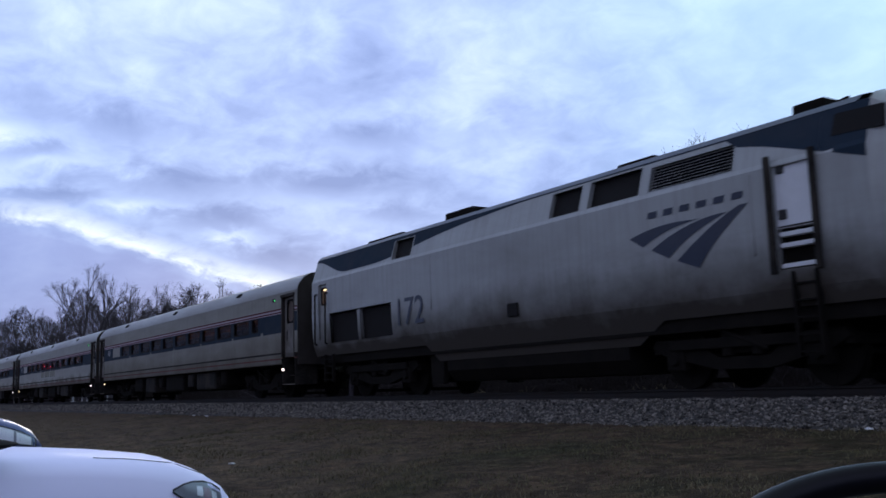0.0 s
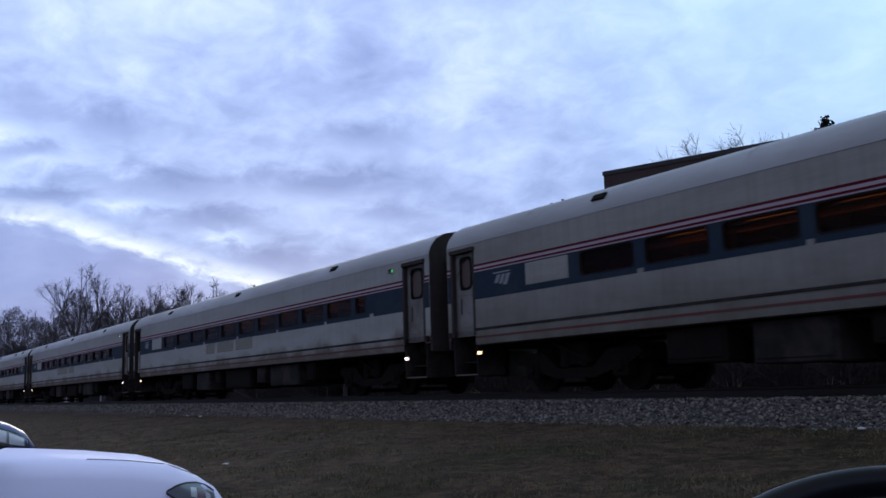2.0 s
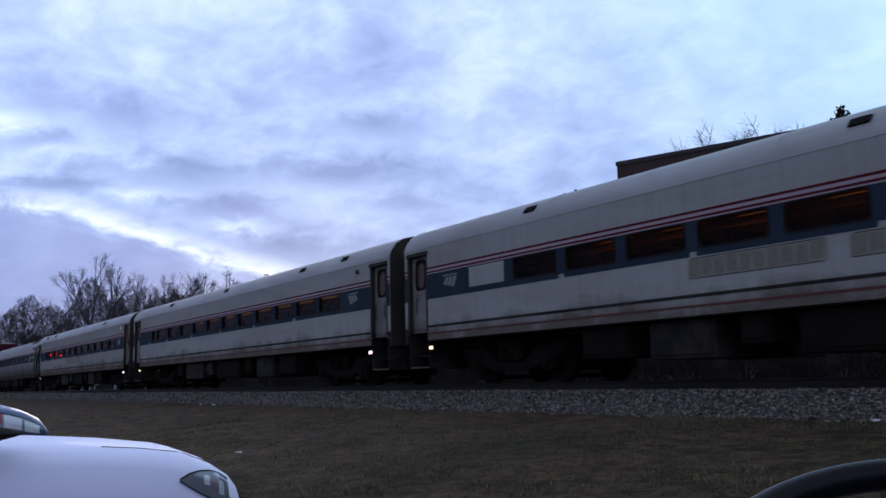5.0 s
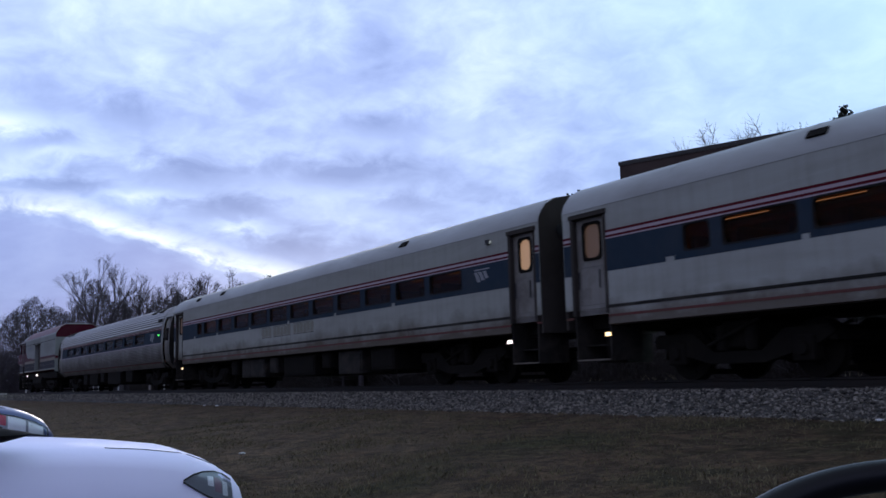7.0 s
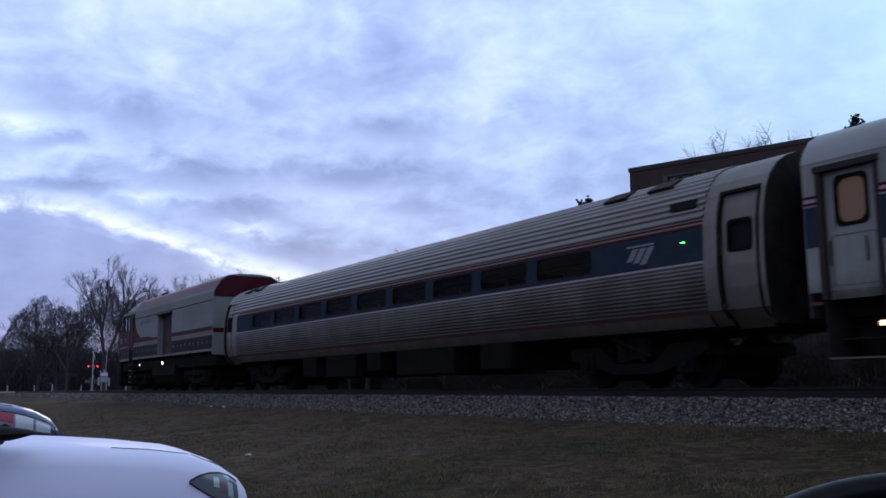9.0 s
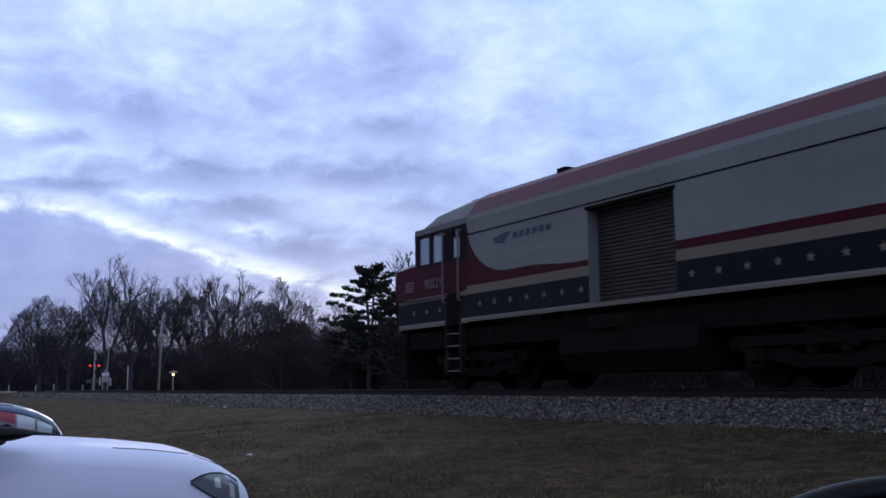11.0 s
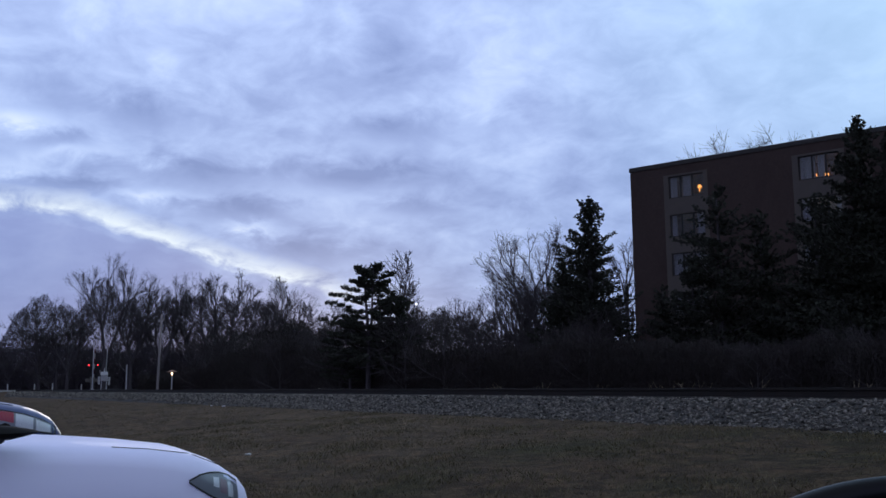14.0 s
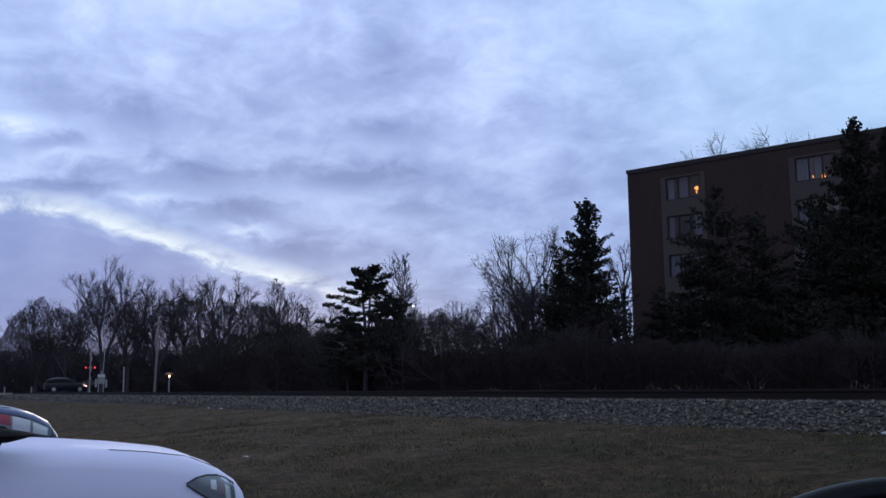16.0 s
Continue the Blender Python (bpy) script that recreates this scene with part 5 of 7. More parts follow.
        for xa, xb in zip(xs, xs[1:]):
            for f0, f1 in ((0, 0.5), (0.5, 1)):
                q = [(xa, f0), (xb, f0), (xb, f1), (xa, f1)]
                b.faces.new([b.verts.new((x, s * (1.36 - 0.37 * (1.182 - foot(x)) * (1 - f)), foot(x) + (1.182 - foot(x)) * f)) for x, f in q])
        bmesh.ops.remove_doubles(b, verts=b.verts[:], dist=1e-4)
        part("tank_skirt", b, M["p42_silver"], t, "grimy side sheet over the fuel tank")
        # emblem of three swept bands, with a bar for the name above
        b = B()
        at = on_loco(s, 0.008)
        for a0, a1, tip, up_c, lo_c in (((13.90, 2.67), (14.23, 2.48), (15.55, 2.78), (14.6, 2.86), (14.75, 2.74)),
                                        ((14.42, 2.40), (14.82, 2.21), (16.12, 2.79), (15.15, 2.76), (15.30, 2.58)),
                                        ((15.00, 2.14), (15.47, 1.97), (16.54, 2.86), (15.75, 2.66), (15.85, 2.42))):
            up = curve(a0, up_c, (tip[0] - 0.16, tip[1] + 0.005))
            lo = curve(a1, lo_c, tip)
            swoosh(b, up, lo, at)
        part("emblem", b, M["dark_blue"], t, "emblem of three swept dark blue bands")
        for k in range(6):
            x = 14.36 + k * 0.37
            b = B()
            swoosh(b, [(x, 2.96), (x + 0.22, 2.96)], [(x + 0.03, 3.07), (x + 0.25, 3.07)], at)
            part("name_bar", b, M["dark_blue"], t)
    lettering("fleet_number", "172", 0.72, M["dark_blue"], t, pose(6.12, -1.531, 1.73, 90, 0, 0))
    # roof hatches, fans and horns
    for x0, x1, w, h in ((2.7, 4.6, 0.80, 0.10), (6.9, 8.1, 0.90, 0.17), (12.9, 13.9, 0.8, 0.10), (17.0, 17.6, 0.9, 0.16)):
        b = B()
        box(b, x0, x1, -w, w, 4.2, 4.23 + h, 0.04)
        part("roof_hatch", b, M["under"], t)
    b = B()
    for k in range(3):
        rod(b, (17.3, -0.5 + 0.2 * k, 4.32), (17.75, -0.5 + 0.2 * k, 4.34), 0.03, 0.07, 10)
    box(b, 17.2, 17.35, -0.6, 0.0, 4.2, 4.33)
    part("horn", b, M["under"], t)
    # cab glass and lamps on the nose
    for s in (-1, 1):
        b = B()
        at = on_loco(s, 0.012)
        v = [b.verts.new(at(u, z, d)) for d in (0, 0.05) for u, z in ((18.02, 3.58), (18.85, 3.54), (18.82, 3.88), (18.05, 3.92))]
        b.faces.new(v[:4])
        for i in range(4):
            b.faces.new((v[i], v[(i + 1) % 4], v[4 + (i + 1) % 4], v[4 + i]))
        part("cab_window", b, M["grille"], t)
    b = B()
    box(b, 19.15, 19.2, -1.1, 1.1, 3.2, 3.55)
    part("windscreen", b, M["grille"], t)
    # below the frame
    b = B()
    box(b, 0.6, 20.2, -1.3, 1.3, 0.95, 1.22)
    box(b, 20.2, 20.6, -1.4, 1.4, 0.2, 1.2, 0.05)
    part("underframe", b, M["under"], t)
    b = B()
    prism(b, [(1.20, 1.18), (1.20, 0.55), (1.0, 0.30), (-1.0, 0.30), (-1.20, 0.55), (-1.20, 1.18)], 7.3, 13.4)
    part("fuel_tank", b, M["under"], t, "grimy fuel tank")
    for s in (-1, 1):
        b = B()
        slab(b, [(6.55, 1.18), (6.6, 0.25), (7.1, 0.25), (7.2, 1.18)], s * 1.05, s * 1.20)
        part("sand_box", b, M["under"], t)
    for x in (3.9, 15.9):
        truck(t, x, 2.84, 0.51, True)
    coupler(t, 0.5, -1)
    return t


# ---- the trailing control unit; x counts back from the gap before it ----
COWL = [(1.50, 1.40), (1.50, 3.90), (1.46, 4.02), (1.20, 4.40), (0.90, 4.58), (0.4, 4.65)]


def star(b, x, z, r, y):
    pts = [(x + (r if k % 2 == 0 else r * 0.42) * math.sin(k * math.pi / 5), z + (r if k % 2 == 0 else r * 0.42) * math.cos(k * math.pi / 5)) for k in range(10)]
    c = b.verts.new((x, y, z))
    vs = [b.verts.new((p, y, q)) for p, q in pts]
    for i in range(10):
        b.faces.new((c, vs[i], vs[(i + 1) % 10]))


def control_unit(m):
    t = thing("cab_control_unit", m, "red, grey and blue cab unit with white stars", "locomotive")
    X0, X1 = -1.25, -13.55
    door = (-9.25, -6.95, 1.62, 3.45)
    for s in (-1, 1):
        b = B()
        pierced(b, X1, X0, 1.54, 3.90, [door], side_at(s, 1.50), 0.30)
        strip(b, [(s * 1.50, 3.90), (s * 1.46, 4.02)], X1, X0)
        pierced(b, -17.0, X1, 1.52, 2.0, [], lambda u, v, d, s=s: (u, s * (1.50 - 0.12 * smooth(-16.4, -17.0, u)), v), 0)
        part("side_wall", b, M["npcu_grey"], t, "grey-green side wall")

        def flat(u, v, d, s=s):
            return (u, s * (1.504 - d), v)
        # colour fields as thin skins
        bow = lambda u, v, d, s=s: (u, s * (1.506 - 0.12 * smooth(-16.4, -17.0, u)), v)
        for x0, x1, v1, at in ((X1, door[0], 2.17, flat), (door[1], X0, 2.17, flat), (-17.0, X1, 2.16, bow)):
            b = B()
            pierced(b, x0, x1, 1.64, v1, [], at, 0)
            part("blue_field", b, M["field_blue"], t, "dark blue lower band")
        b = B()
        for x0, x1 in ((X1, door[0]), (door[1], X0)):
            pierced(b, x0, x1, 2.17, 2.365, [], flat, 0)
        pierced(b, -17.0, X1, 2.165, 2.29, [], lambda u, v, d, s=s: (u, s * (1.506 - 0.12 * smooth(-16.4, -17.0, u)), v), 0)
        pierced(b, -17.0, X1, 1.52, 1.58, [], lambda u, v, d, s=s: (u, s * (1.506 - 0.12 * smooth(-16.4, -17.0, u)), v), 0)
        pierced(b, X1, X0, 1.545, 1.60, [], flat, 0)
        part("cream_stripe", b, M["cream"], t, "cream stripes")
        b = B()
        xs = [X1 + i * (door[0] - X1) / 40 for i in range(41)]

        def edge(x):
            if x < -11.2:
                k = min(1.0, (x - X1) / 1.6)
                return 2.58 + 1.30 * (1 - math.sqrt(max(0, 1 - (1 - k) ** 2)))
            return 2.58 - 0.10 * smooth(-11.2, -9.6, x)
        for a, c in zip(xs, xs[1:]):
            b.faces.new([b.verts.new(flat(*p, 0)) for p in ((a, 2.365), (c, 2.365), (c, edge(c)), (a, edge(a)))])
        pierced(b, door[1], X0, 2.365, 2.53, [], flat, 0)
        part("red_field", b, M["cab_red"], t, "dark red sweep and stripe")
        for x, z, y in [(-13.03 + k * 0.59, 1.925, 1.508) for k in range(7)] + [(-6.6 + k * 0.59, 1.925, 1.508) for k in range(9)] + [(-16.0 + k * 0.62, 1.90, 1.511) for k in range(3)]:
            b = B()
            star(b, x, z, 0.085, s * y)
            part("star", b, M["cream"], t)
        b = B()
        for a in range(3):
            swoosh(b, [(-12.5 + 0.02 * a, 3.32 - 0.05 * a), (-12.32 + 0.13 * a, 3.27 - 0.05 * a)], [(-12.05 + 0.10 * a, 3.40), (-11.97 + 0.10 * a, 3.40)], lambda u, v, d, s=s: (u, s * 1.508, v))
        part("emblem", b, M["dark_blue"], t, "dark swept emblem")
        for k in range(6):
            b = B()
            swoosh(b, [(-11.72 + k * 0.23, 3.24), (-11.55 + k * 0.23, 3.24)], [(-11.69 + k * 0.23, 3.37), (-11.52 + k * 0.23, 3.37)], lambda u, v, d, s=s: (u, s * 1.508, v))
            part("name_bar", b, M["dark_blue"], t)
        b = B()
        prism(b, [(s * 1.50, 3.58), (s * 1.515, 3.58), (s * 1.515, 3.557), (s * 1.50, 3.557)], X1, X0)
        part("seam", b, M["under"], t)
        # roll-up door
        b = B()
        box(b, door[0], door[1], min(s * 1.18, s * 1.22), max(s * 1.18, s * 1.22), door[2], door[3])
        shut = part("roller_door", b, M["roller"], t, "ribbed roller door, its recess shade in dark brown")
        for k in range(24):
            z0 = door[2] + k * (door[3] - door[2]) / 24
            b = B()
            prism(b, [(s * 1.22, z0 + 0.005), (s * 1.245, z0 + 0.02), (s * 1.245, z0 + 0.06), (s * 1.22, z0 + 0.072)], door[0], door[1])
            part("slat", b, M["roller"], shut)
        b = B()
        box(b, door[0] - 0.05, door[1] + 0.05, min(s * 1.40, s * 1.53), max(s * 1.40, s * 1.53), door[3], door[3] + 0.06)
        part("door_hood", b, M["under"], t)
    b = B()
    strip(b, both(COWL[2:]), X1, X0)
    part("roof", b, M["roof_red"], t, "dark red roof")
    b = B()
    prism(b, both(COWL), X0, X0 + 0.04)
    part("rear_wall", b, M["npcu_grey"], t)
    b = B()
    prism(b, [(1.48, 3.70), (1.48, 3.88), (1.43, 4.0), (1.18, 4.38), (0.88, 4.56), (-0.88, 4.56), (-1.18, 4.38), (-1.43, 4.0), (-1.48, 3.88), (-1.48, 3.70)], X0 + 0.045, X0 + 0.06)
    part("rear_crest", b, M["cab_red"], t, "red panel with lettering at the roof end")
    b = B()
    box(b, X0 + 0.045, X0 + 0.055, -1.5, 1.5, 2.27, 2.45)
    part("rear_stripe", b, M["stripe_red"], t)
    # the cab: walls with window openings, slanted screen, low nose
    for s in (-1, 1):
        b = B()
        holes = [(-15.76, -15.25, 3.08, 3.76), (-15.12, -14.62, 3.08, 3.80), (-14.18, -13.86, 3.10, 3.80)]
        pierced(b, -15.95, X1, 2.27, 3.99, holes, side_at(s, 1.50), 0.05)
        cab = part("cab_side", b, M["cab_red"], t, "dark red cab side")
        b = B()
        slab(b, [(-15.95, 2.27), (-16.95, 2.27), (-17.0, 2.9), (-16.9, 3.03), (-15.95, 3.10)], s * 1.38, s * 1.50)
        part("nose_side", b, M["cab_red"], t)
        for h in holes:
            b = B()
            box(b, h[0], h[1], min(s * 1.455, s * 1.46), max(s * 1.455, s * 1.46), h[2], h[3])
            part("window_pane", b, M["cab_glass"], cab).visible_shadow = False
        b = B()
        pierced(b, -15.93, X1 + 0.02, 3.85, 3.985, [], side_at(s, 1.503), 0)
        part("eave_strip", b, M["cab_roof"], cab, "grey strip under the cab roof")
        b = B()
        pierced(b, -15.93, X1 + 0.02, 3.02, 3.845, holes, side_at(s, 1.503), 0)
        part("window_surround", b, M["grille"], cab, "black painted window surround")
        for x in (-14.50, -13.82):
            b = B()
            bent(b, [(x, s * 1.50, 2.05), (x, s * 1.58, 2.08), (x, s * 1.58, 3.70), (x, s * 1.50, 3.72)], 0.022)
            part("grab_rail", b, M["dull_letter"], t)
        b = B()
        bent(b, [(-16.3, s * 1.53, 2.24), (-14.35, s * 1.53, 2.24)], 0.016)
        part("grab_rail", b, M["dull_letter"], t)
        for x in (-14.48, -13.86):
            b = B()
            box(b, x - 0.025, x + 0.025, *sorted((s * 1.38, s * 1.52)), 0.35, 1.9)
            part("ladder_rail", b, M["under_grey"], t)
        for k in range(6):
            b = B()
            box(b, -14.46, -13.88, *sorted((s * 1.3, s * 1.50)), 0.42 + 0.29 * k, 0.445 + 0.29 * k)
            part("ladder_rung", b, M["dull_letter"], t, "worn pale ladder rung")
        # flat dark sheet on the wall in place of a step recess
        b = B()
        box(b, -14.46, -13.88, *sorted((s * 1.506, s * 1.512)), 1.50, 2.26)
        part("step_recess", b, M["under"], t)
        for k in range(4):
            b = B()
            box(b, -16.45, -16.02, *sorted((s * 1.505, s * 1.51)), 2.46 + k * 0.07, 2.495 + k * 0.07)
            part("flag_bar", b, M["dull_letter"], t, "pale bar of a small flag")
    lettering("fleet_number", "90221", 0.25, M["dull_letter"], t, pose(-15.07, -1.506, 2.47, 90, 0, 0))
    b = B()
    rings = [[(x, y * w, max(3.93, 3.90 + (z - 3.90) * k - low)) for y, z in both(COWL[1:])] for x, w, k, low in ((X1 + 0.01, 1.003, 0.98, 0), (-14.5, 1.0, 0.90, 0), (-15.30, 1.0, 0.80, 0), (-15.62, 0.99, 0.62, 0), (-15.98, 0.96, 0.06, 0.0))]
    loft(b, rings)
    part("cab_roof", b, M["cab_roof"], t, "grey cab roof sloping to the screen")
    b = B()
    v = [b.verts.new(p) for p in ((-15.97, -1.42, 3.93), (-15.97, 1.42, 3.93), (-16.05, 1.44, 3.08), (-16.05, -1.44, 3.08))]
    b.faces.new(v)
    part("windscreen", b, M["cab_glass"], t).visible_shadow = False
    b = B()
    slab(b, [(-15.95, 2.27), (-17.0, 2.27), (-17.05, 2.85), (-16.95, 3.02), (-15.95, 3.10)], -1.38, 1.38)
    box(b, -17.05, -16.9, -1.38, 1.38, 1.44, 2.27)
    part("nose", b, M["cab_red"], t)
    b = B()
    bent(b, [(-16.9, -1.2, 3.02), (-16.85, -1.2, 3.16), (-16.2, -1.2, 3.24)], 0.015)
    bent(b, [(-16.85, -1.2, 3.16), (-16.85, 1.2, 3.16)], 0.015)
    part("nose_rail", b, M["louver"], t)
    b = B()
    box(b, -13.8, -13.6, -1.4, 1.4, 2.1, 3.8)
    box(b, -15.3, -15.0, -0.9, -0.5, 2.2, 2.95, 0.08)
    part("cab_interior", b, M["frame_dark"], t)
    b = B()
    box(b, -14.5, -13.7, -0.7, 0.7, 4.50, 4.63, 0.02)
    part("roof_hatch", b, M["under"], t)
    b = B()
    box(b, -10.9, -10.6, -0.9, -0.5, 4.50, 4.68, 0.02)
    part("roof_antenna", b, M["under"], t)
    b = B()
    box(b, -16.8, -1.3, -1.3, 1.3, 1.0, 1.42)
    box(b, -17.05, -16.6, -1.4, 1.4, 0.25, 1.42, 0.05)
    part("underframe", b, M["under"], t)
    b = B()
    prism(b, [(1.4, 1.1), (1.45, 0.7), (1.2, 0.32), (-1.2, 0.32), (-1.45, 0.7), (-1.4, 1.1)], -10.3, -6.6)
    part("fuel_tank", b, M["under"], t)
    b = B()
    box(b, -9.35, -8.75, -1.5, -1.30, 1.12, 1.40, 0.03)
    box(b, -8.76, -8.48, -1.5, -1.475, 1.14, 1.38)
    lamp = part("lamp_housing", b, M["under"], t)
    b = B()
    box(b, -8.75, -8.735, -1.47, -1.35, 1.19, 1.33, 0.004)
    part("lens", b, M["cool_lamp"], lamp, "lit lamp lens facing forwards")
    b = B()
    box(b, -12.80, -12.69, -1.49, -1.40, 1.22, 1.32, 0.01)
    box(b, -12.70, -12.50, -1.50, -1.485, 1.21, 1.33)
    lamp = part("lamp_housing", b, M["under"], t)
    b = B()
    box(b, -12.69, -12.68, -1.48, -1.41, 1.23, 1.31, 0.004)
    part("lens", b, M["cool_lamp"], lamp, "lit lamp lens facing forwards")
    for x in (-13.6, -4.3):
        truck(t, x, 2.74, 0.51, True)
    coupler(t, -1.2, 1)
    coupler(t, -17.0, -1)
    return t


PITCH = 26.0


def train_s(t):
    """Where the gap behind the locomotive is at t seconds."""
    return -26.113 + 17.105 * t - 0.0840 * t * t - 0.00042 * t ** 3


def build_train():
    here = lambda k: pose(train_s(0) - PITCH * k, TRACK_Y, RAIL_Z)
    silver = "silver coach with blue window band, red stripes"
    cars = [(locomotive(here(0)), 0, 0)]
    cars.append((coach(here(0), silver + ", dusty side", mark="green_marker", paint="silver_dusty"), 0, 0))
    cars.append((coach(here(1), silver + ", open end door", bars=[(-15.85, -14.95), (-14.65, -13.1), (-12.85, -11.35)], hatch=True, mark="green_marker"), PITCH, 0))
    cars.append((coach(here(2), silver + ", worn lettering", bars=[(-16.2, -13.6), (-13.2, -11.8)], mark="faint_lamp"), 2 * PITCH, 0))
    cars.append((coach(here(3) @ pose(-26, 0, 0, 0, 0, 180), silver + ", lights on", lit=("dim_door", None), lights=("warm_lamp", "cool_lamp"), sense=-1, mark="off_lamp", blank=False, glow="strip_lit", vents=(-22.8, -19.9, -13.0, -6.15)), 3 * PITCH, 180))
    cars.append((coach(here(4) @ pose(-26, 0, 0, 0, 0, 180), silver + ", lit end door", lit=("dim_door", "lit_door"), lights=("warm_lamp", "cool_lamp"), bars=[(-11.27, -10.43), (-12.87, -11.44), (-14.6, -13.08)], sense=-1, mark="faint_lamp", blank=False, paint="silver_dull", vents=(-19.9, -6.15, -3.3), pale_doors=(0,)), 4 * PITCH, 180))
    cars.append((tube_coach(here(5)), 5 * PITCH, 0))
    cars.append((control_unit(here(6)), 6 * PITCH, 0))
    return cars


# ---- the apartment block beyond the line ----
def build_block():
    a, c = polar(43.27, 65.2), polar(57.55, 59.3)
    turn = math.degrees(math.atan2(c.y - a.y, c.x - a.x))
    t = thing("apartment_building", pose(a.x, a.y, 0.5, 0, 0, turn), "dark brown brick apartment block with a few lit windows", "building")
    top, length, depth, floor = 15.22, 46.0, 15.0, 2.59
    bays = [(2.47, 5.58), (11.07, 14.18), (19.67, 22.78), (28.27, 31.38), (36.87, 39.98)]
    rows = [12.98 - floor * k for k in range(4)]
    holes = [(x0 + 0.36, x1 - 0.30, z, z + 1.5) for x0, x1 in bays for z in rows]
    b = B()
    pierced(b, 0, length, -1.0, top, holes, lambda u, v, d: (u, d, v), 0.22)
    bmesh.ops.remove_doubles(b, verts=b.verts[:], dist=0.001)
    part("front_wall", b, M["brick"], t, "dark brown brick wall")
    b = B()
    for x0, x1, y0, y1 in ((0, 0.3, 0.004, depth), (length - 0.3, length, 0.004, depth), (0.3, length - 0.3, depth - 0.3, depth)):
        box(b, x0, x1, y0, y1, -1, top)
    part("outer_wall", b, M["brick"], t)
    b = B()
    box(b, 0.1, length - 0.1, 0.3, depth - 0.1, top - 0.5, top - 0.3)
    part("roof", b, M["under_grey"], t)
    b = B()
    for x0, x1, y0, y1 in ((-0.06, length + 0.06, -0.06, 0.30), (-0.06, 0.30, 0.30, depth), (length - 0.30, length + 0.06, 0.30, depth), (0.30, length - 0.30, depth - 0.3, depth + 0.06)):
        box(b, x0, x1, y0, y1, top, top + 0.28)
    part("parapet_cap", b, M["frame_dark"], t, "dark metal parapet edge")
    lit = {(0, 0): "lamp_right", (1, 0): "two_lamps"}
    for i, (x0, x1) in enumerate(bays):
        b = B()
        hs = [(x0 + 0.36, x1 - 0.30, z, z + 1.5) for z in rows]
        pierced(b, x0, x1, 3.75, top - 0.62, hs, lambda u, v, d: (u, -0.035 + d, v), 0.05)
        part("window_panel", b, M["concrete"], t, "pale concrete panel strip between windows")
        for k, z in enumerate(rows):
            x2, x3 = x0 + 0.36, x1 - 0.30
            w = x3 - x2
            b = B()
            cells = [(x2 + 0.06 + w * j / 3, x2 + w * (j + 1) / 3 - 0.05, z + 0.07, z + 1.43) for j in range(3)]
            pierced(b, x2, x3, z, z + 1.5, cells, lambda u, v, d: (u, 0.06 + d, v), 0.06)
            win = part("window", b, M["frame_dark"], t)
            for q in cells:
                b = B()
                box(b, q[0] - 0.02, q[1] + 0.02, 0.10, 0.108, q[2] - 0.02, q[3] + 0.02)
                part("pane", b, M["lamp_clear"], win).visible_shadow = False
            b = B()
            box(b, x2 - 0.3, x3 + 0.3, 2.6, 2.7, z - 0.9, z + 1.6)
            box(b, x2 - 0.3, x3 + 0.3, 0.24, 2.6, z - 0.9, z - 0.86)
            box(b, x2 - 0.3, x3 + 0.3, 0.24, 2.6, z + 1.56, z + 1.6)
            for x in (x2 - 0.3, x3 + 0.28):
                box(b, x, x + 0.02, 0.24, 2.6, z - 0.86, z + 1.56)
            part("room", b, M["room"], win)
            b = B()
            if (i, k) == (0, 0):
                cols = [(x2 + 0.02, x2 + 0.5), (x2 + 0.9, x2 + 1.45)]
            elif (i, k) == (1, 0):
                cols = [(x2 + 0.05, x2 + 0.95), (x2 + 1.1, x2 + 1.5)]
            else:
                rr = random.Random(i * 9 + k)
                cols = [(x2 + 0.05, x2 + rr.uniform(0.3, 1.0)), (x3 - rr.uniform(0.2, 0.7), x3 - 0.02)]
            for p, q in cols:
                n = 6
                for j in range(n):
                    f0, f1 = p + (q - p) * j / n, p + (q - p) * (j + 1) / n
                    y0, y1 = 0.24 + 0.03 * (j % 2), 0.24 + 0.03 * ((j + 1) % 2)
                    b.faces.new([b.verts.new(v) for v in ((f0, y0, z), (f1, y1, z), (f1, y1, z + 1.46), (f0, y0, z + 1.46))])
            part("curtain", b, M["curtain"], win)
            if (i, k) in lit:
                b = B()
                for dx, dz in ([(1.95, 0.62)] if i == 0 else [(0.62, 0.20), (0.80, 0.28), (1.50, 0.20)]):
                    rod(b, (x2 + dx, 0.5, z + dz), (x2 + dx, 0.5, z + dz + 0.16), 0.15, 0.09, 12)
                    rod(b, (x2 + dx, 0.5, z + dz - 0.3), (x2 + dx, 0.5, z + dz), 0.03, n=6)
                part("table_lamp", b, M["table_lamp"], win, "glowing orange table lamp")
    return t


# ---- trees ----
def tube(verts, faces, path, radii, n):
    """A tapered bar along path, added to plain lists."""
    base = len(verts)
    for i, (p, r) in enumerate(zip(path, radii)):
        d = (path[min(i + 1, len(path) - 1)] - path[max(i - 1, 0)]).normalized()
        u = d.orthogonal().normalized()
        v = d.cross(u)
        for k in range(n):
            a = 2 * math.pi * k / n
            verts.append(p + (u * math.cos(a) + v * math.sin(a)) * r)
    for i in range(len(path) - 1):
        for k in range(n):
            faces.append((base + i * n + k, base + i * n + (k + 1) % n, base + (i + 1) * n + (k + 1) % n, base + (i + 1) * n + k))


def mesh_of(name, verts, faces, mat):
    me = bpy.data.meshes.new(name)
    me.from_pydata([tuple(v) for v in verts], [], faces)
    me.materials.append(mat)
    return me


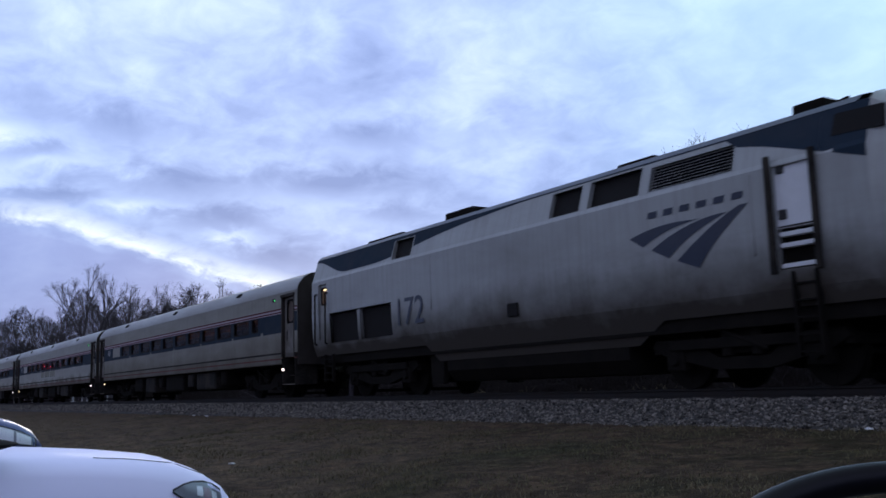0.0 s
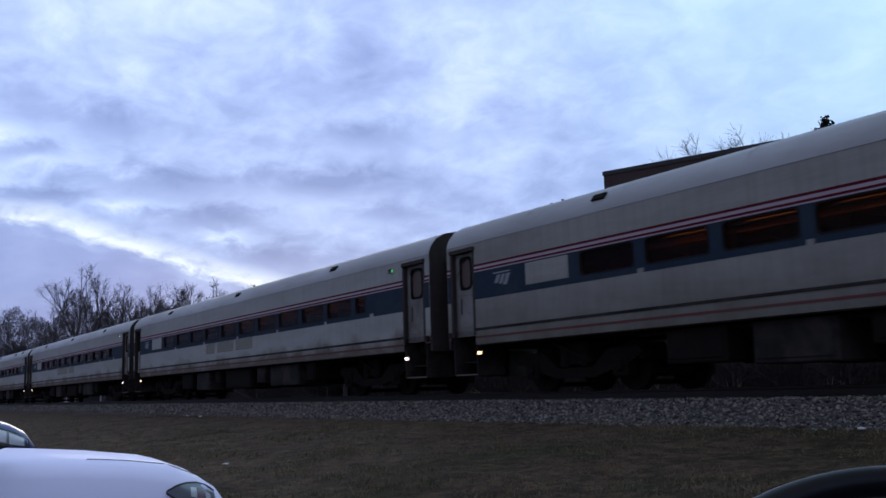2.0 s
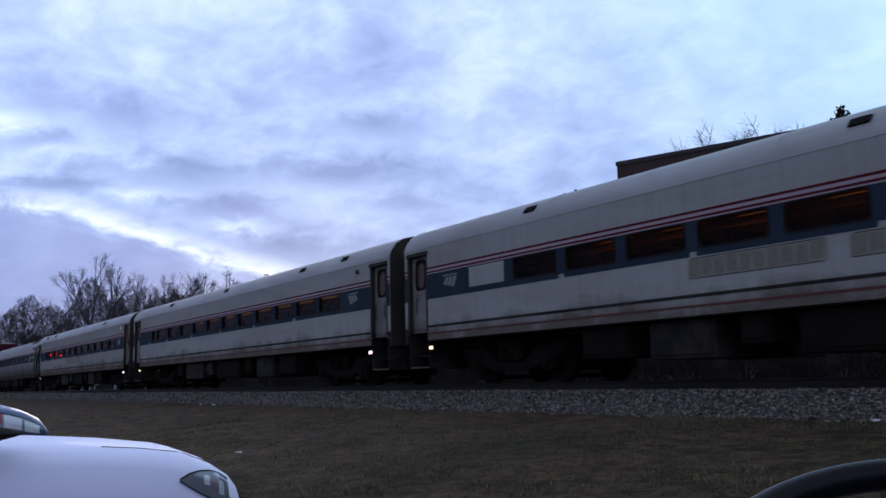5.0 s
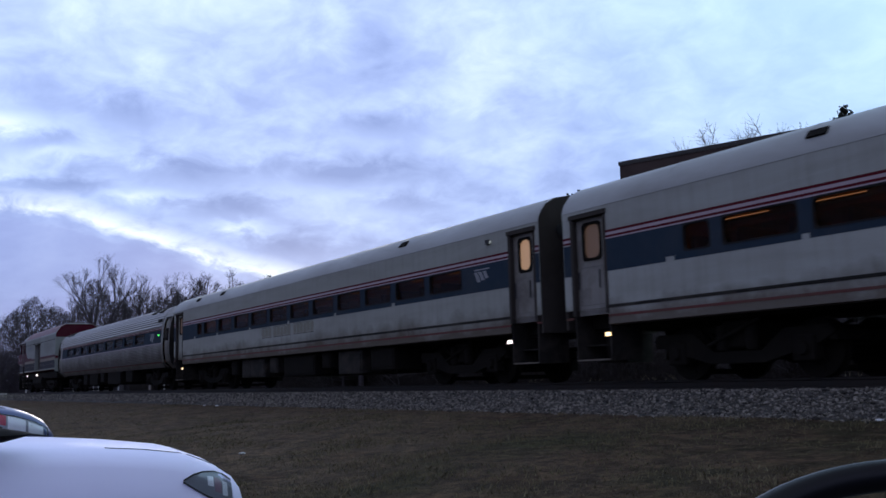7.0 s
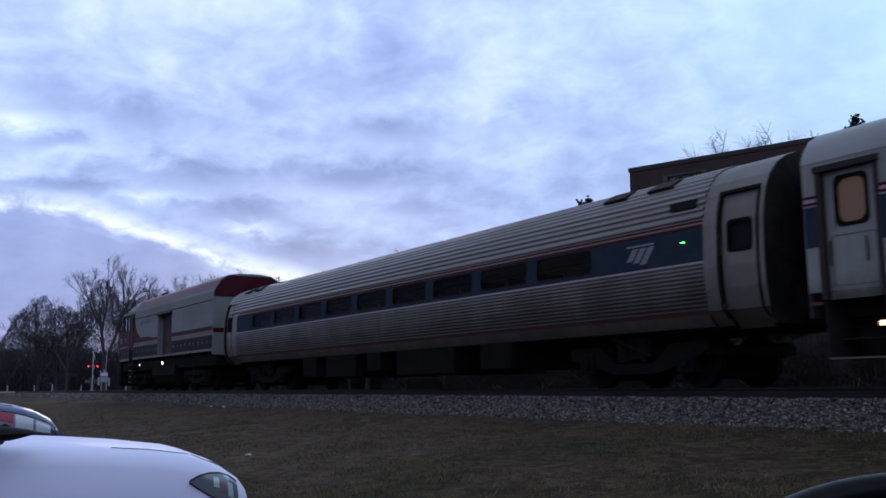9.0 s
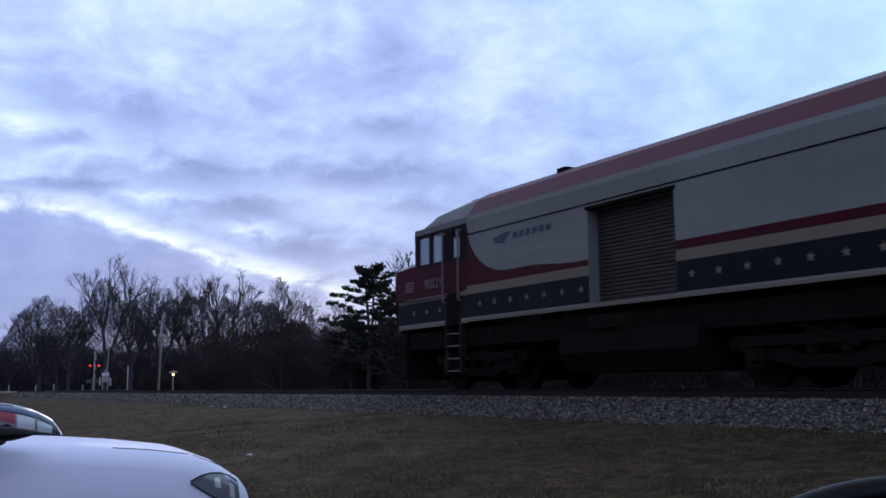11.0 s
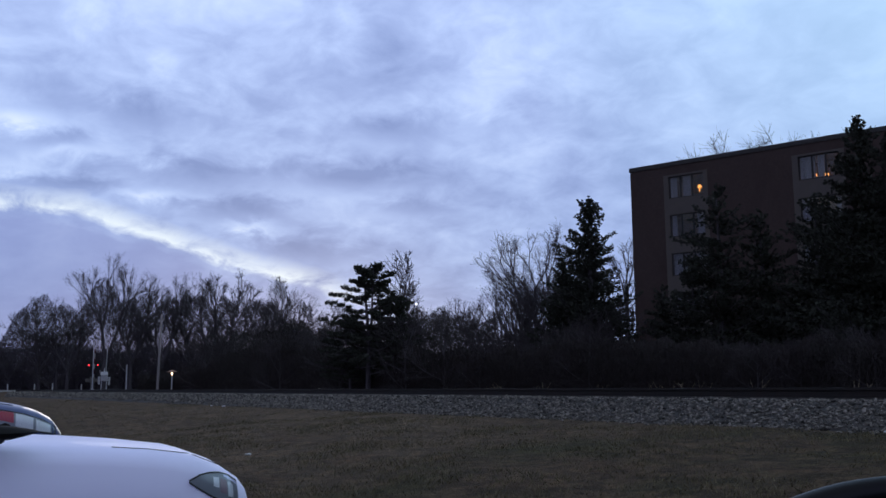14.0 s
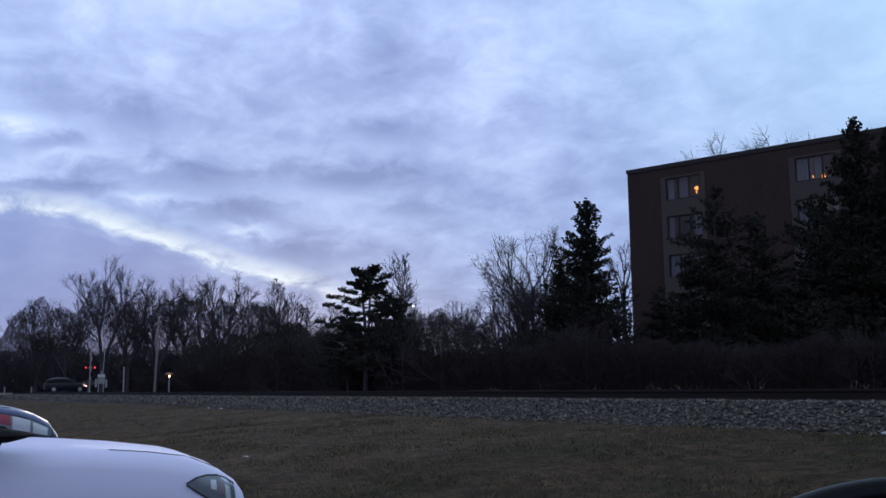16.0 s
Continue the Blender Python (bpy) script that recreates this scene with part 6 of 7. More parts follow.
def bare_tree_meshes(seed, height, wide, base, lean, limbs=7, levels=4, thin=1.0, least=0.009, twigs=(8, 7, 6, 4)):
    """Trunk with limbs, and a crown of fine twigs inside a rounded outline, as two meshes."""
    rng = random.Random(seed)
    wood, twig = ([], []), ([], [])
    low = height * base
    mid, tall = (height + low) / 2, (height - low) / 2

    def inside(p):
        f = 1 + 0.16 * noise.noise(p * (2.2 / wide) + Vector((seed, 0, 0)))
        return (p.x ** 2 + p.y ** 2) / (wide * f) ** 2 + ((p.z - mid) / (tall * f)) ** 2 < 1

    def grow(p, d, length, r, level):
        n = 5 if level < 2 else 3
        path, radii = [p], [r]
        q, e = p, d
        for i in range(n):
            wob = Vector((rng.uniform(-1, 1), rng.uniform(-1, 1), rng.uniform(-0.8, 0.8))) * (0.05 + 0.035 * level)
            e = (e + wob + Vector((0, 0, 0.05 if level in (0, 1) else 0.03))).normalized()
            q = q + e * length / n
            path.append(q)
            radii.append(max(least, r * (1 - (0.94 if level == 0 else 0.62) * (i + 1) / n)))
            if level and q.z > low and not inside(q):
                break
        n = len(path) - 1
        v, f = wood if level < 2 else twig
        tube(v, f, path, radii, 8 if level == 0 else 5 if level < 2 else 3)
        if level >= levels:
            return
        count = (limbs, *twigs)[level]
        for k in range(count):
            s = (k + rng.random()) / count
            s = base / 0.9 + (0.95 - base / 0.9) * s if level == 0 else 0.22 + 0.78 * s
            i = min(n - 1, int(s * n))
            w = path[i].lerp(path[i + 1], min(1, s * n - i))
            axis_d = (path[i + 1] - path[i]).normalized()
            az = k * 2.4 + rng.uniform(-0.5, 0.5)
            tilt = rng.uniform(0.7, 1.25) * lean * (1.25 - 0.55 * s) if level == 0 else rng.uniform(0.38, 0.80)
            side = axis_d.orthogonal().normalized()
            side.rotate(Matrix.Rotation(az, 3, axis_d))
            nd = (axis_d * math.cos(tilt) + side * math.sin(tilt)).normalized()
            long = (0.35 * height * (1 - base) + 0.9 * wide) * rng.uniform(0.75, 1.05) * (1.1 - 0.6 * s) if level == 0 else length * rng.uniform(0.42, 0.66) * (1.2 - 0.45 * s) * (1.2 if levels == 3 else 1.0)
            grow(w, nd, long, max(least * 1.3, radii[i] * rng.uniform(0.5, 0.68)) * (thin if level else 1), level + 1)

    grow(Vector((0, 0, -0.3)), Vector((rng.uniform(-0.05, 0.05), rng.uniform(-0.05, 0.05), 1)), height * 0.90, height * 0.016, 0)
    top = max(v.z for v in twig[0] + wood[0])
    for v in wood[0] + twig[0]:
        v *= height / top
    return wood, twig


def forked_tree_meshes(seed, height, spread, base, forks, upright, least=0.0068, sprays=8):
    """A trunk that forks again and again into rising limbs, with sprays of fine twigs at the ends, as two meshes."""
    rng = random.Random(seed)
    wood, twig = ([], []), ([], [])

    def run(p, d, length, r0, r1, n, wob, lift):
        path, radii, e = [p], [r0], d
        for i in range(n):
            e = (e + Vector((rng.gauss(0, wob), rng.gauss(0, wob), rng.gauss(0, wob * 0.6) + lift))).normalized()
            path.append(path[-1] + e * length / n)
            radii.append(max(least, r0 + (r1 - r0) * (i + 1) / n))
        return path, radii, e

    def aside(d, az, tilt):
        side = d.orthogonal().normalized()
        side.rotate(Matrix.Rotation(az, 3, d))
        return (d * math.cos(tilt) + side * math.sin(tilt)).normalized()

    def spray(p, d, length, count):
        for k in range(count):
            e = aside(d, k * 2.4 + rng.uniform(-0.6, 0.6), rng.uniform(0.25, 1.25))
            path, radii, _ = run(p, e, length * rng.uniform(0.5, 1.1), least * 1.3, least * 0.8, 3, 0.20, 0.02)
            tube(*twig, path, radii, 3)

    def grow(p, d, length, r, level):
        path, radii, e = run(p, d, length, r, r * 0.72, 5, (0.03, 0.065, 0.085, 0.10, 0.12, 0.14, 0.14)[level], 0.03 * upright)
        tube(*(wood if level < 3 else twig), path, radii, 8 if level == 0 else 6 if level < 3 else 3)
        if level >= 3:
            for q in path[1:-1]:
                spray(q, e, length * 0.7, 2)
        else:
            for q in path[2 - (level > 0):-1]:
                if rng.random() < (0.55 if level else 0.3):
                    grow(q, aside(e, rng.uniform(0, 6.3), rng.uniform(0.6, 1.0)), length * (0.5 if level else 0.8), r * 0.35, 4)
        if level >= 5:
            spray(path[-1], e, length * 0.8, sprays)
            return
        count = forks[0] if level == 0 else forks[1] if level == 1 else 2
        turn = rng.uniform(0, 6.3)
        for k in range(count):
            tilt = rng.uniform(0.75, 1.2) * spread * (1.0 if level == 0 else 0.85)
            if k == 0 and level:
                tilt *= 0.45
            grow(path[-1], aside(e, turn + k * 2 * math.pi / count + rng.uniform(-0.4, 0.4), tilt), length * rng.uniform(0.70, 0.92) * (0.90 if level else 1.3), r * (rng.uniform(0.58, 0.72) if level < 2 else rng.uniform(0.54, 0.66)), level + 1)

    grow(Vector((0, 0, -0.3)), Vector((rng.uniform(-0.06, 0.06), rng.uniform(-0.06, 0.06), 1)), height * base, height * 0.0170, 0)
    every = wood[0] + twig[0]
    top = max(v.z for v in every)
    wide = sorted(math.hypot(v.x, v.y) for v in every)[int(len(every) * 0.985)]
    for v in every:
        v.x, v.y = v.x * min(1.0, height * 0.42 / wide), v.y * min(1.0, height * 0.42 / wide)
        v *= height / top
    return wood, twig


TREES = {}


def bare_tree(kind, m, label, group="bare trees along the line", size=1.0):
    if kind not in TREES:
        args = {"slim": (33, 14.0, 2.0, 0.14, 0.32, 8, 3, 1.25, 0.017), "open": (51, 14.0, 5.0, 0.08, 0.95, 10, 3, 1.0, 0.014, (11, 9, 4)), "scrub": (41, 9.0, 4.2, 0.02, 1.1, 9, 3, 1.0, 0.012, (11, 9, 4))}.get(kind)
        forked = {"elm": (5, 14.5, 0.48, 0.20, (4, 3), 1.3), "maple": (12, 14.0, 0.54, 0.19, (4, 3), 1.1), "ash": (8, 15.5, 0.38, 0.22, (3, 3), 1.7), "old": (31, 23.3, 0.50, 0.20, (6, 3), 0.5, 0.0100, 9), "fork": (27, 14.0, 0.40, 0.16, (3, 2), 1.7)}
        wood, twig = forked_tree_meshes(*forked[kind]) if kind in forked else bare_tree_meshes(*args)
        TREES[kind] = (mesh_of("trunk", *wood, M["bark"]), mesh_of("crown", *twig, M["shrub_twig"] if kind == "scrub" else M["bark"]))
    t = thing("bare_tree", m @ Matrix.Scale(size, 4), label, "tree", group)
    for name, me in zip(("trunk", "crown"), TREES[kind]):
        ob = new(name, me)
        ob.parent = t
    return t


def conifer_meshes(seed, height, width, layers, droop, bare=0.08, dense=1.0, open_top=0.0, power=0.9, curl=0.13, jit=0.25, tufts=(0.13, 0.30), flat=0.11):
    rng = random.Random(seed)
    wood, leaf = ([], []), ([], [])
    tube(*wood, [Vector((0, 0, -0.3)), Vector((0.05, 0, height * 0.5)), Vector((0, 0.05, height * 0.98))], [height * 0.022, height * 0.014, 0.02], 7)
    v, f = leaf

    def tuft(p, d, s):
        for _ in range(3):
            a = Vector((rng.uniform(-1, 1), rng.uniform(-1, 1), rng.uniform(-0.5, 0.8))).normalized()
            t = (d + a * 0.8).normalized() * s
            w = t.cross(Vector((rng.uniform(-1, 1), rng.uniform(-1, 1), rng.uniform(-1, 1)))).normalized() * s * 0.33
            k = len(v)
            v.extend((p - w * 0.3, p + t * 0.55 + w, p + t, p + t * 0.5 - w))
            f.append((k, k + 1, k + 2, k + 3))

    for i in range(layers):
        s = i / (layers - 1)
        z = height * (bare + (0.99 - bare) * s)
        reach = (width * (1 - s) ** power + 0.12) * (rng.uniform(0.62, 1.12) if curl < 0.05 else 1.0) + (0.35 if curl < 0.05 else 0)
        count = max(3, int((9 - 5 * s) * (1.0 if curl > 0.05 else 0.9)))
        for k in range(count):
            if rng.random() < 0.16 * open_top:
                continue
            az = rng.uniform(0, 2 * math.pi)
            r = reach * rng.uniform(0.45, 1.2) * (1 + 0.18 * math.sin(az * 2 + seed + i * 0.35))
            d = Vector((math.cos(az), math.sin(az), -droop + (8.0 * curl + 0.1) * max(0, s - 0.75) * 4))
            path = [Vector((0, 0, z + rng.uniform(-jit, jit)))]
            e = d.normalized()
            for j in range(4):
                e = (e + Vector((rng.uniform(-0.15, 0.15), rng.uniform(-0.15, 0.15), curl))).normalized()
                path.append(path[-1] + e * r / 4)
            tube(*wood, path, [0.05 * (1.1 - s), 0.04 * (1.1 - s), 0.03 * (1.1 - s), 0.02, 0.008], 4)
            n = max(5, int(r * 15 * dense))
            for j in range(n):
                q = (j + rng.random()) / n * 4
                q = max(0.4, min(3.999, q))
                p = path[int(q)].lerp(path[int(q) + 1], q - int(q))
                side = Vector((-e.y, e.x, 0)) * rng.uniform(-1, 1) * r * 0.28 * (0.35 + 0.65 * (1 - abs(q - 2.2) / 2.4))
                tuft(p + side + Vector((0, 0, rng.uniform(-flat, flat))), (e + side.normalized() * 0.5 if side.length > 0 else e).normalized(), rng.uniform(*tufts))
    return wood, leaf


def pine_meshes(seed, height):
    """An old pine with two leaders, whose limbs carry flat pads of needles with sky between them."""
    rng = random.Random(seed)
    wood, leaf = ([], []), ([], [])
    v, f = leaf

    def pad(c, wide, tilt):
        ax = Vector((math.cos(tilt), math.sin(tilt), 0))
        ay = Vector((-ax.y, ax.x, 0))
        for _ in range(int(150 * wide)):
            a, r = rng.uniform(0, 6.3), wide * rng.random() ** 0.6
            p = c + ax * math.cos(a) * r + ay * math.sin(a) * r * 0.75 + Vector((0, 0, 0.22 * r / wide * wide + rng.uniform(-0.10, 0.08)))
            for _ in range(2):
                t = Vector((math.cos(a) * 0.6 + rng.uniform(-0.6, 0.6), math.sin(a) * 0.6 + rng.uniform(-0.6, 0.6), rng.uniform(0.1, 1.1))).normalized() * rng.uniform(0.10, 0.22)
                w = t.cross(Vector((rng.uniform(-1, 1), rng.uniform(-1, 1), rng.uniform(-1, 1)))).normalized() * 0.045
                k = len(v)
                v.extend((p - w * 0.3, p + t * 0.55 + w, p + t, p + t * 0.5 - w))
                f.append((k, k + 1, k + 2, k + 3))

    leaders = [[Vector((0, 0, -0.3)), Vector((0.08, 0.03, height * 0.42)), Vector((-0.25, 0.1, height * 0.72)), Vector((-0.45, 0.1, height * 0.97))],
               [Vector((0.08, 0.03, height * 0.42)), Vector((0.45, -0.1, height * 0.62)), Vector((0.55, -0.2, height * 0.80)), Vector((0.62, -0.2, height * 0.98))]]
    for path, radii in zip(leaders, ([0.17, 0.13, 0.08, 0.03], [0.10, 0.08, 0.06, 0.025])):
        tube(*wood, path, radii, 7)
    limbs = 64
    for i in range(limbs):
        s = 0.18 + 0.80 * (i + rng.uniform(-0.4, 0.4)) / limbs
        path = leaders[i % 2 if s > 0.46 else 0]
        z = height * s
        k = next(j for j in range(3) if z <= path[j + 1].z or j == 2)
        p = path[k].lerp(path[k + 1], min(1.0, max(0.0, (z - path[k].z) / (path[k + 1].z - path[k].z))))
        reach = min(3.0, 0.30 + 5.1 * (1 - s) ** 0.84) * rng.uniform(0.5, 1.1)
        az = i * 2.4 + rng.uniform(-0.5, 0.5)
        q, e, bough = p, Vector((math.cos(az), math.sin(az), rng.uniform(-0.10, 0.12) + 0.5 * max(0, s - 0.8) * 5)).normalized(), [p]
        for _ in range(4):
            e = (e + Vector((rng.uniform(-0.2, 0.2), rng.uniform(-0.2, 0.2), 0.05))).normalized()
            q = q + e * reach / 4
            bough.append(q)
        tube(*wood, bough, [0.045, 0.038, 0.03, 0.02, 0.01], 4)
        for j in range(1 if s > 0.8 else 2, 5):
            side = Vector((-e.y, e.x, 0)) * rng.uniform(-0.45, 0.45) * min(1.0, reach * 0.5)
            pad(bough[j] + side + Vector((0, 0, 0.05)), rng.uniform(0.22, 0.46) * (0.75 + 0.15 * reach), az)
    return wood, leaf


def conifer(kind, m, label, size=1.0):
    if kind not in TREES:
        args = {"spruce": (3, 11.2, 3.22, 60, 0.02, 0.05, 2.0, 0.7, 0.58, 0.13, 0.25, (0.09, 0.21)), "tall_spruce": (9, 13.5, 5.2, 60, 0.05, 0.04, 1.8, 0.5, 0.88, 0.13, 0.25, (0.10, 0.24)), "wide_pine": (17, 10.5, 3.5, 36, 0.0, 0.10, 1.9, 1.6, 0.62, 0.09, 0.25, (0.08, 0.20))}.get(kind)
        wood, leaf = conifer_meshes(*args) if args else pine_meshes(14, 8.0)
        TREES[kind] = (mesh_of("trunk", *wood, M["bark"]), mesh_of("crown", *leaf, M["needles"]))
    t = thing("conifer_tree", m @ Matrix.Scale(size, 4), label, "tree", "conifers beyond the line")
    for name, me in zip(("trunk", "crown"), TREES[kind]):
        ob = new(name, me)
        ob.parent = t
    return t


def on_ground(az, r, turn=0.0):
    p = polar(az, r)
    return pose(p.x, p.y, ground_z(p.x, p.y), 0, 0, turn)


def build_trees():
    left = "tall leafless tree in the row beyond the level crossing"
    # heading, distance, kind, height factor, turn
    for az, r, kind, k, turn in ((7.2, 128, "maple", 0.52, 10), (8.75, 122, "elm", 0.80, 40), (10.2, 121, "maple", 0.84, 200), (12.15, 118, "ash", 1.04, 80), (13.5, 120, "elm", 1.02, 160), (15.2, 120, "maple", 1.04, 250),
                                 (16.9, 121, "elm", 0.95, 20), (18.2, 119, "fork", 1.05, 300), (19.2, 121, "fork", 0.98, 120), (20.9, 120, "elm", 0.92, 120), (21.9, 120, "maple", 0.90, 210), (21.7, 121, "slim", 1.02, 20),
                                 (23.4, 122, "slim", 0.80, 0), (24.4, 118, "slim", 0.68, 90), (9.6, 150, "elm", 0.80, 35), (14.3, 152, "ash", 0.98, 225), (22.9, 150, "maple", 0.80, 10), (24.6, 150, "elm", 0.70, 130)):
        bare_tree(kind, on_ground(az, r, turn), left, size=k)
    for az, r, kind, k, turn in ((25.3, 90, "open", 0.64, 30), (28.95, 75, "slim", 0.83, 70), (29.9, 77, "slim", 0.66, 170), (30.2, 104, "elm", 0.66, 60), (31.0, 110, "maple", 0.72, 0), (32.2, 104, "elm", 0.74, 90),
                                 (33.2, 106, "maple", 0.70, 140), (34.4, 72, "elm", 0.54, 260), (36.0, 66, "maple", 0.62, 200), (37.0, 66, "elm", 0.62, 300),
                                 (37.7, 67, "maple", 0.74, 40), (36.4, 64, "fork", 0.58, 10), (38.5, 70, "elm", 0.93, 220), (42.9, 68, "fork", 0.84, 100), (52.2, 88, "old", 1.035, 60)):
        bare_tree(kind, on_ground(az, r, turn), "leafless tree among winter scrub beyond the tracks", "bare trees beyond the tracks", k)
    conifer("pine", on_ground(27.2, 58, 20), "dark pine with flat open layers of branches", 1.0)
    conifer("pine", on_ground(28.7, 59, 140), "dark pine with flat open layers of branches", 0.78)
    conifer("pine", on_ground(26.2, 60, 250), "dark pine with flat open layers of branches", 0.64)
    conifer("spruce", on_ground(40.65, 52), "dense dark spruce beside the apartment block", 0.955)
    conifer("spruce", on_ground(39.1, 53, 120), "dense dark spruce beside the apartment block", 0.66)
    conifer("wide_pine", on_ground(48.2, 50, 30), "broad dark pine before the apartment block", 1.02)
    conifer("wide_pine", on_ground(46.6, 51, 300), "broad dark pine before the apartment block", 0.70)
    conifer("wide_pine", on_ground(44.9, 51.5, 80), "low dark pine before the apartment block", 0.56)
    conifer("wide_pine", on_ground(50.6, 51, 130), "broad dark pine before the apartment block", 0.90)
    conifer("wide_pine", on_ground(53.6, 49, 230), "broad dark pine before the apartment block", 0.92)
    conifer("tall_spruce", on_ground(56.1, 47, 60), "tall dark spruce before the apartment block", 0.96)
    conifer("tall_spruce", on_ground(57.8, 46, 200), "tall dark spruce before the apartment block", 0.89)
    # scrub and hedge
    rng = random.Random(77)
    for k in range(58):
        az = 17.5 + k * 0.8 + rng.uniform(-0.4, 0.4)
        r = min(96, 27 / math.sin(radians(az))) + rng.uniform(0, 12)
        bare_tree("scrub", on_ground(az, r, rng.uniform(0, 360)), "leafless scrub bush beyond the tracks", "scrub bushes beyond the tracks", rng.uniform(0.34, 0.62) * (0.6 + r / 150) * (1.0 if az < 42 else 0.62))
    for k in range(30):
        az = 2.5 + k * 0.55
        bare_tree("scrub", on_ground(az, rng.uniform(120, 145), rng.uniform(0, 360)), "leafless scrub bush beyond the level crossing", "scrub bushes by the crossing", rng.uniform(0.45, 0.85) * (1.0 if az > 9 else 0.7))
    build_hedge()


def scrub_mass(name, label, mat, seed, rows_):
    """Short crossed twigs in bands: headings, line's distance, radius, depth, top elevation, count, size, thinning."""
    rng = np.random.default_rng(seed)
    pts = []
    for az0, az1, y0, r0, depth, tilt, n, s, fade in rows_:
        az = np.radians(rng.uniform(az0, az1, n))
        r = (np.minimum(r0, y0 / np.sin(az)) if y0 else np.full(n, float(r0))) + rng.uniform(0, depth, n)
        bump = np.array([noise.noise((a * 22, 0.3, tilt)) + 0.5 * noise.noise((a * 70, 1.3, tilt)) for a in az])
        top = 0.75 + r * math.tan(radians(tilt)) * (1 + 0.42 * bump)
        deg = np.degrees(az)
        top *= np.clip((deg - az0) / 5.0, 0.35, 1) * np.clip((az1 - deg) / 3.0, 0.4, 1)
        z = top * rng.uniform(0, 1, n) ** fade
        pts.append(np.stack([-r * np.cos(az), r * np.sin(az), z + 0.5, s * (0.6 + r / 100)], -1))
    pts = np.concatenate(pts)
    n = len(pts)
    d = rng.normal(0, 0.7, (n, 3)) + np.array([0, 0, 1.4])
    d /= np.linalg.norm(d, axis=1)[:, None]
    e = np.cross(d, rng.normal(0, 1, (n, 3)))
    e /= np.linalg.norm(e, axis=1)[:, None]
    s = pts[:, 3:4] * rng.uniform(0.9, 2.6, (n, 1))
    p = pts[:, :3]
    q = np.stack([p - d * s, p + e * s * 0.065, p + d * s, p - e * s * 0.065], 1).reshape(-1, 3)
    me = bpy.data.meshes.new(name)
    me.from_pydata(q.tolist(), [], np.arange(n * 4).reshape(-1, 4).tolist())
    me.materials.append(mat)
    tagged(new(name, me), label, "hedge", kind="stuff")


def build_hedge():
    scrub_mass("hedge", "dense dark winter scrub beyond the tracks", M["shrub"], 5, ((14.0, 66, 27, 95, 6, 2.3, 250000, 0.085, 1.0), (15, 44, 0, 100, 14, 3.4, 120000, 0.11, 1.5)))
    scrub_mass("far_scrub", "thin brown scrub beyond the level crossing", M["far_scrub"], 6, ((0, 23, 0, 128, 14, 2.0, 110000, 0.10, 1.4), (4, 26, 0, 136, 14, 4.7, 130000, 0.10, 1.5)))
    # dry weeds by the far rail
    v, f = [], []
    rr = random.Random(9)
    for az in (34.5, 34.9, 35.2, 37.8, 41.0, 44.6, 45.0, 45.3, 46.6, 50.2, 55.5):
        p = polar(az, (TRACK_Y + 1.75) / math.sin(radians(az)))
        for _ in range(6):
            a = p + Vector((rr.uniform(-0.22, 0.22), rr.uniform(-0.2, 0.2), 0.88))
            h = rr.uniform(0.22, 0.46)
            tube(v, f, [a, a + Vector((rr.uniform(-0.06, 0.06), rr.uniform(-0.06, 0.06), h * 0.6)), a + Vector((rr.uniform(-0.16, 0.16), rr.uniform(-0.16, 0.16), h))], [0.006, 0.005, 0.003], 3)
    tagged(new("dry_weeds", mesh_of("dry_weeds", v, f, M["weeds"])), "pale dry weed stalks beside the rails", "weeds", kind="stuff")


# ---- parked and passing cars; x across, nose towards +y ----
def car_rings(stations):
    """Rings from (y, half width, sill z, waist z, top z, crown half width)."""
    rings = []
    for y, w, z0, zw, z1, wt in stations:
        half = [(w * 0.90, z0), (w * 0.985, z0 + (zw - z0) * 0.25), (w, z0 + (zw - z0) * 0.62), (w * 0.985, zw - (zw - z0) * 0.06), (w * 0.94, zw + (z1 - zw) * 0.30), (wt, zw + (z1 - zw) * 0.72), (wt * 0.55, z1 - (z1 - zw) * 0.06), (0.001, z1)]
        rings.append([(x, y, z) for x, z in half] + [(-x, y, z) for x, z in half[::-1]])
    return rings


def ring_at(stations, y):
    for p, q in zip(stations, stations[1:]):
        if y <= q[0]:
            k = (y - p[0]) / (q[0] - p[0])
            return car_rings([tuple(u + (v - u) * k for u, v in zip(p, q))])[0][:8]
    return car_rings([stations[-1]])[0][:8]


def skin(stations, y, z, s, lift):
    """The place on the wing of the body at length y and height z."""
    half = ring_at(stations, y)
    for p, q in zip(half, half[1:]):
        if z <= q[2]:
            k = (z - p[2]) / max(1e-6, q[2] - p[2])
            return (s * (p[0] + (q[0] - p[0]) * k + lift), y, z + lift * 0.5)
    return (0, y, half[-1][2] + lift)


def skin_z(stations, y, i):
    return ring_at(stations, y)[i][2]


def wheel_part(parent, x, y, r, s, group=None):
    b = B()
    rod(b, (-0.11, 0, 0), (0.11, 0, 0), r, n=32)
    w = part("wheel", b, M["tyre"], parent, smooth=40)
    w.matrix_basis = pose(x, y, r)
    b = B()
    rod(b, (s * 0.112, 0, 0), (s * 0.125, 0, 0), r * 0.66, r * 0.6, 24)
    for k in range(5):
        a = k * 2 * math.pi / 5
        rod(b, (s * 0.125, 0, 0), (s * 0.128, r * 0.6 * math.cos(a), r * 0.6 * math.sin(a)), 0.035, 0.05, 6)
    part("rim", b, M["alloy"], w)
    return w


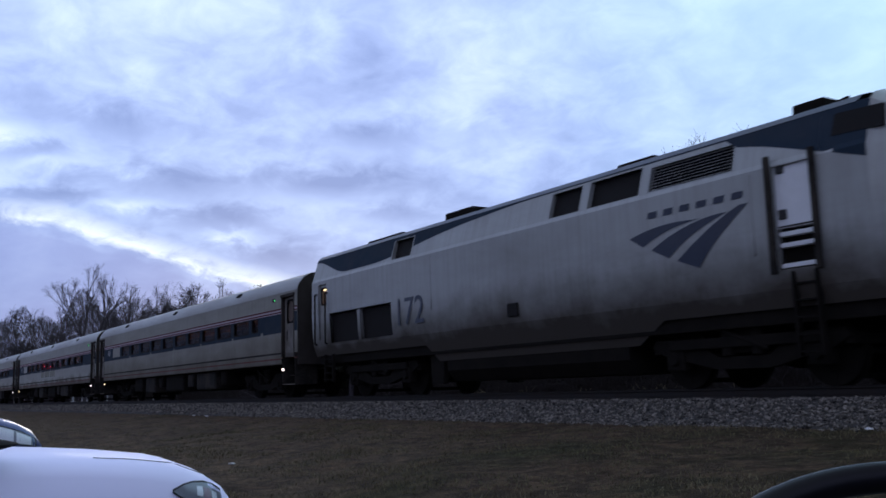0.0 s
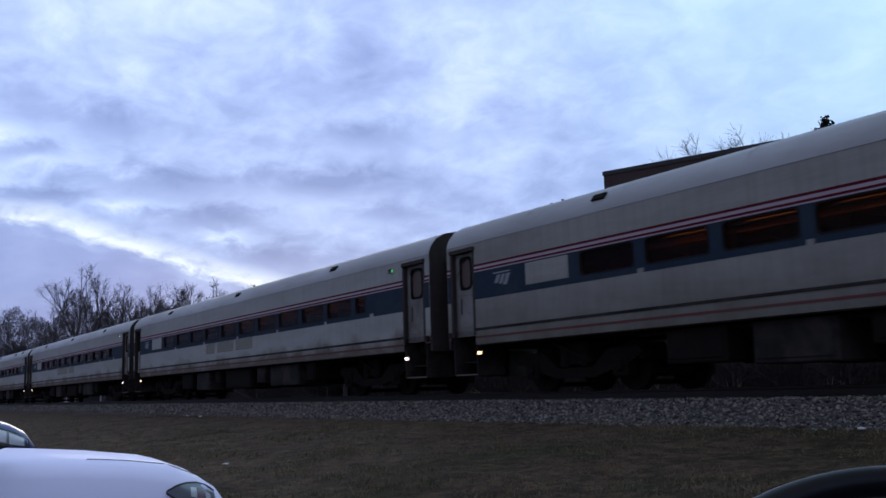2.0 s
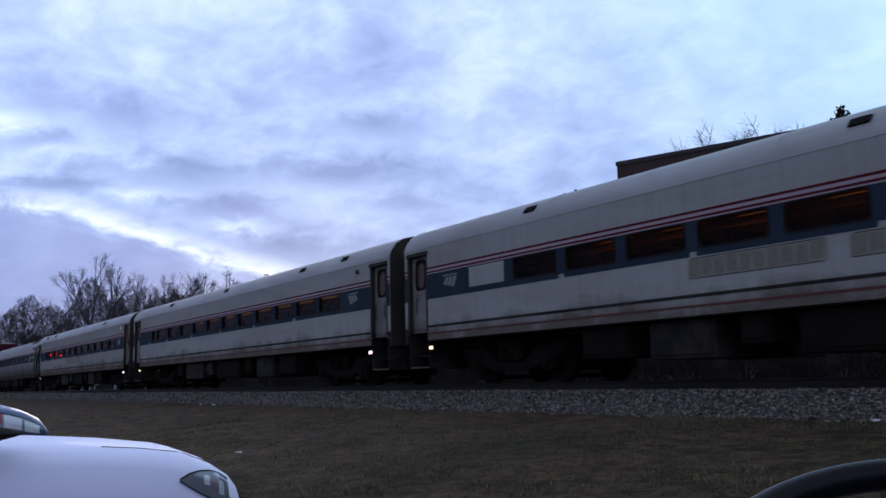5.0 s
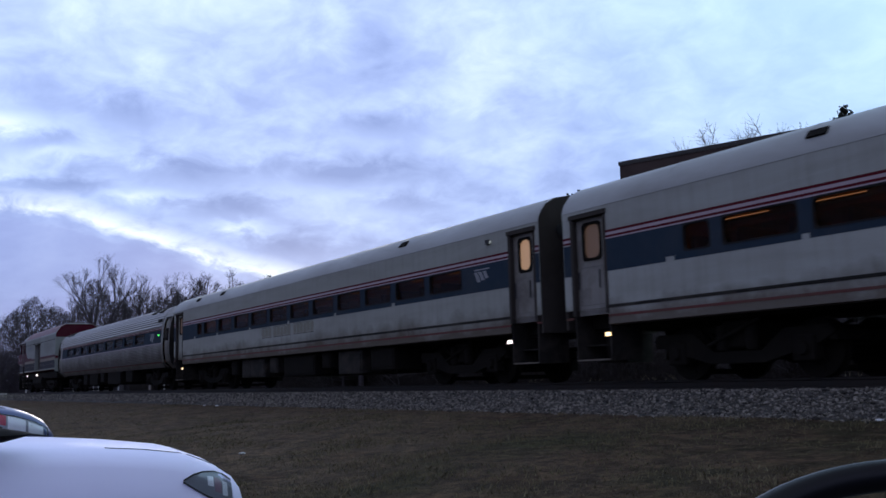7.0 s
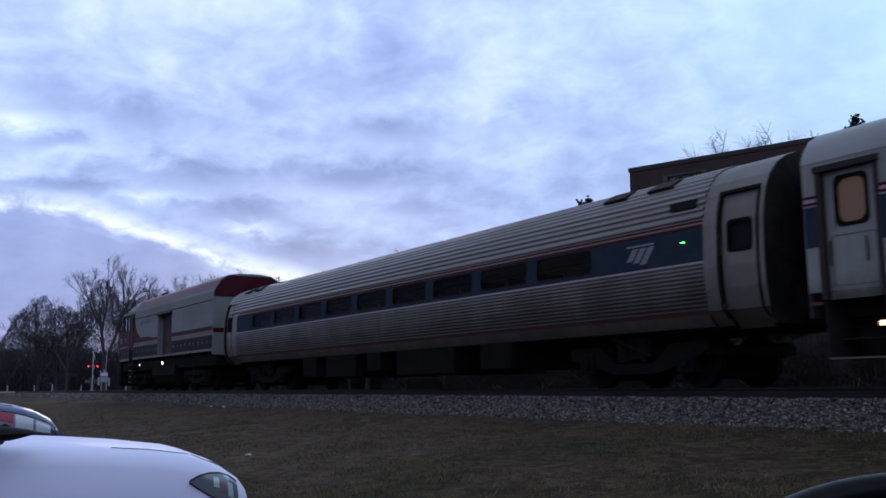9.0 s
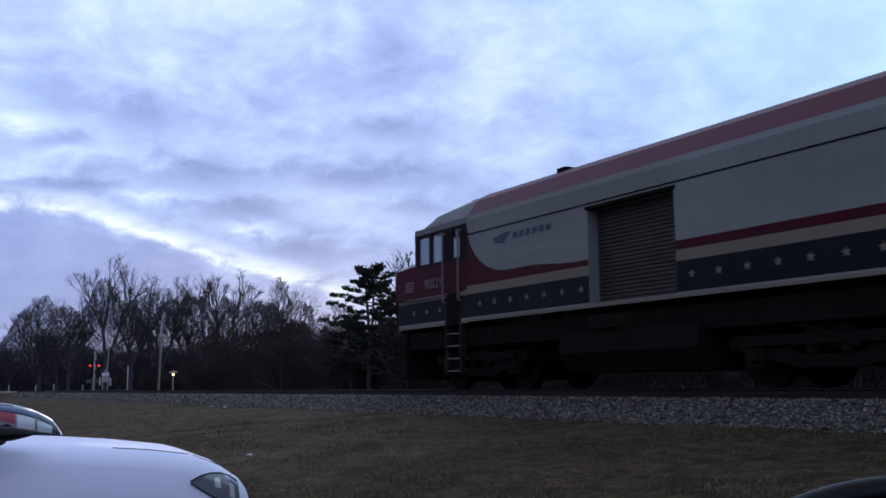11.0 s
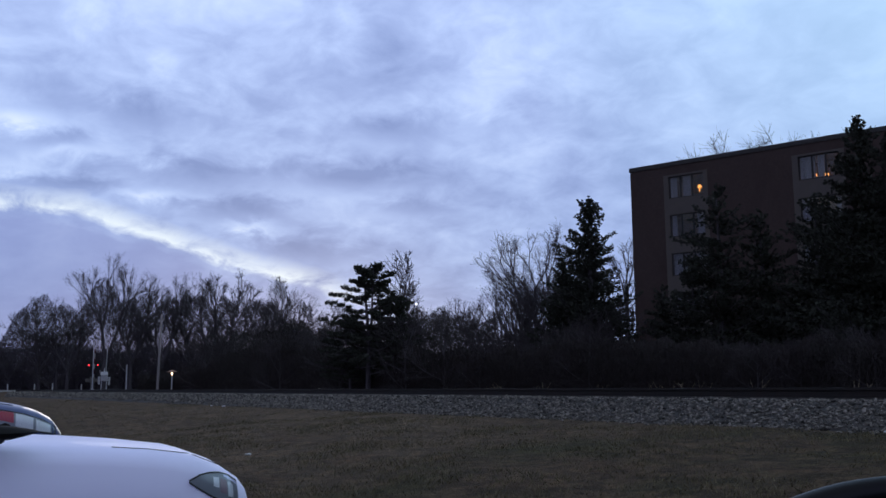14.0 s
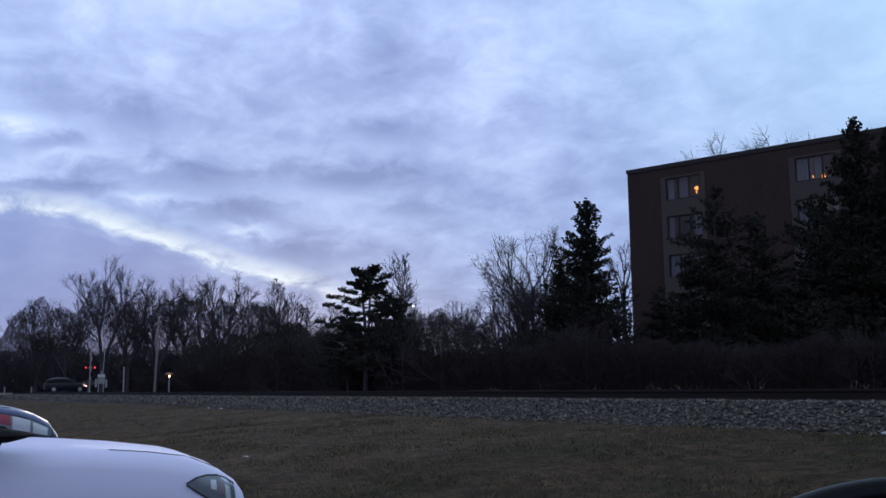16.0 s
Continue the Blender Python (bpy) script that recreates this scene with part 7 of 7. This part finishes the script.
def car(name, m, label, paint, hood, cabin, width, wheels, r, lamp, group="parked cars", glow_rear=False, mirror="plastic", mirror_y=-1.45, seam=(-1.15, -0.45), cells=((0.5, 0.62, 0.3, 0.8, "lamp_white"), (0.8, 0.95, 0.3, 0.8, "lamp_white"))):
    t = thing(name, m, label, "car", group)
    b = B()
    loft(b, car_rings(hood))
    part("body", b, M[paint], t, smooth=50)
    b = B()
    loft(b, car_rings(cabin))
    part("cabin_glass", b, M["grille"], t, "dark tinted cabin glass", smooth=40)
    b = B()
    y0, y1, z = cabin[1][0], cabin[-2][0], max(c[4] for c in cabin)
    mid = [c for c in cabin if c[4] > z - 0.12]
    loft(b, [[(x, y, zz + 0.006) for x, zz in ((c[5] * 0.98, c[4] - 0.09), (c[5] * 0.6, c[4] - 0.012), (0, c[4]), (-c[5] * 0.6, c[4] - 0.012), (-c[5] * 0.98, c[4] - 0.09), (0, c[4] - 0.12))] for y, c in [(c[0], c) for c in mid]])
    part("roof", b, M[paint], t, smooth=50)
    for s in (-1, 1):
        for y in wheels:
            wheel_part(t, s * (width - 0.12), y, r, s)
            b = B()
            rod(b, (s * (width - 0.24), y, r), (s * (width + 0.004), y, r), r + 0.02, n=32)
            part("wheel_arch", b, M["black"], t)
        # headlight lying in the wing: lower and upper edge along the length
        def patch(y0, y1, k0, k1, lift, nu=8, nv=6):
            b = B()
            vs = []
            for i in range(nu + 1):
                y = y0 + (y1 - y0) * i / nu
                a = max(0, max(j for j in range(len(lamp) - 1) if lamp[j][0] <= y + 1e-6))
                f = (y - lamp[a][0]) / (lamp[a + 1][0] - lamp[a][0])
                lo, hi = [lamp[a][c] + (lamp[a + 1][c] - lamp[a][c]) * f for c in (1, 2)]
                vs.append([b.verts.new(skin(hood, y, lo + (hi - lo) * (k0 + (k1 - k0) * k / nv), s, lift)) for k in range(nv + 1)])
            for p, q in zip(vs, vs[1:]):
                for k in range(nv):
                    b.faces.new((p[k], p[k + 1], q[k + 1], q[k]))
            bmesh.ops.recalc_face_normals(b, faces=b.faces[:])
            return b
        y0, y1 = lamp[0][0], lamp[-1][0]
        h = part("headlight", patch(y0, y1, 0, 1, 0.009, 16), M["lamp_clear"], t, "clear headlight with pale reflectors inside", smooth=60)
        part("bezel", patch(y0, y1, 0, 1, 0.003, 16), M["headlamp"], h, smooth=60)
        span = y1 - y0
        for f0, f1, k0, k1, mat in cells:
            part("reflector", patch(y0 + span * f0, y0 + span * f1, k0, k1, 0.006, 3, 3), M[mat], h, smooth=60)
        b = B()
        for line in (1, 2):
            for p, q in zip(lamp, lamp[1:]):
                rod(b, skin(hood, p[0], p[line], s, 0.006), skin(hood, q[0], q[line], s, 0.006), 0.005, n=5)
        rod(b, skin(hood, y1, lamp[-1][1], s, 0.006), skin(hood, y1, lamp[-1][2], s, 0.006), 0.007, n=5)
        part("lamp_gap", b, M["black"], h)
        b = B()
        n = 14
        for k in range(n):
            ya, yb = seam[0] + (seam[1] - seam[0]) * k / n, seam[0] + (seam[1] - seam[0]) * (k + 1) / n
            za, zb = skin_z(hood, ya, 5), skin_z(hood, yb, 5)
            rod(b, skin(hood, ya, za, s, 0.001), skin(hood, yb, zb, s, 0.001), 0.0035, n=5, caps=False)
        part("hood_gap", b, M["black"], t)
        b = B()
        my = mirror_y
        rod(b, (s * (width - 0.12), my, hood[3][4]), (s * (width + 0.08), my, hood[3][4] + 0.06), 0.03, n=8)
        zc = hood[3][4] + 0.04
        loft(b, [[(s * (width + dx + 0.10 * math.cos(k * math.pi / 5)), my + dy, zc + h * math.sin(k * math.pi / 5)) for k in range(10)] for dy, dx, h in ((-0.20, 0.10, 0.030), (-0.10, 0.12, 0.042), (0.02, 0.11, 0.036), (0.10, 0.07, 0.02), (0.15, 0.03, 0.008))])
        part("mirror", b, M[mirror], t, smooth=50)
        b = B()
        yb = hood[0][0]
        box(b, s * (width - 0.32) - 0.14, s * (width - 0.32) + 0.14, yb - 0.02, yb + 0.06, hood[0][3] - 0.06, hood[0][3] + 0.10, 0.02)
        part("tail_light", b, M["tail_lamp"] if glow_rear else M["red_lens"], t)
    return t


M["headlamp"] = material("headlamp_bowl", (0.30, 0.305, 0.34), 0.3, 0.3, 0.1, 2)
M["lamp_white"] = material("headlamp_reflector", (0.90, 0.89, 0.94), 0.3, 0.2, 0.1, 4)
# red and rose patches are painted reflections inside the headlights
M["lamp_red"] = material("headlamp_red_reflection", (0.50, 0.05, 0.09), 0.3, 0, 0.1, 4)
M["lamp_rose"] = material("headlamp_rose_reflection", (0.32, 0.22, 0.26), 0.3, 0.1, 0.1, 4)
M["red_lens"] = material("red_lens", (0.22, 0.01, 0.012), 0.2, vary=0.1)
M["tail_lamp"] = material("tail_lamp", (0.5, 0.03, 0.02), 0.3, emit=(1.0, 0.08, 0.03), power=1.6, vary=0)
SEDAN = [(-4.45, 0.72, 0.35, 0.80, 0.90, 0.55), (-4.2, 0.82, 0.24, 0.86, 0.99, 0.62), (-3.3, 0.88, 0.20, 0.90, 0.99, 0.70), (-1.9, 0.89, 0.20, 0.90, 0.99, 0.74), (-1.35, 0.89, 0.20, 0.895, 0.98, 0.72),
         (-0.95, 0.885, 0.20, 0.87, 0.952, 0.70), (-0.65, 0.875, 0.20, 0.835, 0.925, 0.67), (-0.40, 0.85, 0.20, 0.785, 0.892, 0.64), (-0.20, 0.79, 0.20, 0.69, 0.818, 0.58), (-0.06, 0.69, 0.20, 0.60, 0.735, 0.50), (0.03, 0.54, 0.24, 0.47, 0.595, 0.39)]
SEDAN_CAB = [(-4.1, 0.70, 0.86, 0.92, 0.97, 0.5), (-3.5, 0.76, 0.86, 1.02, 1.36, 0.52), (-3.0, 0.78, 0.86, 1.04, 1.44, 0.54), (-2.5, 0.78, 0.86, 1.02, 1.42, 0.53), (-1.75, 0.78, 0.86, 0.98, 1.06, 0.58), (-1.45, 0.78, 0.85, 0.93, 0.965, 0.6)]
SEDAN_LAMP = [(-0.46, 0.712, 0.722), (-0.40, 0.672, 0.750), (-0.33, 0.630, 0.758), (-0.26, 0.595, 0.753), (-0.19, 0.568, 0.730), (-0.13, 0.555, 0.695)]
VAN = [(-4.35, 0.80, 0.45, 0.95, 1.05, 0.6), (-4.1, 0.88, 0.30, 1.02, 1.15, 0.66), (-3.2, 0.92, 0.26, 1.08, 1.20, 0.72), (-1.8, 0.925, 0.26, 1.10, 1.21, 0.74), (-1.35, 0.925, 0.26, 1.10, 1.205, 0.74), (-0.95, 0.925, 0.26, 1.09, 1.185, 0.74),
       (-0.60, 0.925, 0.26, 1.065, 1.152, 0.74), (-0.40, 0.92, 0.26, 1.035, 1.118, 0.73), (-0.25, 0.905, 0.26, 0.99, 1.075, 0.70), (-0.12, 0.87, 0.27, 0.92, 1.01, 0.66), (-0.04, 0.82, 0.30, 0.82, 0.92, 0.60), (0.0, 0.74, 0.34, 0.66, 0.76, 0.5)]
VAN_CAB = [(-4.2, 0.74, 1.0, 1.06, 1.12, 0.55), (-4.0, 0.80, 1.0, 1.2, 1.60, 0.58), (-3.0, 0.82, 1.0, 1.22, 1.72, 0.60), (-2.2, 0.82, 1.0, 1.2, 1.66, 0.60), (-1.45, 0.82, 1.0, 1.15, 1.25, 0.62), (-1.15, 0.8, 1.0, 1.12, 1.17, 0.62)]
VAN_LAMP = [(-0.85, 1.045, 1.055), (-0.72, 0.985, 1.072), (-0.55, 0.930, 1.062), (-0.38, 0.890, 1.028), (-0.22, 0.858, 0.972), (-0.10, 0.840, 0.905)]


HATCH = [(-3.85, 0.70, 0.40, 0.80, 0.90, 0.5), (-3.7, 0.80, 0.25, 0.86, 0.95, 0.6), (-3.0, 0.84, 0.20, 0.88, 0.96, 0.66), (-1.9, 0.84, 0.20, 0.88, 0.96, 0.66), (-1.2, 0.84, 0.20, 0.88, 0.96, 0.66),
         (-0.7, 0.83, 0.20, 0.84, 0.92, 0.62), (-0.3, 0.80, 0.20, 0.74, 0.84, 0.56), (-0.08, 0.70, 0.22, 0.60, 0.70, 0.46), (0.0, 0.58, 0.26, 0.48, 0.56, 0.36)]
HATCH_CAB = [(-3.75, 0.66, 0.84, 0.95, 1.05, 0.5), (-3.5, 0.72, 0.84, 1.0, 1.30, 0.5), (-3.0, 0.75, 0.84, 1.02, 1.40, 0.52), (-2.2, 0.75, 0.84, 1.02, 1.42, 0.52), (-1.7, 0.75, 0.84, 1.0, 1.36, 0.52), (-1.0, 0.75, 0.84, 0.92, 1.0, 0.56), (-0.75, 0.74, 0.83, 0.88, 0.92, 0.56)]
HATCH_LAMP = [(-0.62, 0.70, 0.71), (-0.45, 0.64, 0.75), (-0.30, 0.60, 0.72), (-0.18, 0.56, 0.67), (-0.08, 0.53, 0.60)]
M["head_glow"] = material("lit_headlamp", (0.9, 0.6, 0.6), 0.4, emit=(1.0, 0.42, 0.38), power=5.0, vary=0)


def build_cars():
    car("white_car", pose(-6.28, 2.12, 0.012), "white sedan with a long rounded hood in the car park", "car_white", SEDAN, SEDAN_CAB, 0.89, (-0.98, -3.6), 0.29, SEDAN_LAMP, mirror="grille", seam=(-0.86, -0.10),
        cells=((0.46, 0.58, 0.45, 0.82, "lamp_white"), (0.60, 0.74, 0.30, 0.80, "lamp_rose"), (0.76, 0.88, 0.25, 0.75, "lamp_white")))
    car("blue_car", pose(-10.13, 1.69, 0.012), "dark blue car with large clear headlights, parked in the row", "car_navy", VAN, VAN_CAB, 0.925, (-0.98, -3.6), 0.35, VAN_LAMP,
        cells=((0.08, 0.20, 0.15, 0.85, "lamp_white"), (0.22, 0.52, 0.30, 0.95, "lamp_red"), (0.54, 0.74, 0.10, 0.92, "lamp_white"), (0.77, 0.94, 0.10, 0.85, "lamp_white")))
    return car("black_car", pose(CROSS_X, -100, RAIL_Z - 0.01), "black hatchback driving over the level crossing with its lamps lit", "car_black", HATCH, HATCH_CAB, 0.84, (-0.72, -3.1), 0.30,
               HATCH_LAMP, "", mirror="car_black", mirror_y=-1.2, seam=(-0.9, -0.3), cells=((0.45, 0.98, 0.05, 0.95, "head_glow"),))


# ---- level crossing, poles and small things ----
def crossing_signal(m, label, arm, glow="red_lamp", z=2.75):
    t = thing("crossing_signal", m, label, "crossing signal", "level crossing signals")
    b = B()
    rod(b, (0, 0, 0), (0, 0, z + 1.55), 0.055, n=12)
    box(b, -0.25, 0.25, -0.25, 0.25, -0.1, 0.12, 0.03)
    part("mast", b, M["signal_grey"], t)
    b = B()
    for a in (45, -45):
        d = Vector((0, math.cos(radians(a)), math.sin(radians(a)))) * 0.55
        c = Vector((-0.08, 0, z + 1.0))
        u = Vector((0, -d.z, d.y)).normalized() * 0.09
        b.faces.new([b.verts.new(p) for p in (c - d - u, c + d - u, c + d + u, c - d + u)])
        b.faces.new([b.verts.new(p + Vector((0.03, 0, 0))) for p in (c - d - u, c - d + u, c + d + u, c + d - u)])
    part("crossbuck", b, M["under_grey"], t, "crossed boards seen from behind")
    b = B()
    rod(b, (-0.55, 0, z), (0.55, 0, z), 0.035, n=8)
    part("lamp_arm", b, M["signal_grey"], t)
    for s in (-1, 1):
        b = B()
        rod(b, (s * 0.46, -0.06, z), (s * 0.46, -0.09, z), 0.24, n=20)
        rod(b, (s * 0.46, 0.12, z), (s * 0.46, -0.06, z), 0.10, 0.15, 14)
        head = part("lamp_head", b, M["black"], t)
        b = B()
        rod(b, (s * 0.46, -0.09, z), (s * 0.46, -0.12, z), 0.065, n=16)
        part("lens", b, M[glow], head, "lit red flasher")
    b = B()
    box(b, -0.28, 0.28, 0.12, 0.52, 0.75, 1.45, 0.06)
    box(b, -0.18, 0.18, 0.2, 0.45, 0, 0.75, 0.03)
    box(b, -0.75, -0.30, 0.2, 0.32, 0.9, 1.25, 0.03)
    box(b, 0.30, 0.75, 0.2, 0.32, 0.9, 1.25, 0.03)
    part("gate_mechanism", b, M["end_grey"], t, "pale grey gate machine with counterweights")
    b = B()
    p, q = Vector((0.1, 0.3, 1.2)), Vector((0.1, 0.3, 1.2)) + Vector(arm)
    for k in range(6):
        if k % 2 == 0:
            rod(b, p.lerp(q, k / 6), p.lerp(q, (k + 1) / 6), 0.045, 0.04, 8)
    a = part("gate_arm", b, M["post_white"], t, "raised gate arm in pale and red bands")
    b = B()
    for k in range(6):
        if k % 2:
            rod(b, p.lerp(q, k / 6), p.lerp(q, (k + 1) / 6), 0.043, 0.038, 8)
    part("red_band", b, M["stripe_red"], a)
    return t


def build_crossing():
    face = 78  # the lamps look down the road, half towards the eye
    p = polar(11.54, 112)
    crossing_signal(pose(p.x, p.y, RAIL_Z - 0.1, 0, 0, 80), "grey crossing signal with two red flashers beyond the tracks", (0.05, 0.1, 3.4))
    p = polar(12.15, 108)
    t = thing("gate_machine", pose(p.x, p.y, RAIL_Z - 0.1, 0, 0, 80), "pale crossing gate machine on a stand", "gate machine")
    b = B()
    box(b, -0.36, 0.36, -0.25, 0.25, 0.95, 1.62, 0.06)
    prism(b, [(-0.40, 1.62), (0.40, 1.62), (0.12, 1.95), (-0.12, 1.95)], -0.36, 0.36)
    for x in (-0.30, 0.22):
        box(b, x, x + 0.08, -0.12, 0.12, 0, 0.95)
    box(b, -0.62, -0.40, -0.08, 0.08, 0.6, 1.45, 0.04)
    box(b, 0.40, 0.62, -0.08, 0.08, 0.55, 1.4, 0.04)
    rod(b, (0, 0, 1.95), (0, 0, 2.3), 0.06, n=10)
    part("housing", b, M["post_white"], t)
    b = B()
    rod(b, (0.15, 0, 1.7), (0.24, 0, 4.5), 0.04, 0.025, 8)
    part("gate_arm", b, M["post_white"], t)
    crossing_signal(pose(-103.5, 5.2, RAIL_Z - 0.1, 0, 0, 100), "grey crossing signal with red flashers before the tracks", (0.1, 0.5, 4.2), "near_flasher", 3.7)
    for az, r, h in ((7.2, 110, 0.6), (8.55, 108, 0.6), (9.47, 106, 0.65), (13.35, 100, 2.4), (10.97, 110, 0.55)):
        p = polar(az, r)
        b = B()
        rod(b, (0, 0, -0.8), (0, 0, h), 0.07, 0.06, 8)
        box(b, -0.09, 0.09, -0.02, 0.02, h - 0.3, h + 0.02, 0.01)
        t = thing("marker_post", pose(p.x, p.y, RAIL_Z), "thin pale marker post beside the line", "post", "pale posts by the crossing")
        part("post", b, M["post_white"], t)
    p = polar(15.05, 93)
    t = thing("utility_pole", pose(p.x, p.y, ground_z(p.x, p.y)), "weathered wooden utility pole among the trees", "utility pole")
    b = B()
    rod(b, (0, 0, -0.3), (0.35, 0.1, 7.6), 0.12, 0.09, 12)
    part("pole", b, M["pole_wood"], t)
    b = B()
    box(b, -0.65, 1.25, 0.0, 0.12, 6.9, 7.0)
    for x in (-0.4, 0.1, 0.9, 1.4):
        rod(b, (x - 0.2, 0.06, 7.0), (x - 0.2, 0.06, 7.14), 0.05, 0.03, 8)
    part("cross_arm", b, M["pole_wood"], t)
    p = polar(15.85, 91)
    t = thing("post_lamp", pose(p.x, p.y, RAIL_Z - 0.2), "small lit lamp on a pale post", "lamp")
    b = B()
    rod(b, (0, 0, -0.5), (0, 0, 1.5), 0.06, n=10)
    part("post", b, M["post_white"], t)
    b = B()
    rod(b, (0, 0, 1.5), (0, 0, 1.66), 0.075, 0.085, 12)
    part("lantern", b, M["orange_lamp"], t, "glowing lantern")
    b = B()
    rod(b, (0, 0, 1.74), (0, 0, 1.92), 0.45, 0.06, 14)
    part("hood", b, M["bronze"], t)
    p = polar(30.17, 96)
    t = thing("street_lamp", pose(p.x, p.y, 0.5), "distant lit street lamp above the scrub", "street lamp")
    b = B()
    rod(b, (0, 0, 0), (0, 0, 8.6), 0.09, 0.06, 10)
    bent(b, [(0, 0, 8.6), (0.4, -0.3, 8.9), (0.9, -0.6, 8.95)], 0.04)
    part("pole", b, M["under_grey"], t)
    b = B()
    rod(b, (0.9, -0.6, 8.86), (0.9, -0.6, 8.96), 0.10, 0.07, 12)
    part("lamp_head", b, M["white_lamp"], t, "lit lamp head")
    # low houses behind the trees
    for az, r, w, h in ((14.9, 150, 5.0, 2.2), (16.4, 152, 4.0, 4.6)):
        p = polar(az, r)
        t = thing("house", pose(p.x, p.y, 0.6, 0, 0, 100), "small pale house half hidden by trees", "house")
        b = B()
        box(b, -w / 2, w / 2, -3, 3, -0.5, h)
        part("wall", b, M["concrete"], t)
        b = B()
        prism(b, [(-3.3, h), (3.3, h), (0, h + 1.0)], -w / 2 - 0.3, w / 2 + 0.3)
        part("roof", b, M["roof_metal"], t)
        b = B()
        box(b, -0.6, 0.6, -3.04, -3.0, 0.9, 1.9)
        part("window", b, M["frame_dark"], t)
    # litter
    rng = random.Random(2)
    for x, y, s in ((-14.3, 5.28, 0.05), (-7.3, 11.05, 0.05), (-32, 10.9, 0.06), (-33.5, 10.95, 0.05)):
        b = B()
        bmesh.ops.create_icosphere(b, subdivisions=2, radius=s)
        for v in b.verts:
            v.co += Vector((rng.uniform(-1, 1), rng.uniform(-1, 1), rng.uniform(-1, 1))) * s * 0.2
            v.co.z *= 0.35
        ob = part("paper_litter", b, M["litter"])
        ob.matrix_basis = pose(x, y, ground_z(x, y) + 0.02, 0, 0, rng.uniform(0, 90))
        tagged(ob, "small scrap of white paper on the grass", "litter", "paper scraps")


M["orange_lamp"] = material("orange_lamp", (0.9, 0.6, 0.3), 0.4, emit=(1.0, 0.62, 0.36), power=7.0, vary=0)
M["bronze"] = material("bronze_hood", (0.30, 0.15, 0.08), 0.6)
M["white_lamp"] = material("white_lamp", (0.9, 0.9, 0.9), 0.4, emit=(0.9, 0.95, 1.0), power=6.0, vary=0)


def build_wheel():
    """The wheel of the car the camera sits in, leaning towards the driver."""
    facing = Vector((0.26, -0.43, 0.866))
    seat = Matrix.Translation(EYE + Vector((-0.425, 0.697, -0.1765))) @ facing.to_track_quat("Z", "Y").to_matrix().to_4x4()
    t = thing("steering_wheel", seat, "black steering wheel of the car the camera is in", "steering wheel")
    b = B()
    R, r, n, k = 0.178, 0.0135, 72, 14
    rings = [[((R + r * math.cos(2 * math.pi * j / k)) * math.cos(2 * math.pi * i / n), (R + r * math.cos(2 * math.pi * j / k)) * math.sin(2 * math.pi * i / n), r * 1.1 * math.sin(2 * math.pi * j / k)) for j in range(k)] for i in range(n + 1)]
    loft(b, rings, caps=False)
    bmesh.ops.remove_doubles(b, verts=b.verts[:], dist=1e-5)
    part("rim", b, M["plastic"], t, smooth=60)
    for a in (0, 180, 270):
        b = B()
        c, s = math.cos(radians(a)), math.sin(radians(a))
        rod(b, (c * 0.05, s * 0.05, -0.03), (c * (R - 0.005), s * (R - 0.005), -0.002), 0.022, 0.014, 10)
        part("spoke", b, M["plastic"], t)
    b = B()
    rod(b, (0, 0, -0.06), (0, 0, 0.005), 0.085, 0.065, 28)
    part("hub", b, M["plastic"], t, smooth=40)
    b = B()
    rod(b, (0, 0, -0.06), (0, 0, -1.1), 0.04, n=14)
    part("column", b, M["plastic"], t, smooth=40)
    return t


# ---- building it all ----
build_ground()
TRACK = build_track()
TRAIN = build_train()
build_block()
PASSING = build_cars()
build_crossing()
build_wheel()
build_trees()
build_grass()
build_ballast(TRACK)


def motions():
    times = [i * 0.5 for i in range(33)]
    for car_, back, turn in TRAIN:
        walk(car_, [(t, pose(train_s(t) - back - (PITCH if turn else 0), TRACK_Y, RAIL_Z, 0, 0, turn)) for t in times])
    steps = [i / FPS for i in range(16 * FPS + 1)]
    for ob, x, r, sense in SPINNERS:
        walk(ob, [(t, pose(x, 0, r, 0, math.degrees(sense * (train_s(t) - train_s(0)) / r) % 360, 0)) for t in steps])
    where = lambda t: 17.5 + 6.3 * (t - 16.0)
    walk(PASSING, [(t, pose(CROSS_X, where(t) + 2.2, RAIL_Z - 0.01)) for t in times])
    for w in [c for c in PASSING.children if c.name.startswith("wheel") and not c.name.startswith("wheel_arch")]:
        p = w.matrix_basis.translation.copy()
        walk(w, [(t, pose(*p, -math.degrees(6.3 * t / 0.30) % 360, 0, 0)) for t in steps])


motions()
